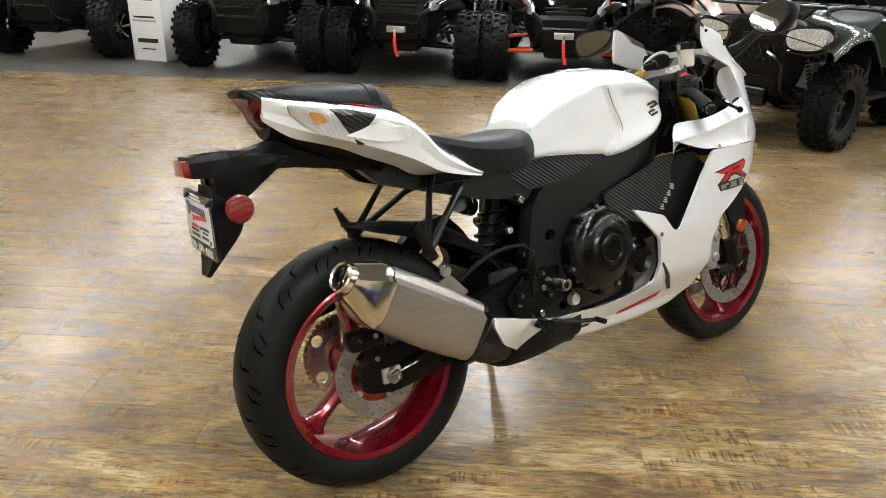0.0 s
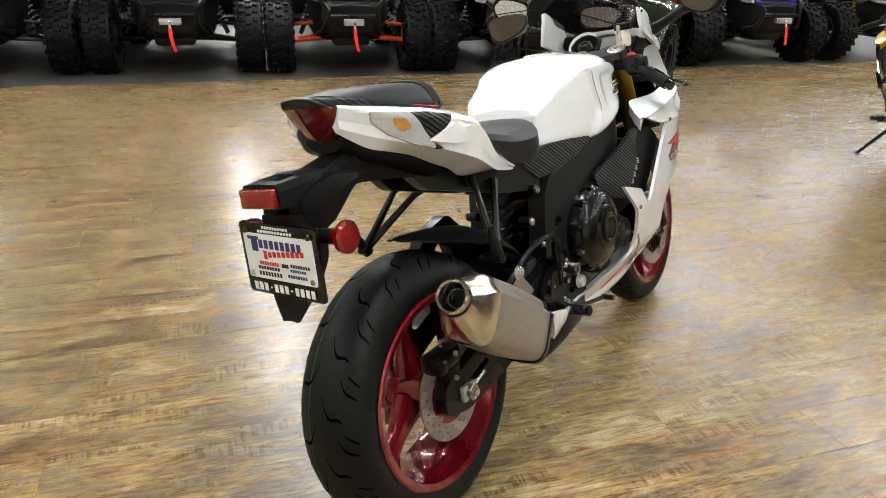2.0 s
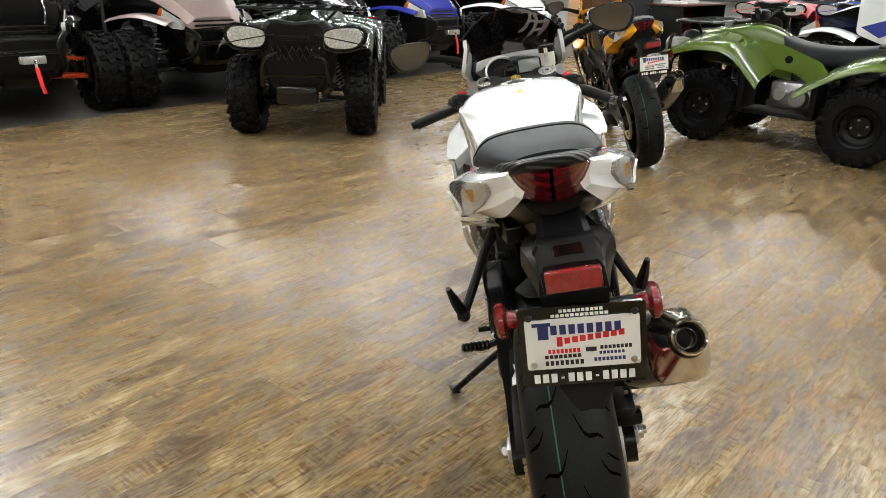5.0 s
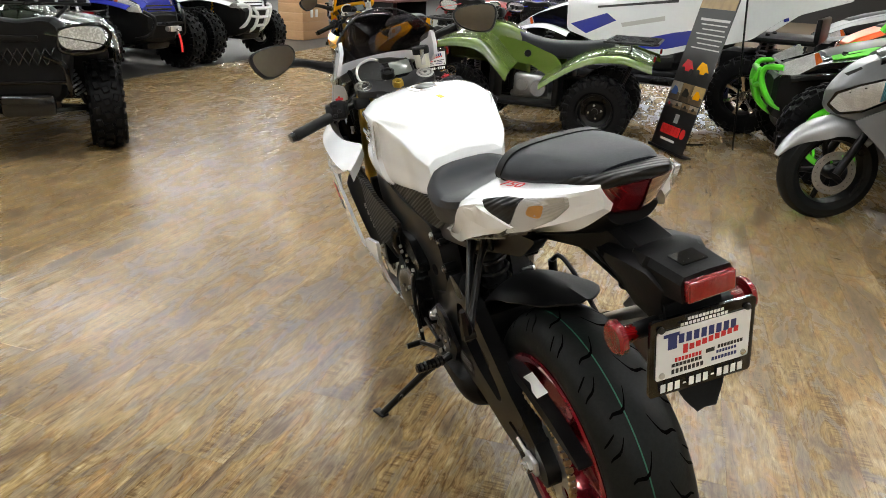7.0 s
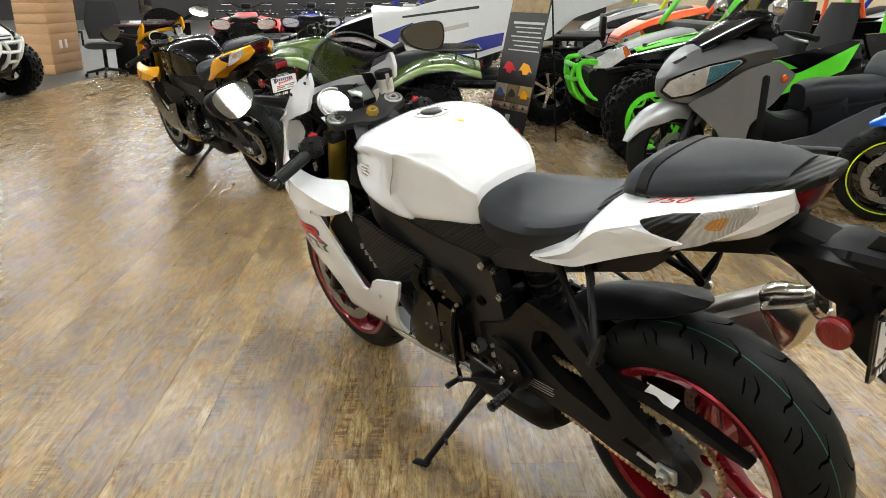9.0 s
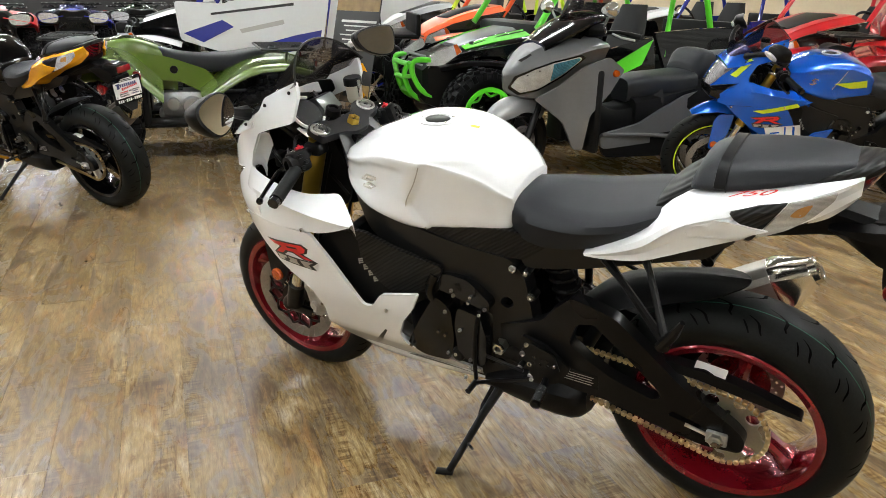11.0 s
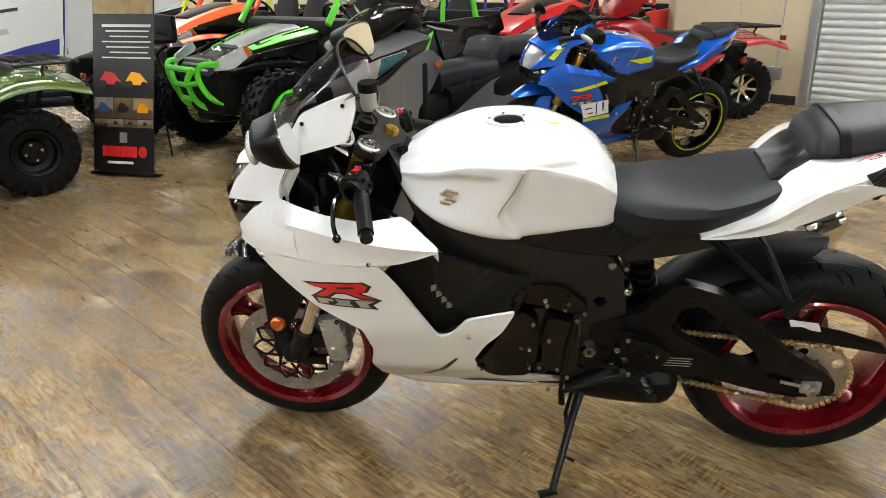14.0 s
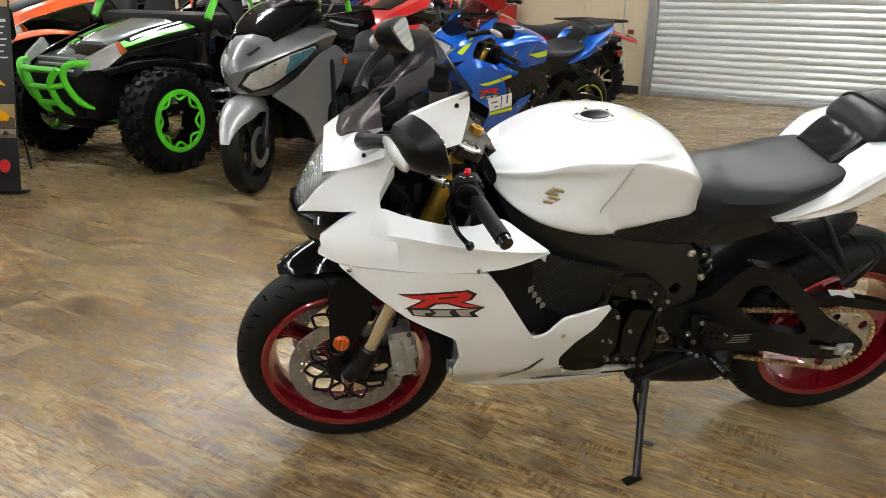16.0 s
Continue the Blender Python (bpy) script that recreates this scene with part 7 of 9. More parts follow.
def knobby_wheel(parent, x, y, z, R, half, rim_r, style="steel", rim=None, label=""):
    """An off-road wheel with separate tread blocks; side +1 shows its dished face to +y."""
    s = 1 if y > 0 else -1
    rim = rim or SATIN
    key = (R, half, rim_r, style, rim.name)
    if key not in WHEEL_PARTS:
        sh = half * 0.92
        prof = [(rim_r, -sh * 0.8), (rim_r + 0.02, -sh), (R - 0.07, -half * 1.02), (R - 0.03, -half * 0.9), (R - 0.018, -half * 0.5), (R - 0.015, 0), (R - 0.018, half * 0.5), (R - 0.03, half * 0.9), (R - 0.07, half * 1.02), (rim_r + 0.02, sh), (rim_r, sh * 0.8)]
        tyre = lathe(prof, 48)
        blocks = []
        count = 22
        for k in range(count):
            for row, (yy, ln, wd, tw) in enumerate(((0.0, 0.045, 0.42, 18), (0.55, 0.05, 0.36, -14), (-0.55, 0.05, 0.36, 14))):
                a = 2 * math.pi * (k + (0.5 if row == 0 else 0)) / count
                b = rbox((R - 0.010, half * yy, 0), (0.026, half * wd, ln), 0.005, 1)
                blocks.append(moved(moved(b, pose(0, 0, 0, tw, 0, 0)), pose(0, 0, 0, 0, -math.degrees(a), 0)))
            for sd in (-1, 1):
                a = 2 * math.pi * (k + 0.25) / count
                b = rbox((R - 0.045, sd * half * 0.98, 0), (0.06, 0.02, 0.04), 0.005, 1)
                blocks.append(moved(b, pose(0, 0, 0, 0, -math.degrees(a), 0)))
        dish = [(rim_r + 0.004, sh * 0.85), (rim_r + 0.004, sh * 0.95), (rim_r - 0.012, sh * 0.9), (rim_r - 0.022, sh * 0.3), (rim_r - 0.025, -sh * 0.8)]
        if style == "steel":
            dish = [(rim_r + 0.004, sh * 0.85), (rim_r + 0.004, sh * 0.95), (rim_r - 0.012, sh * 0.9), (rim_r - 0.02, sh * 0.35), (rim_r * 0.62, sh * 0.25), (rim_r * 0.5, sh * 0.42), (0.03, sh * 0.42), (0.028, sh * 0.6), (0.0001, sh * 0.6)]
        rimb = lathe(dish, 40)
        extra = []
        if style == "spoke":
            for k in range(7):
                a = 2 * math.pi * k / 7
                e, n = Vector((math.cos(a), 0, math.sin(a))), Vector((-math.sin(a), 0, math.cos(a)))
                extra.append(loft([[e * r + n * w * cx + Vector((0, yy + d * cy, 0)) for cx, cy in ((-1, -1), (1, -1), (0.75, 1), (-0.75, 1))] for r, w, d, yy in ((0.03, 0.02, 0.012, sh * 0.5), (rim_r * 0.6, 0.013, 0.012, sh * 0.55), (rim_r - 0.01, 0.022, 0.012, sh * 0.8))]))
            extra.append(lathe([(0.0001, sh * 0.72), (0.03, sh * 0.72), (0.04, sh * 0.6), (0.045, sh * 0.3)], 20))
        if style == "beadlock":
            extra.append(lathe([(rim_r - 0.03, sh * 0.95), (rim_r - 0.028, sh * 1.02), (rim_r + 0.004, sh * 1.02), (rim_r + 0.008, sh * 0.95)], 40))
            for k in range(8):
                a = 2 * math.pi * k / 8
                c = Vector((math.cos(a), 0, math.sin(a))) * (rim_r - 0.035)
                n = Vector((-math.sin(a), 0, math.cos(a)))
                extra.append(tube([c + n * 0.05 + Vector((0, sh * 0.9, 0)), c * 0.84 + Vector((0, sh * 0.85, 0)), c - n * 0.05 + Vector((0, sh * 0.9, 0))], 0.010, 6, 7))
        bolts = [lathe([(0.0001, sh * 0.45), (0.009, sh * 0.45), (0.01, sh * 0.3)], 8, (rim_r * 0.36 * math.cos(1.57 * k), 0.012, rim_r * 0.36 * math.sin(1.57 * k))) for k in range(4)]
        out = []
        for nm, bm, mt in (("tyre", tyre, KNOB), ("tread", join(*blocks), KNOB), ("rim", rimb, SATIN if style != "steel" else rim), ("spoke_ring", join(*extra) if extra else None, rim), ("lug_nut_ring", join(*bolts), STEEL)):
            if bm is None:
                continue
            me = bpy.data.meshes.new(nm)
            bmesh.ops.recalc_face_normals(bm, faces=bm.faces)
            bm.to_mesh(me)
            bm.free()
            me.materials.append(mt)
            for p in me.polygons:
                p.use_smooth = True
            me.set_sharp_from_angle(angle=radians(35))
            out.append((nm, me))
        WHEEL_PARTS[key] = out
    hub = None
    for nm, me in WHEEL_PARTS[key]:
        ob = new(nm if hub else "wheel", me)
        if hub is None:
            ob.parent = parent
            ob.matrix_basis = Matrix.Translation((x, y, z)) @ pose(0, 0, 0, 0, random.uniform(0, 40), 0 if s > 0 else 180)
            hub = tagged(ob, label)
        else:
            ob.parent = hub
            if nm == "tread":
                tagged(ob, "", "", "", "stuff")
    return hub


def spring(p0, p1, r, turns=9):
    """A coil spring between two points."""
    p0, p1 = Vector(p0), Vector(p1)
    d = (p1 - p0).normalized()
    a = d.orthogonal().normalized()
    b = d.cross(a)
    pts = [p0.lerp(p1, i / (turns * 8)) + (a * math.cos(i * math.pi / 4) + b * math.sin(i * math.pi / 4)) * r for i in range(turns * 8 + 1)]
    return tube(pts, 0.007, 6)


def sheet(rows, thick=0.006, nu=0, nv=0):
    """An open, smooth, thin moulded panel through rows of points."""
    bm = skin(rows, nu or len(rows) * 4, nv or len(rows[0]) * 4, False, False)
    bmesh.ops.recalc_face_normals(bm, faces=bm.faces)
    bmesh.ops.solidify(bm, geom=bm.faces[:], thickness=thick)
    return bm


def quad_bike(name, place, label, paint, rim_style="steel", rim=None, tall=1.0, front=True, lamp=CLEAR, group="", winch=False):
    """A four-wheeled all-terrain vehicle; its own x is forward."""
    q = root(name, place, label, "quad bike", group)
    R, FXX, RX = 0.295, 0.62, -0.62
    for x in (FXX, RX):
        for s in (-1, 1):
            knobby_wheel(q, x, s * 0.44, R, R, 0.105 if x > 0 else 0.12, 0.15, rim_style, rim, "knobby tyre on a wheel with four lug nuts")
    # moulded body
    hood = part("hood", skin([half_ring(x, [(0, zt), (w * 0.7, zt - 0.02), (w, zt - 0.09), (w * 0.9, zb), (0, zb)]) for x, w, zt, zb in ((0.98, 0.13, 0.80, 0.62), (0.85, 0.17, 0.88, 0.62), (0.62, 0.19, 0.93, 0.62), (0.38, 0.17, 0.96, 0.60), (0.18, 0.13, 0.90, 0.56), (0.05, 0.11, 0.80, 0.52))], 26, 30), paint, q, "moulded plastic hood")
    for s in (-1, 1):
        rows = []
        for i in range(9):
            f = i / 8
            x = 1.02 - 0.86 * f
            lift = 0.70 + 0.14 * math.sin(f * math.pi * 0.85 + 0.25) - 0.16 * max(0, f - 0.7) / 0.3
            rows.append([(x, s * 0.14, lift + 0.05), (x, s * 0.30, lift + 0.02), (x, s * 0.45, lift - 0.01), (x, s * 0.53, lift - 0.045), (x + 0.005, s * 0.55, lift - 0.09)])
        part("front_fender", sheet(rows), paint, q, "flared front fender")
        rows = []
        for i in range(9):
            f = i / 8
            x = -0.12 - 0.92 * f
            lift = 0.52 + 0.27 * math.sin(min(1, f * 1.6) * math.pi / 2) - 0.06 * max(0, f - 0.75) / 0.25
            rows.append([(x, s * 0.12, lift + 0.03), (x, s * 0.28, lift + 0.015), (x, s * 0.44, lift - 0.01), (x, s * 0.53, lift - 0.04), (x - 0.005, s * 0.555, lift - 0.08)])
        part("rear_fender", sheet(rows), paint, q, "flared rear fender")
        part("side_cover", panel(rounded([(0.34, 0.84), (0.10, 0.80), (-0.18, 0.70), (-0.30, 0.56), (-0.12, 0.52), (0.02, 0.60), (0.18, 0.62), (0.30, 0.55), (0.36, 0.66)], 0.03), 0.02, 0.175, 0.06, [], 0.004) if s > 0 else mirrored(panel(rounded([(0.34, 0.84), (0.10, 0.80), (-0.18, 0.70), (-0.30, 0.56), (-0.12, 0.52), (0.02, 0.60), (0.18, 0.62), (0.30, 0.55), (0.36, 0.66)], 0.03), 0.02, 0.175, 0.06, [], 0.004)), paint, q)
        part("vent_plug", lathe([(0.0001, 0.182 * s), (0.03, 0.182 * s), (0.034, 0.17 * s)], 20, (0.07, 0, 0.70)), MATTE, q, "round black plug")
        part("footwell", join(rbox((0.03, 0.33 * s, 0.30), (0.62, 0.30, 0.035), 0.012), rbox((0.30, 0.35 * s, 0.46), (0.05, 0.30, 0.32), 0.015), rbox((-0.26, 0.35 * s, 0.43), (0.05, 0.28, 0.26), 0.015)), MATTE, q, "black plastic footwell")
        part("lower_arm", join(rod((0.72, 0.12 * s, 0.27), (FXX, 0.38 * s, 0.27), 0.016, 8), rod((0.50, 0.12 * s, 0.27), (FXX, 0.38 * s, 0.27), 0.016, 8), rod((0.68, 0.13 * s, 0.40), (FXX, 0.37 * s, 0.36), 0.013, 8)), SATIN, q)
        sh = part("front_shock", rod((0.68, 0.32 * s, 0.31), (0.64, 0.20 * s, 0.62), 0.016, 8), SATIN, q)
        part("coil", spring((0.675, 0.305 * s, 0.36), (0.645, 0.215 * s, 0.58), 0.03), GALV, sh, "bright coil spring")
        hl = part("headlight", skin([[(x, s * y, z) for y, z in ((0.19 * k + 0.05, 0.80), (0.40 * k + 0.03, 0.83), (0.47, 0.78), (0.42, 0.70), (0.24, 0.70))] for x, k in ((0.90, 1.0), (0.985, 0.98), (1.015, 0.9))], 8, 24), lamp, q, "clear faceted headlight")
        part("headlight_rim", tube([(0.99, s * 0.215, 0.80), (0.975, s * 0.42, 0.84), (0.96, s * 0.50, 0.78), (0.975, s * 0.43, 0.68), (1.0, s * 0.22, 0.68), (0.99, s * 0.215, 0.80)], 0.014, 8, 30), GLOSSK, hl)
    part("fascia", skin([[(x, y, z) for y, z in ((-w, zt), (0, zt + 0.02), (w, zt), (w * 0.9, zb), (0, zb - 0.02), (-w * 0.9, zb))] for x, w, zt, zb in ((0.80, 0.26, 0.82, 0.42), (0.93, 0.24, 0.84, 0.40), (1.0, 0.20, 0.82, 0.42))], 10, 24), MATTE, q, "black front fascia with a mesh grille")
    grille = []
    for k in range(7):
        grille.append(rod((1.012, -0.17 + 0.05 * k, 0.60), (1.012, -0.12 + 0.05 * k, 0.70), 0.005, 6))
        grille.append(rod((1.012, -0.12 + 0.05 * k, 0.60), (1.012, -0.17 + 0.05 * k, 0.70), 0.005, 6))
    part("grille", join(*grille), GLOSSK, q, "black honeycomb grille")
    part("nose_badge", rbox((1.012, 0, 0.755), (0.012, 0.20, 0.035), 0.004), SATIN, q)
    bump = tube([(0.90, 0.25, 0.40), (1.04, 0.24, 0.44), (1.06, 0.22, 0.60), (1.05, 0.12, 0.66)], 0.016, 8, 16)
    part("front_bumper", join(bump, mirrored(tube([(0.90, 0.25, 0.40), (1.04, 0.24, 0.44), (1.06, 0.22, 0.60), (1.05, 0.12, 0.66)], 0.016, 8, 16)), rbox((1.0, 0, 0.36), (0.10, 0.30, 0.14), 0.03), rod((1.05, -0.24, 0.50), (1.05, 0.24, 0.50), 0.014, 8)), GLOSSK, q, "black tubular bumper and skid plate")
    part("seat", skin([half_ring(x, [(0, zt), (w * 0.8, zt - 0.01), (w, zt - 0.05), (w * 0.9, zt - 0.14), (0, zt - 0.14)]) for x, w, zt in ((0.20, 0.10, 0.90), (0.08, 0.14, 0.85), (-0.12, 0.17, 0.82), (-0.40, 0.19, 0.83), (-0.60, 0.19, 0.86), (-0.68, 0.16, 0.84))], 24, 30), VINYL, q, "black vinyl seat")
    for name2, xs, z in (("rear_rack", (-0.62, -1.05), 0.865), ("front_rack", (0.66, 1.00), 0.955)):
        x0, x1 = xs
        loop = tube([(x0, 0.40, z), (x1 - 0.04 * (1 if x1 > 0 else -1), 0.40, z), (x1, 0.34, z), (x1, -0.34, z), (x1 - 0.04 * (1 if x1 > 0 else -1), -0.40, z), (x0, -0.40, z), (x0, 0.40, z)], 0.011, 8)
        rk = part(name2, loop, SATIN, q, "black tubular steel rack")
        for k in range(7):
            part("rack_bar", rod((x0, -0.33 + 0.11 * k, z + 0.004), (x1, -0.33 + 0.11 * k, z + 0.004), 0.008, 6), SATIN, rk)
        for sy in (-0.3, 0.3):
            part("rack_stay", rod(((x0 + x1) / 2, sy, z), ((x0 + x1) / 2, sy * 0.6, z - 0.12), 0.012, 6), SATIN, rk)
    bar = part("handlebar", tube([(0.30, 0.38, 1.06), (0.36, 0.24, 1.06), (0.40, 0.10, 1.00), (0.40, -0.10, 1.00), (0.36, -0.24, 1.06), (0.30, -0.38, 1.06)], 0.012, 8, 24), SATIN, q)
    for s in (-1, 1):
        part("grip", rod((0.325, 0.30 * s, 1.06), (0.295, 0.40 * s, 1.06), 0.019, 10), RUBBER, bar)
        part("lever", tube([(0.37, 0.24 * s, 1.05), (0.38, 0.32 * s, 1.045), (0.35, 0.40 * s, 1.05)], 0.006, 6), ALLOY, bar)
        part("switch", rbox((0.355, 0.255 * s, 1.065), (0.04, 0.05, 0.045), 0.01), MATTE, bar)
    part("bar_pod", rbox((0.42, 0, 1.02), (0.12, 0.16, 0.09), 0.03), MATTE, q, "black instrument pod")
    eng = part("engine", join(rbox((0.02, 0, 0.42), (0.34, 0.30, 0.20), 0.03), lathe([(0.0001, 0.20), (0.07, 0.20), (0.08, 0.18), (0.085, 0.10)], 28, (-0.05, 0, 0.40)), lathe([(0.0001, 0.19), (0.05, 0.19), (0.06, 0.10)], 24, (0.10, 0, 0.42)), rbox((0.02, 0.0, 0.33), (0.40, 0.24, 0.06), 0.02)), ALLOY, q, "cast alloy engine")
    for k in range(7):
        part("cooling_fin", rbox((0.10, 0, 0.53 + 0.022 * k), (0.17, 0.20, 0.007), 0.002, 1), SATIN, eng)
    part("chassis", join(*[tube([(0.95, 0.14 * s, 0.42), (0.55, 0.15 * s, 0.27), (-0.4, 0.15 * s, 0.27), (-0.75, 0.14 * s, 0.42), (-0.85, 0.12 * s, 0.72)], 0.016, 8) for s in (-1, 1)], rbox((-0.62, 0, 0.295), (0.14, 0.62, 0.07), 0.02), rbox((-0.45, 0, 0.40), (0.40, 0.24, 0.20), 0.03)), SATIN, q, "black steel chassis and axle")
    for s in (-1, 1):
        part("tail_lamp", rbox((-1.045, 0.42 * s, 0.76), (0.02, 0.09, 0.05), 0.01), REDLENS, q, "red tail lamp")
    return q


def utility_vehicle(name, place, label, look_of, group=""):
    """A side-by-side buggy; its own x is forward. look_of names its colours and fittings."""
    v = root(name, place, label, "off-road buggy", group)
    g = look_of.get
    R, half = g("R", 0.345), g("half", 0.115)
    FXX, RX, T = g("front_x", 0.95), g("rear_x", -1.15), g("track", 0.62)
    for x in (FXX, RX):
        for s in (-1, 1):
            knobby_wheel(v, x, s * T, R, R, half, g("rim_r", 0.18), g("style", "steel"), g("rim", SATIN), "large knobby off-road tyre")
    arms, paint, cage = g("arms", SATIN), g("paint", GLOSSK), g("cage", SATIN)
    for s in (-1, 1):
        for x in (FXX, RX):
            part("suspension_arm", join(rod((x + 0.16, 0.18 * s, 0.34), (x, (T - 0.08) * s, 0.30), 0.020, 8), rod((x - 0.16, 0.18 * s, 0.34), (x, (T - 0.08) * s, 0.30), 0.020, 8)), arms, v, "tubular suspension arm")
            part("upper_arm", join(rod((x + 0.12, 0.20 * s, 0.50), (x, (T - 0.08) * s, 0.44), 0.016, 8), rod((x - 0.12, 0.20 * s, 0.50), (x, (T - 0.08) * s, 0.44), 0.016, 8)), arms, v)
            sh = part("shock", rod((x, (T - 0.20) * s, 0.36), (x - 0.05, 0.24 * s, 0.86), 0.022, 10), SATIN, v)
            part("coil", spring((x, (T - 0.22) * s, 0.42), (x - 0.04, 0.28 * s, 0.78), 0.045), g("spring", GALV), sh, "coil spring")
            part("knuckle", rbox((x, (T - 0.09) * s, 0.36), (0.09, 0.07, 0.22), 0.02), SATIN, v)
    part("chassis", join(rbox((-0.1, 0, 0.34), (2.0, 0.62, 0.10), 0.03), rbox((FXX, 0, 0.42), (0.6, 0.36, 0.28), 0.04), rbox((RX, 0, 0.50), (0.7, 0.5, 0.40), 0.06), rbox((-0.2, 0, 0.42), (1.2, 1.05, 0.08), 0.02)), SATIN, v, "black steel chassis")
    hl = g("hood_low", 0.0)
    part("hood", skin([half_ring(x, [(0, zt + 0.006), (w * 0.66, zt), (w * 0.74, zt - 0.012), (w, zt - 0.050), (w * 1.02, zt - 0.066), (w * 0.92, zb), (0, zb)]) for x, w, zt, zb in ((0.40, 0.50, 1.10 + hl, 0.92), (0.70, 0.44, 1.04 + hl, 0.84), (0.98, 0.37, 0.95 + hl, 0.76), (1.20, 0.30, 0.85 + hl, 0.67), (1.29, 0.24, 0.78 + hl, 0.62))], 26, 42), g("hood", paint), v, g("hood_label", "moulded plastic hood"), 24)
    part("hood_scoop", loft([[(x, -w, z), (x, -w * 0.7, z + 0.022), (x, w * 0.7, z + 0.022), (x, w, z)] for x, w, z in ((0.50, 0.26, 1.082 + hl), (0.80, 0.20, 1.012 + hl), (1.00, 0.15, 0.948 + hl))]), g("scoop", MATTE), v, "raised hood panel")
    part("nose", loft([[(x, y, z) for y, z in ((-w, zt), (0, zt + 0.015), (w, zt), (w * 1.04, (zt + zb) / 2), (w * 0.8, zb), (0, zb - 0.02), (-w * 0.8, zb), (-w * 1.04, (zt + zb) / 2))] for x, w, zt, zb in ((0.95, 0.38, 0.78, 0.36), (1.18, 0.34, 0.74, 0.34), (1.29, 0.27, 0.68, 0.38), (1.32, 0.22, 0.64, 0.42))]), g("nose", MATTE), v, "angular front fascia", 25)
    for k in range(4):
        part("grille_slat", moved(rbox((0, 0, 0), (0.014, 0.40 - 0.03 * k, 0.020), 0.004, 1), Matrix.Translation((1.285 + 0.006 * k, 0, 0.75 - 0.038 * k)) @ pose(0, 0, 0, 0, 20, 0)), g("grille", SATIN), v)
    for s in (-1, 1):
        ff = g("fender", g("hood", paint))
        turn = (lambda b: b) if s > 0 else mirrored
        side_y = lambda x, z: 0.30 + 0.34 * min(1.0, max(0.0, (1.32 - x) / 0.80)) - 0.10 * max(0, z - 0.85)
        part("side_panel", turn(panel(rounded([(1.30, 0.66), (1.27, 0.78 + hl * 0.5), (1.02, 0.90 + hl * 0.8), (0.72, 0.99 + hl), (0.46, 1.05 + hl), (0.40, 0.98 + hl), (0.44, 0.52), (0.54, 0.56), (0.64, 0.70), (0.78, 0.77), (1.05, 0.76), (1.18, 0.70)], 0.012), 0.02, side_y, 0.09, (), 0.006)), g("side", GLOSSK), v, "angular black side panel")
        rows = []
        for i in range(7):
            f = i / 6
            x = 1.24 - 0.66 * f
            z = 0.735 + 0.055 * math.sin(f * math.pi) + hl * 0.5
            rows.append([(x, s * (side_y(x, z) - 0.03), z + 0.02), (x, s * (side_y(x, z) + 0.05), z + 0.012), (x, s * (side_y(x, z) + 0.10), z - 0.02)])
        part("front_fender", sheet(rows), ff, v, "narrow moulded front fender")
        lampb = turn(panel(rounded(g("lamp_shape", [(1.315, 0.685), (1.29, 0.765), (1.10, 0.86), (1.06, 0.80), (1.20, 0.69)]), 0.008), 0.03, lambda x, z: side_y(x, z) + 0.012, 0.05, (), 0.004))
        hlamp = part("headlight", lampb, g("lamp", CLEAR), v, "clear wedge headlight with an amber corner")
        part("amber_corner", turn(panel([(1.125, 0.848), (1.10, 0.858), (1.065, 0.80), (1.10, 0.772)], 0.004, lambda x, z: side_y(x, z) + 0.0145, 0.05)), ORANGE, hlamp)
        door = panel(rounded(g("door_shape", [(0.45, 0.88), (0.10, 0.78), (-0.55, 0.92), (-0.62, 0.50), (-0.30, 0.40), (0.42, 0.42)]), 0.04), 0.03, lambda x, z: 0.68 + 0.03 * math.sin((z - 0.4) * 5), 0.08, (), 0.006)
        dr = part("door", door if s > 0 else mirrored(door), g("door", paint), v, g("door_label", "moulded side door"))
        for k, (shape, mt) in enumerate(g("graphics", ())):
            gr = panel(shape, 0.002, lambda x, z: 0.684 + 0.03 * math.sin((z - 0.4) * 5), 0.06)
            part("door_graphic", gr if s > 0 else mirrored(gr), mt, dr)
        part("rocker", rbox((-0.10, 0.62 * s, 0.38), (1.25, 0.12, 0.07), 0.025), SATIN, v)
        rear = panel(rounded(g("rear_shape", [(-0.62, 0.95), (-1.05, 0.98), (-1.55, 1.00), (-1.62, 0.86), (-1.20, 0.76), (-0.78, 0.62)]), 0.04), 0.04, 0.62, 0.10, (), 0.006)
        part("rear_panel", rear if s > 0 else mirrored(rear), g("rear", g("door", paint)), v, "moulded rear side panel")
        part("cage_hoop", tube([(0.50, 0.60 * s, 0.98), (0.05, 0.58 * s, 1.62), (-0.15, 0.57 * s, 1.70), (-0.85, 0.57 * s, 1.72), (-1.02, 0.58 * s, 1.60), (-1.25, 0.58 * s, 0.95)], 0.026, 10, 30), cage, v, g("cage_label", "steel roll cage tube"))
        part("cage_brace", rod((-0.85, 0.57 * s, 1.70), (-0.75, 0.60 * s, 0.75), 0.022, 8), cage, v)
        st = part("seat", skin([[(x, 0.30 * s + y, z) for y, z in ((-0.22, 0.0 + zt), (0, zt - 0.02), (0.22, zt), (0.2, zt - 0.12), (-0.2, zt - 0.12))] for x, zt in ((0.05, 0.62), (-0.30, 0.58), (-0.45, 0.60))], 10, 20), CLOTH, v, "black bucket seat")
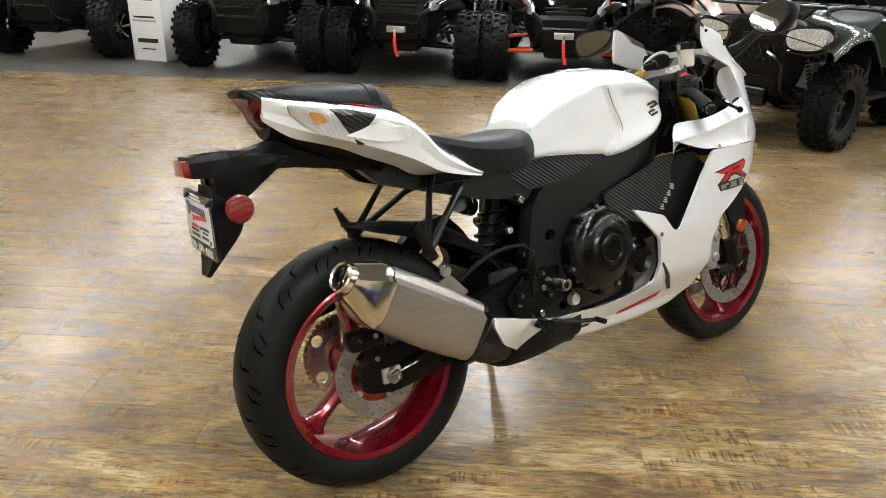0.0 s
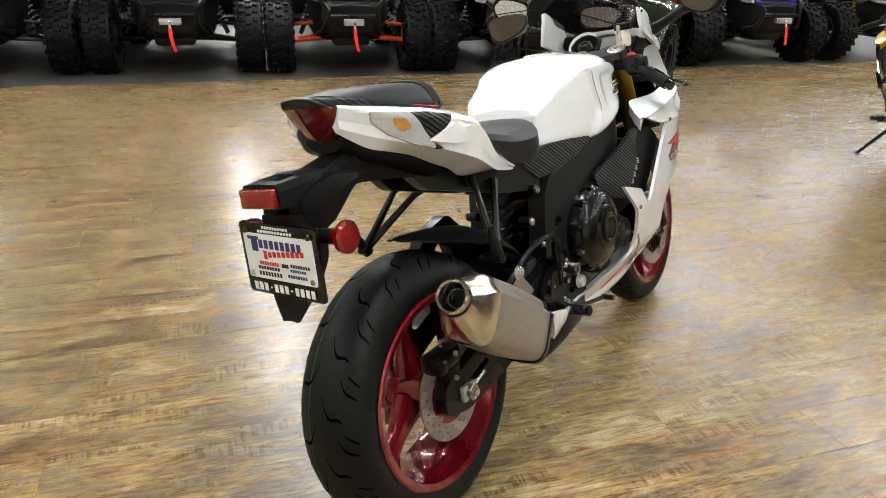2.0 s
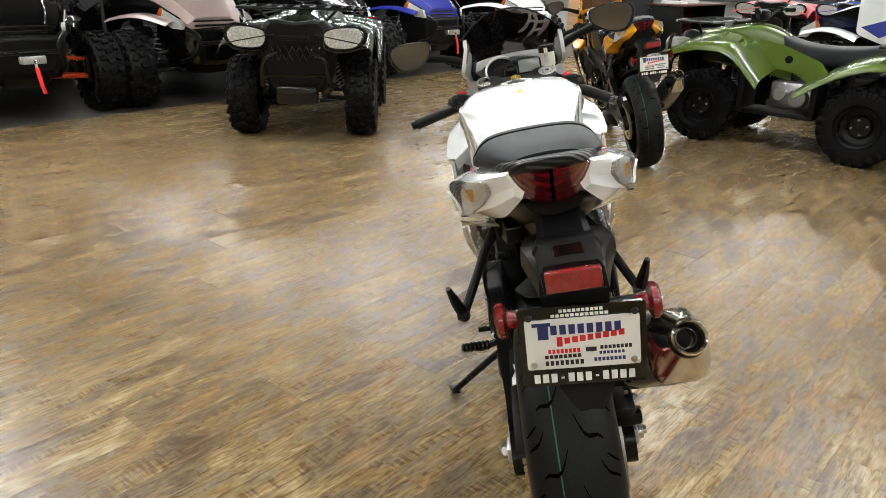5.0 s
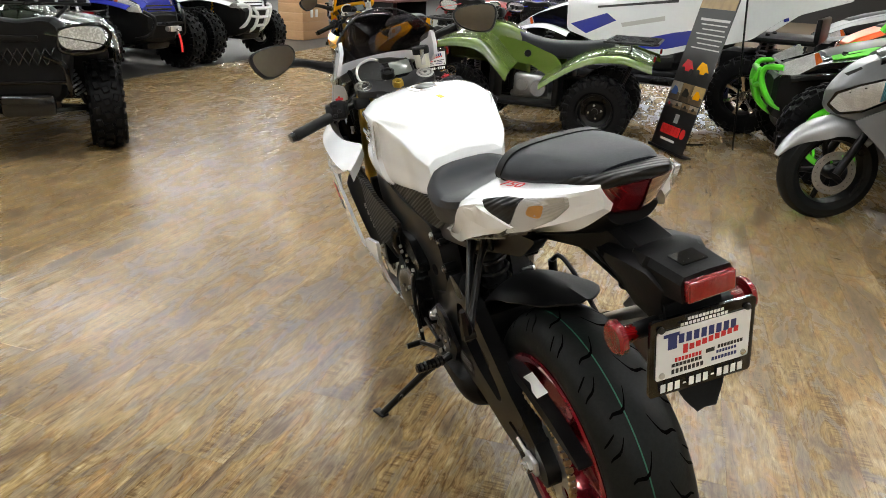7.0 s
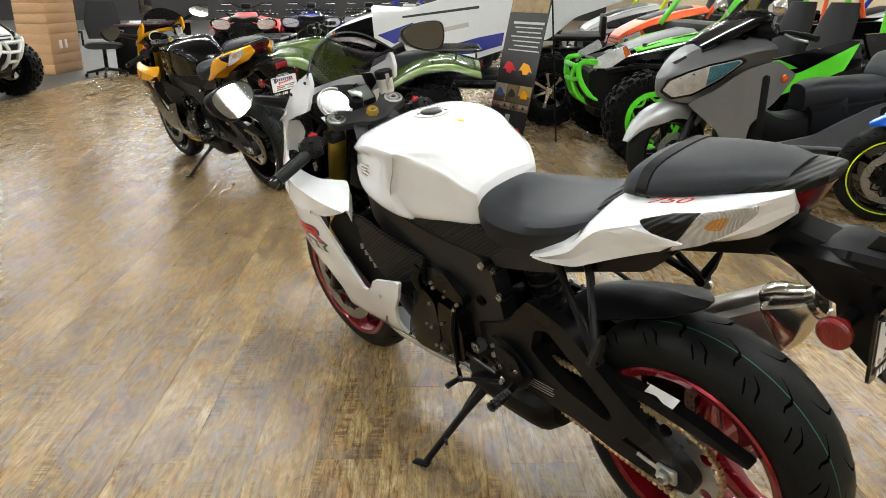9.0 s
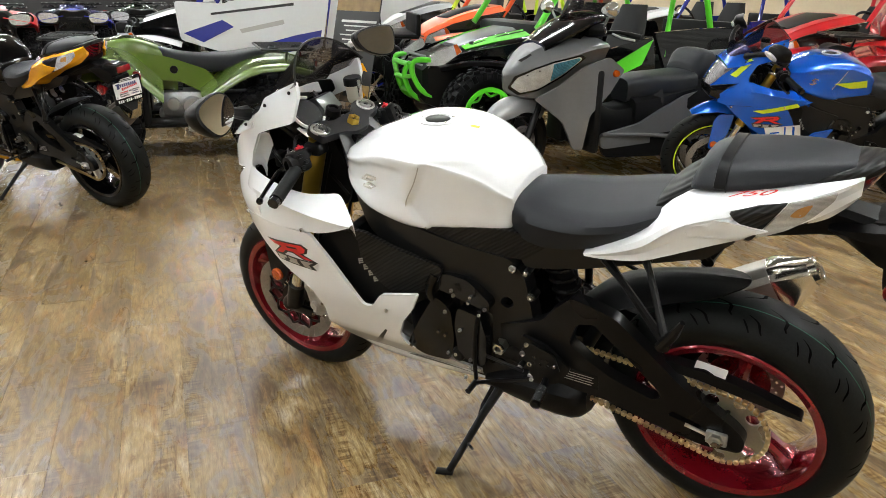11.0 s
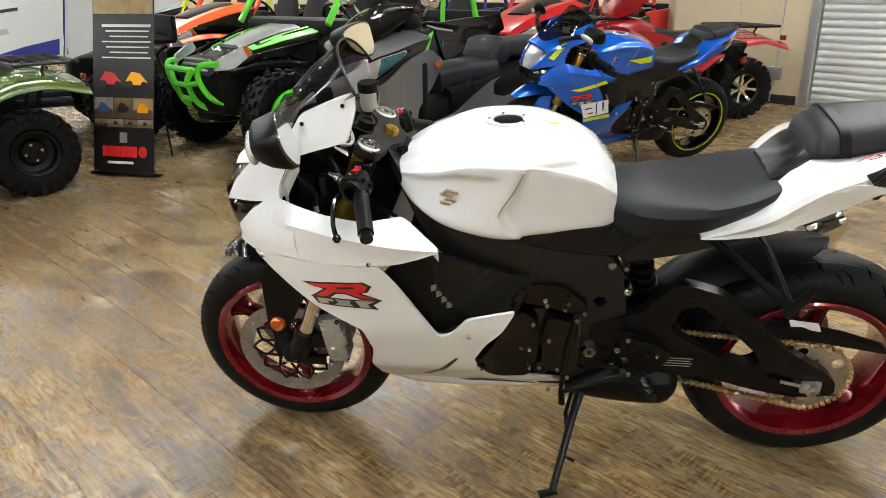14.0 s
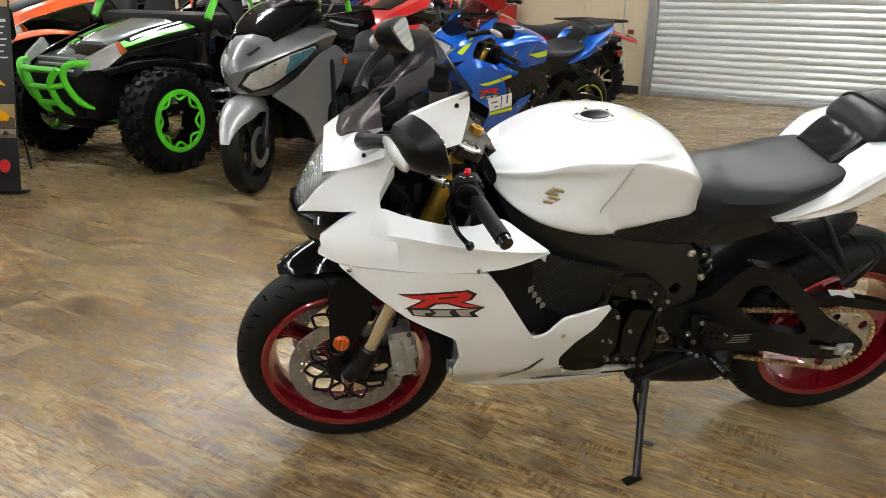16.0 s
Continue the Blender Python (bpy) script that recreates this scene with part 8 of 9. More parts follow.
        part("seat_back", skin([[(x - 0.16 * f, 0.30 * s + y, 0.55 + 0.62 * f) for x, y in ((-0.42, -0.20 * k), (-0.39, 0), (-0.42, 0.20 * k), (-0.52, 0.18 * k), (-0.52, -0.18 * k))] for f, k in ((0, 1), (0.4, 1.05), (0.75, 0.9), (1, 0.6))], 12, 20), CLOTH, st)
    part("cage_cross", join(rod((-0.15, -0.57, 1.70), (-0.15, 0.57, 1.70), 0.024, 8), rod((-0.85, -0.57, 1.72), (-0.85, 0.57, 1.72), 0.024, 8), rod((-1.05, -0.58, 1.30), (-1.05, 0.58, 1.30), 0.022, 8)), cage, v)
    part("dashboard", rbox((0.34, 0, 0.94), (0.26, 1.15, 0.16), 0.05), MATTE, v)
    wheel_m = Matrix.Translation((0.14, 0.30, 0.98)) @ pose(0, 0, 0, 0, -58, 0)
    part("steering_wheel", moved(tube([(0.17 * math.cos(t), 0.17 * math.sin(t), 0) for t in (2 * math.pi * k / 24 for k in range(25))], 0.015, 8), wheel_m), SATIN, v)
    part("cargo_bed", join(rbox((-1.32, 0, 0.82), (0.65, 1.10, 0.05), 0.02), rbox((-1.63, 0, 0.92), (0.05, 1.10, 0.22), 0.02)), MATTE, v)
    bm = g("bumper", SATIN)
    if g("big_bumper"):
        half_b = lambda: join(tube([(1.18, 0.26, 0.42), (1.32, 0.23, 0.48), (1.40, 0.21, 0.62), (1.39, 0.24, 0.72), (1.28, 0.32, 0.73)], 0.022, 8, 20), tube([(1.20, 0.11, 0.36), (1.36, 0.10, 0.44), (1.43, 0.10, 0.60), (1.41, 0.17, 0.70)], 0.022, 8, 18), rod((1.39, 0.21, 0.60), (1.43, 0.10, 0.58), 0.018, 8))
        part("front_bumper", join(both(half_b), rod((1.42, -0.17, 0.69), (1.42, 0.17, 0.69), 0.022, 8), rod((1.38, -0.10, 0.47), (1.38, 0.10, 0.47), 0.020, 8), rod((1.43, -0.10, 0.58), (1.43, 0.10, 0.58), 0.020, 8)), bm, v, g("bumper_label", "tubular front bumper"))
    else:
        half_b = lambda: tube([(1.20, 0.30, 0.40), (1.38, 0.26, 0.46), (1.42, 0.22, 0.62), (1.34, 0.30, 0.70)], 0.020, 8, 18)
        part("front_bumper", join(both(half_b), rod((1.41, -0.23, 0.57), (1.41, 0.23, 0.57), 0.018, 8)), bm, v, g("bumper_label", "black tubular front bumper"))
    if g("winch"):
        w = part("winch", join(rod((1.46, -0.09, 0.52), (1.46, 0.09, 0.52), 0.028, 14), rbox((1.50, 0, 0.52), (0.015, 0.17, 0.055), 0.006)), ALLOY, v, "alloy winch fairlead")
        part("winch_hook", tube([(1.515, 0, 0.52), (1.53, 0, 0.495), (1.53, 0, 0.46)], 0.011, 8), STEEL, w)
        part("pull_strap", loft([[(1.535 + 0.02 * math.sin(f * 3), 0.015 * k + 0.03 * f * f, 0.47 - 0.20 * f), ][0:1] * 1 + [(1.539 + 0.02 * math.sin(f * 3), 0.015 * k + 0.03 * f * f, 0.47 - 0.20 * f) for k in (-1, 1)] + [(1.535 + 0.02 * math.sin(f * 3), 0.015 + 0.03 * f * f, 0.47 - 0.20 * f)] for k in (-1,) for f in (0, 0.25, 0.5, 0.75, 1.0)]), STRAP, w, "red nylon pull strap")
    return v


def maxi_scooter(name, place, label):
    """A large touring scooter; origin under its rear wheel, x forward."""
    sc = root(name, place, label, "scooter")
    FX = 1.72
    steer = Matrix.Translation((FX, 0, 0)) @ pose(0, 0, 0, 0, 0, 20) @ Matrix.Translation((-FX, 0, 0))
    for nm, x, R in (("rear_wheel", 0.18, 0.275), ("front_wheel", FX, 0.285)):
        turn = steer if x > 1 else Matrix.Identity(4)
        w = part(nm, moved(lathe([(R - 0.085, -0.05), (R - 0.06, -0.062), (R - 0.02, -0.055), (R, -0.02), (R, 0.02), (R - 0.02, 0.055), (R - 0.06, 0.062), (R - 0.085, 0.05)], 48, (x, 0, R)), turn), RUBBER, sc, "black road tyre")
        part("rim", moved(lathe([(R - 0.08, -0.05), (R - 0.10, -0.045), (R - 0.115, 0), (R - 0.10, 0.045), (R - 0.08, 0.05)], 40, (x, 0, R)), turn), SATIN, w)
        for k in range(5):
            a = 2 * math.pi * k / 5
            part("spoke", moved(tube([(x + 0.03 * math.cos(a), 0, R + 0.03 * math.sin(a)), (x + (R - 0.10) * math.cos(a), 0, R + (R - 0.10) * math.sin(a))], [0.022, 0.014], 8), turn), SATIN, w)
        part("hub", moved(lathe([(0.0001, -0.07), (0.03, -0.07), (0.04, -0.04), (0.04, 0.04), (0.03, 0.07), (0.0001, 0.07)], 24, (x, 0, R)), turn), SATIN, w)
        holes = [circle2(x + 0.105 * math.cos(a), R + 0.105 * math.sin(a), 0.005, 6) for a in (2 * math.pi * k / 24 for k in range(24))]
        part("brake_disc", moved(panel(circle2(x, R, 0.125, 48), 0.005, 0.075, 0, [circle2(x, R, 0.08, 30)] + holes), turn), DISC, w, "drilled steel disc")
    # front mudguard
    rows = []
    for i in range(10):
        t = radians(14 + 118 * i / 9)
        f = min(1.0, i / 3.5)
        rows.append([(FX + (r * f + 0.325 * (1 - f)) * math.cos(t), y * (0.25 + 0.75 * f), 0.285 + (r * f + 0.315 * (1 - f)) * math.sin(t)) for y, r in ((-0.088, 0.215), (-0.080, 0.285), (0, 0.315), (0.080, 0.285), (0.088, 0.215))])
    part("front_mudguard", moved(sheet(rows, 0.005, 24, 16), steer), SILVERP, sc, "silver-grey front mudguard")
    part("fork", moved(join(*[rod((FX, 0.10 * s, 0.285), (FX - 0.18, 0.09 * s, 0.66), 0.024, 12) for s in (-1, 1)]), steer), SATIN, sc)
    # front shield: a sharp-edged nose that widens to a flat brow, with the lamps under it
    nose_rows = ((1.825, 0.015, 0.725, 0.695, 0.655), (1.795, 0.085, 0.80, 0.725, 0.62), (1.72, 0.175, 0.885, 0.772, 0.595), (1.62, 0.245, 0.945, 0.815, 0.585), (1.48, 0.315, 0.985, 0.868, 0.60), (1.36, 0.350, 1.0, 0.905, 0.64), (1.25, 0.345, 1.0, 0.92, 0.68))
    part("front_cowl", ribbed([[(x, y, z) for y, z in ((0, zt), (w * 0.55, zt - 0.018), (w * 0.95, zm + 0.035), (w, zm + 0.018), (w * 0.93, zm - 0.015), (w * 0.52, zb + 0.015), (w * 0.3, zb), (-w * 0.3, zb), (-w * 0.52, zb + 0.015), (-w * 0.93, zm - 0.015), (-w, zm + 0.018), (-w * 0.95, zm + 0.035), (-w * 0.55, zt - 0.018))] for x, w, zt, zm, zb in nose_rows], 30), GREYP, sc, "gunmetal grey front fairing", 24)
    at_x = lambda x, k: table(x, [(r[0], r[k]) for r in nose_rows[::-1]])
    lamp_w = lambda x, z: at_x(x, 1) * (0.52 + 0.46 * min(1.0, max(0.0, (z - at_x(x, 4) - 0.015) / (at_x(x, 3) - at_x(x, 4) - 0.03)))) + 0.012
    for s in (-1, 1):
        rim_p = panel(rounded([(1.81, 0.658), (1.79, 0.738), (1.70, 0.798), (1.60, 0.845), (1.44, 0.890), (1.41, 0.872), (1.52, 0.742), (1.65, 0.645), (1.755, 0.615)], 0.010), 0.02, lambda x, z: lamp_w(x, z) - 0.003, 0.03, (), 0.002)
        rim_o = part("headlight_rim", rim_p if s > 0 else mirrored(rim_p), GLOSSK, sc, "gloss black lamp surround")
        hl = panel(rounded([(1.80, 0.670), (1.778, 0.730), (1.70, 0.786), (1.60, 0.833), (1.45, 0.878), (1.435, 0.862), (1.53, 0.755), (1.65, 0.661), (1.745, 0.632)], 0.010), 0.02, lamp_w, 0.03, (), 0.003)
        lamp = part("headlight", hl if s > 0 else mirrored(hl), CLEAR, sc, "clear headlight with a blue-tinted end")
        bl = panel(rounded([(1.60, 0.828), (1.46, 0.871), (1.445, 0.860), (1.53, 0.762), (1.59, 0.715)], 0.008), 0.004, lambda x, z: lamp_w(x, z) + 0.004, 0.03)
        part("blue_lens", bl if s > 0 else mirrored(bl), BLUELENS, lamp)
        slot = panel([(1.765, 0.838), (1.70, 0.883), (1.69, 0.872), (1.745, 0.828)], 0.003, lambda x, z: at_x(x, 1) * 0.62 + 0.008, 0.03)
        part("nose_slot", slot if s > 0 else mirrored(slot), INKBLACK, sc)
        ck = panel(rounded([(1.68, 0.60), (1.56, 0.69), (1.40, 0.82), (1.22, 0.87), (1.10, 0.79), (1.20, 0.64), (1.34, 0.50), (1.38, 0.28), (1.44, 0.28), (1.52, 0.46)], 0.02), 0.02, lambda x, z: table(x, [(1.1, 0.31), (1.4, 0.325), (1.56, 0.28), (1.7, 0.17)]), 0.06, (), 0.005)
        part("cheek", ck if s > 0 else mirrored(ck), GREYP, sc, "grey side fairing")
        part("leg_shield", rbox((1.28, 0.22 * s, 0.52), (0.06, 0.22, 0.55), 0.03), MATTE, sc)
        part("side_marker", lathe([(0.0001, 0.352 * s), (0.02, 0.350 * s), (0.025, 0.335 * s)], 20, (1.18, 0, 0.77)), ORANGE, sc, "round orange marker")
        body = panel(rounded([(1.22, 0.36), (0.90, 0.42), (0.55, 0.60), (0.10, 0.70), (-0.40, 0.78), (-0.48, 0.68), (-0.10, 0.56), (0.30, 0.42), (0.55, 0.30), (1.20, 0.26)], 0.05), 0.03, lambda x, z: table(x, [(-0.48, 0.12), (0, 0.20), (0.6, 0.24), (1.2, 0.27)]), 0.08, (), 0.006)
        part("side_body", body if s > 0 else mirrored(body), GREYP, sc, "grey side body panel")
        low = panel(rounded([(1.20, 0.30), (0.60, 0.36), (0.20, 0.40), (0.18, 0.26), (0.50, 0.18), (1.16, 0.20)], 0.04), 0.03, 0.25, 0.08, (), 0.006)
        part("floor_board", low if s > 0 else mirrored(low), MATTE, sc, "black floorboard panel")
        part("foot_trim", tube([(1.20, 0.265 * s, 0.36), (0.80, 0.262 * s, 0.34), (0.40, 0.255 * s, 0.30), (0.15, 0.24 * s, 0.30)], 0.014, 8, 16), GREYP, sc)
        bar = part("handlebar", tube([(1.16, 0.08 * s, 1.0), (1.13, 0.22 * s, 1.02), (1.07, 0.36 * s, 1.0)], 0.014, 8, 10), SATIN, sc)
        part("grip", rod((1.095, 0.30 * s, 1.01), (1.06, 0.40 * s, 0.995), 0.018, 12), RUBBER, bar)
        part("lever", tube([(1.16, 0.22 * s, 1.01), (1.15, 0.31 * s, 0.99), (1.11, 0.40 * s, 0.98)], 0.007, 8), ALLOY, bar, "bright lever")
        mc = Vector((1.30, 0.40 * s, 1.16))
        mr = part("mirror", skin([[mc + Vector((dx, s * y * k, z * k)) for y, z in ((-0.07, 0.0), (-0.03, 0.04), (0.06, 0.045), (0.09, 0.0), (0.05, -0.04), (-0.04, -0.035))] for dx, k in ((0, 1.0), (0.02, 1.02), (0.05, 0.5))], 8, 20), CHROME, sc, "chromed rear-view mirror")
        part("mirror_stem", tube([mc, (1.28, 0.30 * s, 1.06), (1.20, 0.20 * s, 1.02)], 0.008, 8), STEEL, mr)
    part("footwell_tunnel", skin([half_ring(x, [(0, zt), (w, zt - 0.03), (w, 0.28), (0, 0.26)]) for x, w, zt in ((1.26, 0.16, 0.62), (1.05, 0.14, 0.52), (0.85, 0.15, 0.55), (0.70, 0.20, 0.66))], 12, 20), MATTE, sc)
    part("seat", skin([half_ring(x, [(0, zt), (w * 0.8, zt - 0.015), (w, zt - 0.06), (w * 0.9, zt - 0.15), (0, zt - 0.15)]) for x, w, zt in ((0.92, 0.10, 0.70), (0.80, 0.16, 0.735), (0.60, 0.20, 0.745), (0.42, 0.20, 0.76))], 18, 30), VINYL, sc, "dark grey rider seat")
    part("backrest", skin([half_ring(x, [(0, zt), (w * 0.8, zt - 0.02), (w, zt - 0.08), (w * 0.9, zb), (0, zb)]) for x, w, zt, zb in ((0.44, 0.15, 0.80, 0.70), (0.37, 0.18, 0.90, 0.70), (0.28, 0.18, 0.90, 0.72))], 12, 24), VINYL, sc, "padded rider backrest")
    part("passenger_seat", skin([half_ring(x, [(0, zt), (w * 0.8, zt - 0.015), (w, zt - 0.05), (w * 0.9, zt - 0.13), (0, zt - 0.13)]) for x, w, zt in ((0.32, 0.17, 0.88), (0.15, 0.18, 0.88), (-0.10, 0.17, 0.89), (-0.28, 0.12, 0.88))], 16, 28), VINYL, sc, "dark grey passenger seat")
    part("rear_body", skin([half_ring(x, [(0, zt), (w, zt - 0.03), (w * 0.9, zb), (0, zb)]) for x, w, zt, zb in ((0.90, 0.18, 0.58, 0.32), (0.50, 0.22, 0.66, 0.40), (0.0, 0.22, 0.76, 0.56), (-0.35, 0.14, 0.80, 0.68), (-0.50, 0.06, 0.80, 0.74))], 16, 24), MATTE, sc)
    rows = []
    for i in range(7):
        f = i / 6
        rows.append([(1.50 - 0.34 * f - 0.10 * s * s, (0.20 + 0.05 * math.sin(f * 2.4) - 0.04 * f) * s, 0.99 + 0.42 * f - 0.03 * s * s) for s in (-1, -0.5, 0, 0.5, 1)])
    part("windscreen", sheet(rows, 0.003, 20, 20), SMOKE, sc, "tall clear windscreen")
    part("screen_base", skin([[(x, y, z) for y, z in ((-w, z0), (0, z0 + 0.03), (w, z0), (w * 0.8, z0 - 0.05), (-w * 0.8, z0 - 0.05))] for x, w, z0 in ((1.62, 0.16, 0.93), (1.48, 0.23, 1.02), (1.32, 0.24, 1.10), (1.22, 0.20, 1.12))], 12, 20), GLOSSK, sc, "gloss black screen base")
    part("dashboard", rbox((1.24, 0, 1.03), (0.16, 0.36, 0.10), 0.04), MATTE, sc)
    part("exhaust", tube([(0.40, -0.20, 0.26), (0.10, -0.23, 0.30), (-0.25, -0.23, 0.34)], [0.03, 0.06, 0.05], 16, 10), SATIN, sc)
    part("centre_stand", join(rod((0.55, 0.12, 0.26), (0.42, 0.22, 0.01), 0.012, 8), rod((0.42, 0.19, 0.012), (0.42, 0.28, 0.012), 0.012, 8)), STEEL, sc, "steel stand")
    part("swing_unit", rbox((0.20, 0.10, 0.28), (0.50, 0.12, 0.16), 0.05), ENGINE, sc)
    return sc


def heading(x, y, deg):
    return Matrix.Translation((x, y, 0)) @ pose(0, 0, 0, 0, 0, deg)


# ---- other motorcycles ----
yellow_bike = dict(white_bike, body=YELLOWP, accent=YELLOWP, tank=GLOSSK, tank_label="gloss black fuel tank", tail=YELLOWP, tail_label="amber yellow tail panel", cowl=YELLOWP, cowl_label="amber yellow upper fairing", lower=GLOSSK, lower_label="gloss black side fairing",
                   belly=YELLOWP, rim=GLOSSK, rim_label="black cast rim", mark=YELLOWP, number=None)
sport_bike("sport_motorcycle", standing(3.68, -0.74, 3.7), "yellow and black sport motorcycle with black wheels on its stand", yellow_bike)
blue_bike = dict(white_bike, body=BIKEBLUE, accent=FLUO, tank=BIKEBLUE, tank_label="metallic blue fuel tank", tail=BIKEBLUE, tail_label="metallic blue tail panel", cowl=BIKEBLUE, cowl_label="metallic blue upper fairing", lower=BIKEBLUE, lower_label="metallic blue side fairing",
                 belly=BIKEBLUE, rim=GLOSSK, rim_label="black cast rim", mark=INKRED, number=None, mudguard=BIKEBLUE, mudguard_label="metallic blue front mudguard", side_mark=PLATEW, tape=FLUO)
sport_bike("sport_motorcycle", standing(-0.33, -3.82, 31), "blue sport motorcycle with fluorescent yellow stripes on its stand", blue_bike)
maxi_scooter("maxi_scooter", heading(0.975, -4.01, 53), "gunmetal grey touring scooter with a tall clear windscreen")

# ---- quads ----
quad_bike("quad_bike", heading(4.90, 1.88, 187), "dark green quad bike with black racks and clear headlights", DKGREEN)
quad_bike("quad_bike", heading(4.62, -2.02, 52) @ Matrix.Diagonal((0.93, 0.93, 0.93, 1)), "olive green quad bike with black steel wheels", OLIVE)
rq = quad_bike("quad_bike", heading(-0.42, -5.93, 18), "cherry red quad bike with polished spoked wheels", REDP, "spoke", CHROME)
part("front_pod", skin([half_ring(x, [(0, zt), (w, zt - 0.05), (w * 0.9, zb), (0, zb)]) for x, w, zt, zb in ((0.62, 0.16, 1.10, 0.94), (0.50, 0.24, 1.30, 0.98), (0.36, 0.26, 1.36, 1.02), (0.28, 0.2, 1.30, 1.05))], 12, 24), REDP, rq, "red handlebar fairing")

# ---- buggies ----
dark = dict(paint=GLOSSK, hood=GLOSSK, winch=True, track=0.66, R=0.335, half=0.125, rim_r=0.17)
row = [
    ((0.32, 8.20), dict(dark, winch=False, style="spoke", rim=CHROME), "black off-road buggy with polished wheels"),
    ((1.96, 6.34), dict(dark, winch=False), "black off-road buggy with knobby tyres"),
    ((3.18, 5.27), dict(dark), "black off-road buggy with a winch and red pull strap"),
    ((4.34, 4.17), dict(dark, arms=ARMRED), "black off-road buggy with red-orange suspension arms and a winch"),
    ((5.50, 3.10), dict(dark, hood=PINKGREY, winch=False, nose=GLOSSK), "pale bronze off-road buggy with a black nose"),
    ((6.72, 2.15), dict(dark, winch=False), "black off-road buggy with knobby tyres"),
    ((8.02, 1.25), dict(dark, hood=BLUEP, nose=MATTE), "blue off-road buggy with a winch and red pull strap"),
    ((9.42, 0.12), dict(dark, hood=WHITEP, fender=WHITEP, bumper=WHITEP, big_bumper=True, winch=False, spring=YELLOWP, style="spoke", rim=SATIN), "white off-road buggy with a white tubular bumper"),
]
dx, dy = -0.66, -0.75
for (x, y), opts, lab in row:
    utility_vehicle("off_road_buggy", heading(x - dx * 1.05, y - dy * 1.05, -131.3), lab, opts, "buggies along the showroom edge")

white_buggy = dict(paint=WHITEP, hood=WHITEP, door=WHITEP, rear=WHITEP, cage=BLUEP, style="spoke", rim=CHROME, R=0.34, rim_r=0.18, arms=BLUEP, lamp=CLEAR,
                   door_shape=[(0.62, 1.12), (0.58, 0.78), (0.10, 0.64), (-0.40, 0.62), (-0.70, 0.72), (-0.78, 1.20), (-0.30, 1.24), (0.20, 1.10)],
                   rear_shape=[(-0.80, 1.20), (-1.10, 1.28), (-1.78, 1.33), (-1.82, 1.18), (-1.36, 1.02), (-1.12, 0.82), (-0.72, 0.70)],
                   graphics=[([(0.55, 0.84), (0.20, 0.96), (0.10, 0.90), (0.38, 0.76)], BLUEP), ([(0.02, 0.70), (-0.45, 0.83), (-0.70, 0.88), (-0.68, 0.76), (-0.40, 0.68), (-0.10, 0.66)], BLUEP), ([(0.05, 0.88), (-0.35, 0.97), (-0.36, 0.93), (0.03, 0.845)], SILVERINK), ([(0.30, 1.02), (-0.45, 1.12), (-0.45, 1.095), (0.30, 1.0)], INKBLACK)],
                   label="")
utility_vehicle("off_road_buggy", heading(5.56, -3.66, 41), "white off-road buggy with blue graphics and a blue roll cage", white_buggy)
green_buggy = dict(paint=GLOSSK, hood=GLOSSK, door=GLOSSK, rear=GLOSSK, cage=LIME, bumper=LIME, big_bumper=True, bumper_label="lime green tubular bumper", arms=LIME, style="beadlock", rim=LIME, R=0.345, rim_r=0.205, fender=GLOSSK, scoop=GREYP, grille=SILVERP, hood_low=-0.13, cage_label="lime green roll cage tube",
                   graphics=[([(0.30, 0.55), (-0.15, 0.70), (-0.55, 0.90), (-0.45, 0.70), (0.0, 0.52)], LIME), ([(0.30, 0.74), (0.05, 0.78), (-0.10, 0.72), (0.12, 0.68)], LIME)])
gb = utility_vehicle("off_road_buggy", heading(2.58, -4.40, 55), "black off-road buggy with lime green bumper, cage and wheels", green_buggy)
for side_s in (-1, 1):
    part("hood_stripe", loft([[(x, side_s * y0, z), (x, side_s * y1, z - dz), (x, side_s * y1, z - dz + 0.006), (x, side_s * y0, z + 0.006)] for x, y0, y1, z, dz in ((0.46, 0.30, 0.44, 0.960, 0.035), (0.75, 0.27, 0.38, 0.900, 0.030), (0.98, 0.22, 0.30, 0.825, 0.018))]), LIME, gb)
orange_buggy = dict(paint=ORANGEP, hood=ORANGEP, fender=ORANGEP, door=GLOSSK, cage=ORANGEP, arms=SATIN)
utility_vehicle("off_road_buggy", heading(4.05, -6.55, 55), "bright orange off-road buggy", orange_buggy)
grey_buggy = dict(paint=SILVERP, hood=SILVERP, fender=SILVERP, door=GLOSSK, cage=FLUO, arms=SATIN)
utility_vehicle("off_road_buggy", heading(5.32, -7.46, 55), "silver off-road buggy with a fluorescent yellow cage", grey_buggy)
red_buggy = dict(paint=BRIGHTRED, hood=BRIGHTRED, fender=BRIGHTRED, door=GLOSSK, rear=BRIGHTRED, cage=BRIGHTRED, graphics=[([(0.35, 0.80), (-0.40, 0.86), (-0.42, 0.80), (0.35, 0.74)], PLATEW)])
utility_vehicle("off_road_buggy", heading(0.45, -7.35, 50), "bright red off-road buggy", red_buggy)
blue_buggy = dict(paint=BLUEP, hood=WHITEP, fender=BLUEP, door=BLUEP, cage=BLUEP)
utility_vehicle("off_road_buggy", heading(2.55, -8.2, 53), "blue and white off-road buggy", blue_buggy)

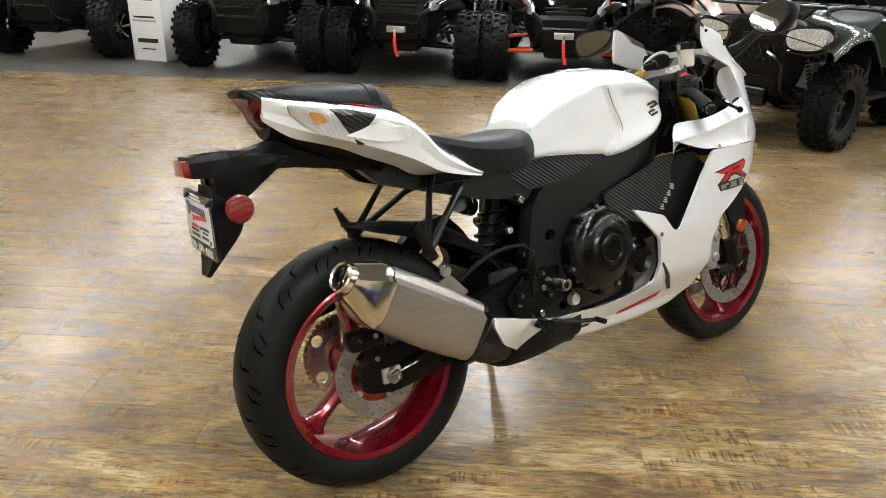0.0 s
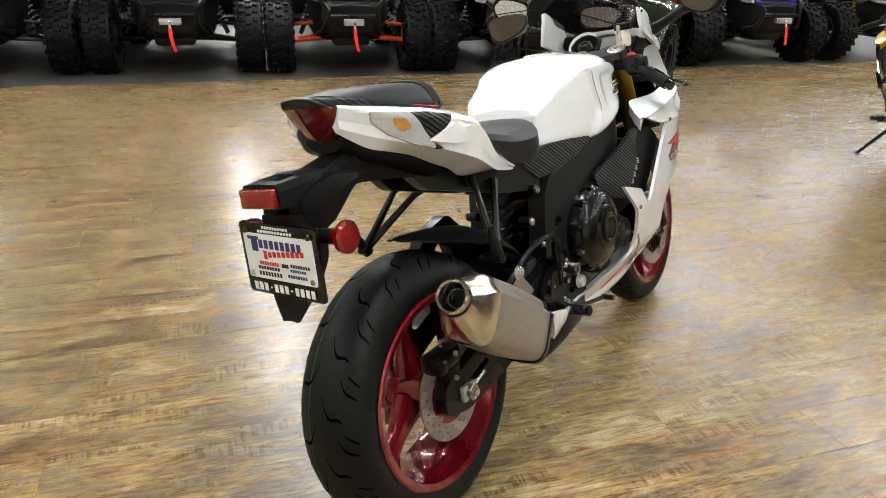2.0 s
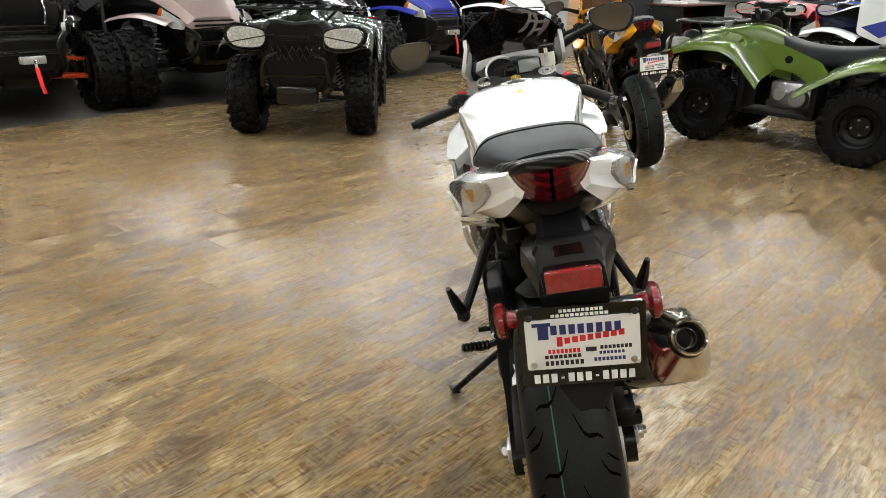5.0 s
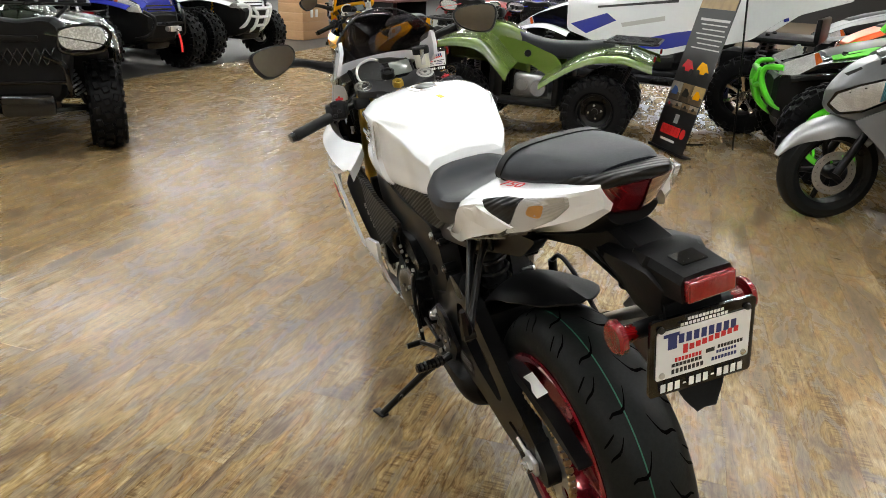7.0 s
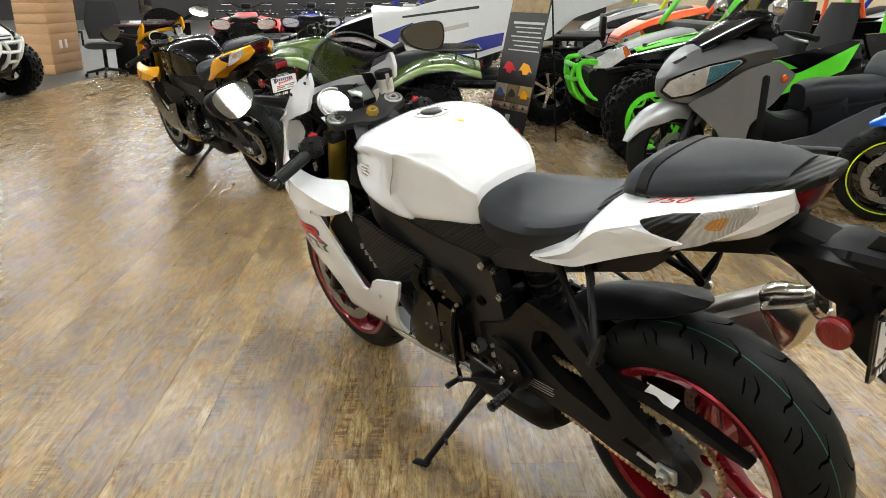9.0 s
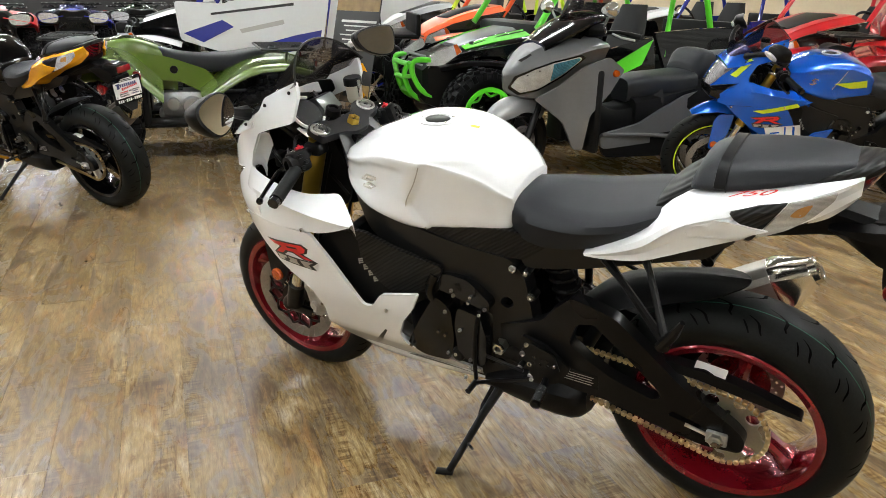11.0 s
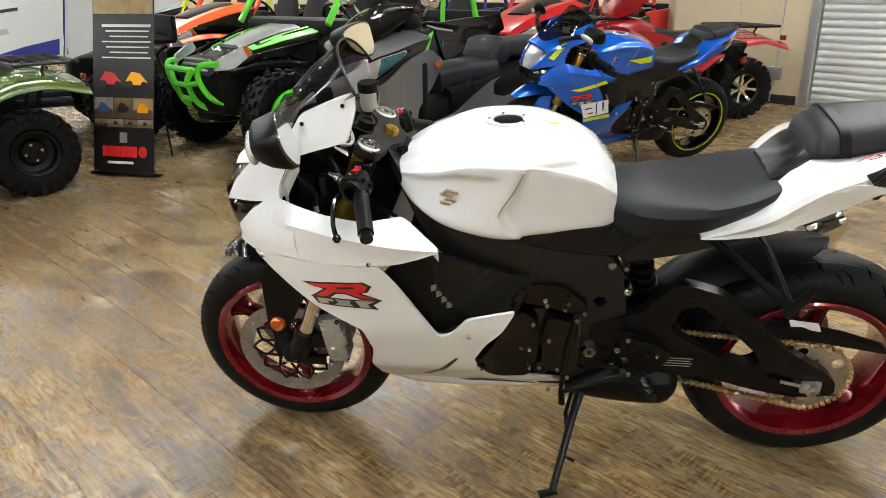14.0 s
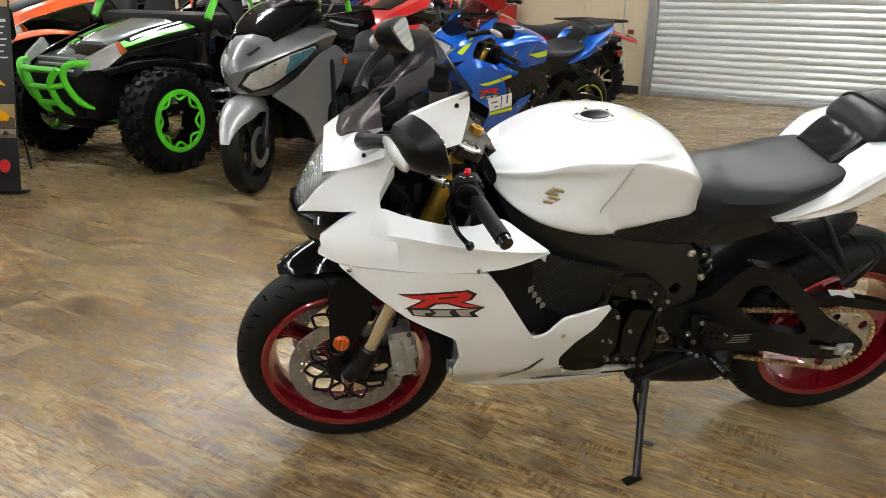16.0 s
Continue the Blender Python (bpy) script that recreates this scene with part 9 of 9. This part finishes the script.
# ---- banner stand ----
PHOTO = surface("printed_photo_amber", (0.16, 0.105, 0.05), 0.4, grain=0.6, scale=9)
PHOTO2 = surface("printed_photo_pale", (0.24, 0.21, 0.17), 0.4, grain=0.5, scale=14)
PHOTOK = surface("printed_photo_dark", (0.07, 0.06, 0.05), 0.4, grain=0.8, scale=7)
BANNERK = surface("printed_banner_black", (0.009, 0.0085, 0.008), 0.4, grain=0.2, scale=10)
ban = root("banner_stand", Matrix.Translation((3.65, -2.72, 0.004)) @ pose(0, 0, 0, 0, 0, 174) @ pose(0, 0, 0, -13, 0, 0) @ Matrix.Diagonal((0.84, 1, 1, 1)), "black printed roll-up banner on a folding stand", "banner")
part("base", rbox((0, 0.03, 0.012), (0.62, 0.10, 0.022), 0.006), MATTE, ban)
sheetp = part("print", rbox((0, 0, 0.95), (0.58, 0.004, 1.86), 0), BANNERK, ban, "black printed sheet with photographs and rows of text")
EARTH = surface("printed_earth", (0.075, 0.05, 0.028), 0.4, grain=0.5, scale=20)
DUST = surface("printed_dust", (0.30, 0.20, 0.08), 0.4, grain=0.4, scale=12)
PRINTBLUE = surface("printed_blue", (0.03, 0.08, 0.25), 0.4)
for x, z, w, h, sky, land, gear in ((0, 1.36, 0.56, 0.50, PHOTOK, DUST, None), (-0.19, 0.47, 0.185, 0.14, DUST, EARTH, YELLOWP), (0.0, 0.47, 0.18, 0.14, PHOTO, EARTH, INKBLACK), (0.188, 0.47, 0.18, 0.14, PHOTO2, EARTH, PRINTBLUE),
                                    (-0.21, 0.365, 0.14, 0.055, PHOTO2, PHOTO, INKBLACK), (-0.07, 0.365, 0.13, 0.055, PHOTO, EARTH, INKBLACK), (0.07, 0.365, 0.135, 0.055, PHOTO2, PHOTO, INKBLACK), (0.21, 0.365, 0.135, 0.055, PHOTO2, PHOTOK, BRIGHTRED)):
    pic = part("photo", rbox((-x, -0.004, z), (w, 0.003, h), 0), sky, sheetp, "small printed photograph")
    hill = [(-x - w / 2, z - h / 2), (-x + w / 2, z - h / 2), (-x + w / 2, z - h * 0.10), (-x + w * 0.2, z - h * 0.02), (-x - w * 0.1, z - h * 0.16), (-x - w * 0.3, z - h * 0.05), (-x - w / 2, z - h * 0.12)]
    part("photo_ground", panel(hill, 0.0015, -0.0062), land, pic)
    if gear:
        u = h * 0.36
        part("photo_vehicle", panel([(-x - 1.1 * u, z - 0.3 * u), (-x - 0.5 * u, z + 0.7 * u), (-x + 0.3 * u, z + 0.6 * u), (-x + 1.1 * u, z), (-x + 0.9 * u, z - 0.6 * u), (-x - 0.9 * u, z - 0.6 * u)], 0.0015, -0.0078), gear, pic)
def toy(x, z, mt):
    return [("print_shape", join(panel([(x - 0.10, z), (x - 0.05, z + 0.06), (x + 0.03, z + 0.05), (x + 0.10, z - 0.01), (x + 0.04, z - 0.03), (x - 0.06, z - 0.03)], 0.002, -0.004)), mt), ("print_disc", panel(circle2(x - 0.065, z - 0.03, 0.03, 14), 0.002, -0.006), INKBLACK), ("print_disc", panel(circle2(x + 0.07, z - 0.035, 0.03, 14), 0.002, -0.006), INKBLACK)]
for nm, bmz, mt in toy(0.13, 0.66, YELLOWP) + toy(-0.12, 0.66, BRIGHTRED):
    part(nm, bmz, mt, sheetp)
for k in range(7):
    part("text_bar", rbox((0.03 + 0.012 * (k % 3), -0.0035, 1.03 - 0.036 * k), (0.46 - 0.05 * (k % 3), 0.002, 0.009 if k else 0.018), 0), SILVERINK, sheetp)
part("logo_shape", join(panel([(0.13, 0.13), (-0.20, 0.13), (-0.20, 0.205), (0.13, 0.205)], 0.002, -0.0035, 0, [[(0.085 - 0.055 * k, 0.135), (0.08 - 0.055 * k, 0.135), (0.08 - 0.055 * k, 0.20), (0.085 - 0.055 * k, 0.20)] for k in range(5)])), INKRED, sheetp, "plain red logo shape")
part("logo_disc", panel(circle2(0.185, 0.168, 0.04, 20), 0.002, -0.0035), INKRED, sheetp)
part("script_bar", rbox((-0.03, -0.0035, 0.09), (0.25, 0.002, 0.018), 0), PLATEW, sheetp)
part("badge_square", rbox((0.0, -0.0035, 0.265), (0.07, 0.002, 0.07), 0.0), SILVERINK, sheetp)
part("rear_strut", join(rod((0, 0.02, 1.8), (-0.02, 0.60, 0.142), 0.008, 8), rod((-0.2, 0.02, 0.02), (-0.25, 0.45, 0.108), 0.008, 8)), SATIN, ban)

# ---- cardboard box by the buggies ----
bx = root("cardboard_box", heading(1.30, 7.55, 40), "tall white printed cardboard box standing on the floor", "box")
part("carton", rbox((0, 0, 0.45), (0.40, 0.42, 0.90), 0.006), PLATEW, bx)
for k, (y, z, w, h) in enumerate(((0.0, 0.22, 0.26, 0.045), (0.0, 0.13, 0.18, 0.012), (0.02, 0.47, 0.26, 0.02), (0.02, 0.43, 0.30, 0.02), (0.0, 0.72, 0.22, 0.15))):
    part("print_bar", rbox((-0.2015, y, z), (0.003, w, h), 0), INKBLACK if k != 3 else SILVERINK, bx)

# ---- slatted wall, desk and chair at the far end ----
SLAT = surface("maple_slatwall", (0.50, 0.30, 0.15), 0.4, grain=0.12, scale=12, stretch=(1, 1, 8))
pil = root("slatted_column", heading(12.75, -1.25, -38), "maple slatwall column with white outlets", "column")
for k in range(14):
    part("slat", rbox((0, 0, 0.08 + 0.153 * k), (0.95, 0.5, 0.145), 0.006), SLAT, pil)
part("core", rbox((0, 0, 2.4), (0.93, 0.47, 4.7), 0), SLAT, pil)
for dxx in (-0.08, 0.09):
    part("outlet", rbox((dxx - 0.1, -0.256, 0.45), (0.085, 0.012, 0.13), 0.004), PLATEW, pil, "white wall outlet")
part("notice", rbox((-0.1, -0.255, 1.35), (0.3, 0.01, 0.22), 0), PLATEW, pil)
desk = root("desk", heading(12.2, -2.75, -38), "dark office desk with papers on it", "desk")
part("top", rbox((0, 0, 0.745), (1.7, 0.75, 0.03), 0.006), surface("dark_laminate", (0.09, 0.03, 0.025), 0.4, grain=0.1), desk)
part("modesty_panel", rbox((0, 0.25, 0.40), (1.6, 0.03, 0.66), 0.004), surface("burgundy_laminate", (0.10, 0.02, 0.025), 0.4), desk)
for s in (-1, 1):
    part("side_panel", rbox((0.8 * s, 0, 0.365), (0.03, 0.7, 0.73), 0.004), MATTE, desk)
for k, (x, y) in enumerate(((-0.6, -0.1), (-0.45, 0.05), (0.1, 0.0))):
    pp = root("paper_stack", heading(12.2, -2.75, -38) @ pose(x, y, 0.762, 0, 0, 15 * k), "stack of white papers on the desk", "papers")
    part("paper_pile", rbox((0, 0, 0.02), (0.22, 0.30, 0.035), 0.002), PLATEW, pp)
mon = root("monitor", heading(12.2, -2.75, -38) @ pose(0.0, 0.1, 0.76), "black flat computer monitor on the desk", "monitor")
part("screen", rbox((0, 0, 0.30), (0.50, 0.03, 0.32), 0.008), DASH, mon)
part("foot", join(rbox((0, 0, 0.008), (0.22, 0.16, 0.014), 0.004), rod((0, 0.02, 0.01), (0, 0.02, 0.2), 0.02, 8)), MATTE, mon)
ch = root("office_chair", heading(11.55, -1.75, 160), "black swivel office chair on castors", "chair")
part("seat", skin([half_ring(x, [(0, 0.50), (w, 0.49), (w, 0.43), (0, 0.42)]) for x, w in ((0.25, 0.2), (0.0, 0.25), (-0.22, 0.22))], 10, 20), CLOTH, ch)
part("backrest", skin([[(-0.26 - 0.06 * f + dx2, y * k, 0.55 + 0.55 * f) for dx2, y in ((0.03, -0.22), (0.045, 0), (0.03, 0.22), (-0.03, 0.2), (-0.03, -0.2))] for f, k in ((0, 0.9), (0.5, 1.05), (1, 0.75))], 10, 20), CLOTH, ch)
part("column", rod((0, 0, 0.08), (0, 0, 0.43), 0.03, 12), SATIN, ch)
for k in range(5):
    a = 2 * math.pi * k / 5
    leg = part("base_leg", tube([(0, 0, 0.12), (0.30 * math.cos(a), 0.30 * math.sin(a), 0.07)], [0.025, 0.018], 8), SATIN, ch)
    part("castor", lathe([(0.0001, -0.02), (0.03, -0.02), (0.03, 0.02), (0.0001, 0.02)], 16, (0.30 * math.cos(a), 0.30 * math.sin(a), 0.03)), SATIN, leg)
for s in (-1, 1):
    part("armrest", join(rod((0.0, 0.28 * s, 0.46), (0.0, 0.28 * s, 0.66), 0.016, 8), rbox((0.02, 0.28 * s, 0.67), (0.24, 0.06, 0.03), 0.012)), SATIN, ch)

# ---- far quads behind the desk ----
for k, (mt, lab) in enumerate(((BRIGHTRED, "bright red"), (BLUEP, "royal blue"), (DKGREEN, "dark green"), (BRIGHTRED, "bright red"), (GLOSSK, "black"))):
    quad_bike("quad_bike", heading(11.4 + 0.05 * k, -4.1 - 1.22 * k, 150), lab + " quad bike in a row at the far end", mt, group="far quads in a row")


# ---- floor planks, each a piece of its own near the motorcycle ----
PW, PL, NEAR = 0.182, 1.22, (-2.9, 5.3, -3.6, 4.6)


def plank_mesh():
    bm = rbox((0, 0, -0.004), (PL - 0.0004, PW - 0.0004, 0.008), 0.0005, 1)
    me = bpy.data.meshes.new("plank")
    bm.to_mesh(me)
    bm.free()
    me.materials.append(OAK)
    return me


plank = plank_mesh()
rng = random.Random(5)
near_places, verts, faces = [], [], []
row = 0
n = N0 - 1.5
while n < 12.5:
    off = (row * 0.437 + 0.13 * math.sin(row * 12.9)) % PL
    lo, hi = (-8.0, 16.0) if n < 5.6 else (-10.0, 1.0)
    if n >= 5.6:
        n += PW
        row += 1
        continue
    u = lo - off
    while u < hi:
        cu, cn = u + PL / 2, n + PW / 2
        if NEAR[0] < cu < NEAR[1] and NEAR[2] < cn < NEAR[3]:
            near_places.append((cu, cn))
        else:
            k = len(verts)
            for du, dn in ((0.0002, 0.0002), (PL - 0.0002, 0.0002), (PL - 0.0002, PW - 0.0002), (0.0002, PW - 0.0002)):
                p = at_un(u + du, n + dn)
                verts.append((p.x, p.y, 0.0))
            faces.append((k, k + 1, k + 2, k + 3))
        u += PL
    n += PW
    row += 1
for cu, cn in near_places:
    ob = new("plank", plank)
    ob.parent = floor
    ob.matrix_basis = Matrix.Translation((cu, cn, 0.0)) @ pose(0, 0, 0, 0, 0, 0 if rng.random() < 0.5 else 180)
me = bpy.data.meshes.new("far_planks")
me.from_pydata(verts, [], faces)
me.materials.append(OAKFAR)
fp = new("far_planks", me)
fp.parent = floor
fp.matrix_parent_inverse = UN.inverted()
tagged(fp, "", "", "", "stuff")
carpet = slab("concrete_strip", U0, U1, 5.68, N1, -0.006, 0.002, CONCRETE, "worn grey concrete under the parked vehicles")
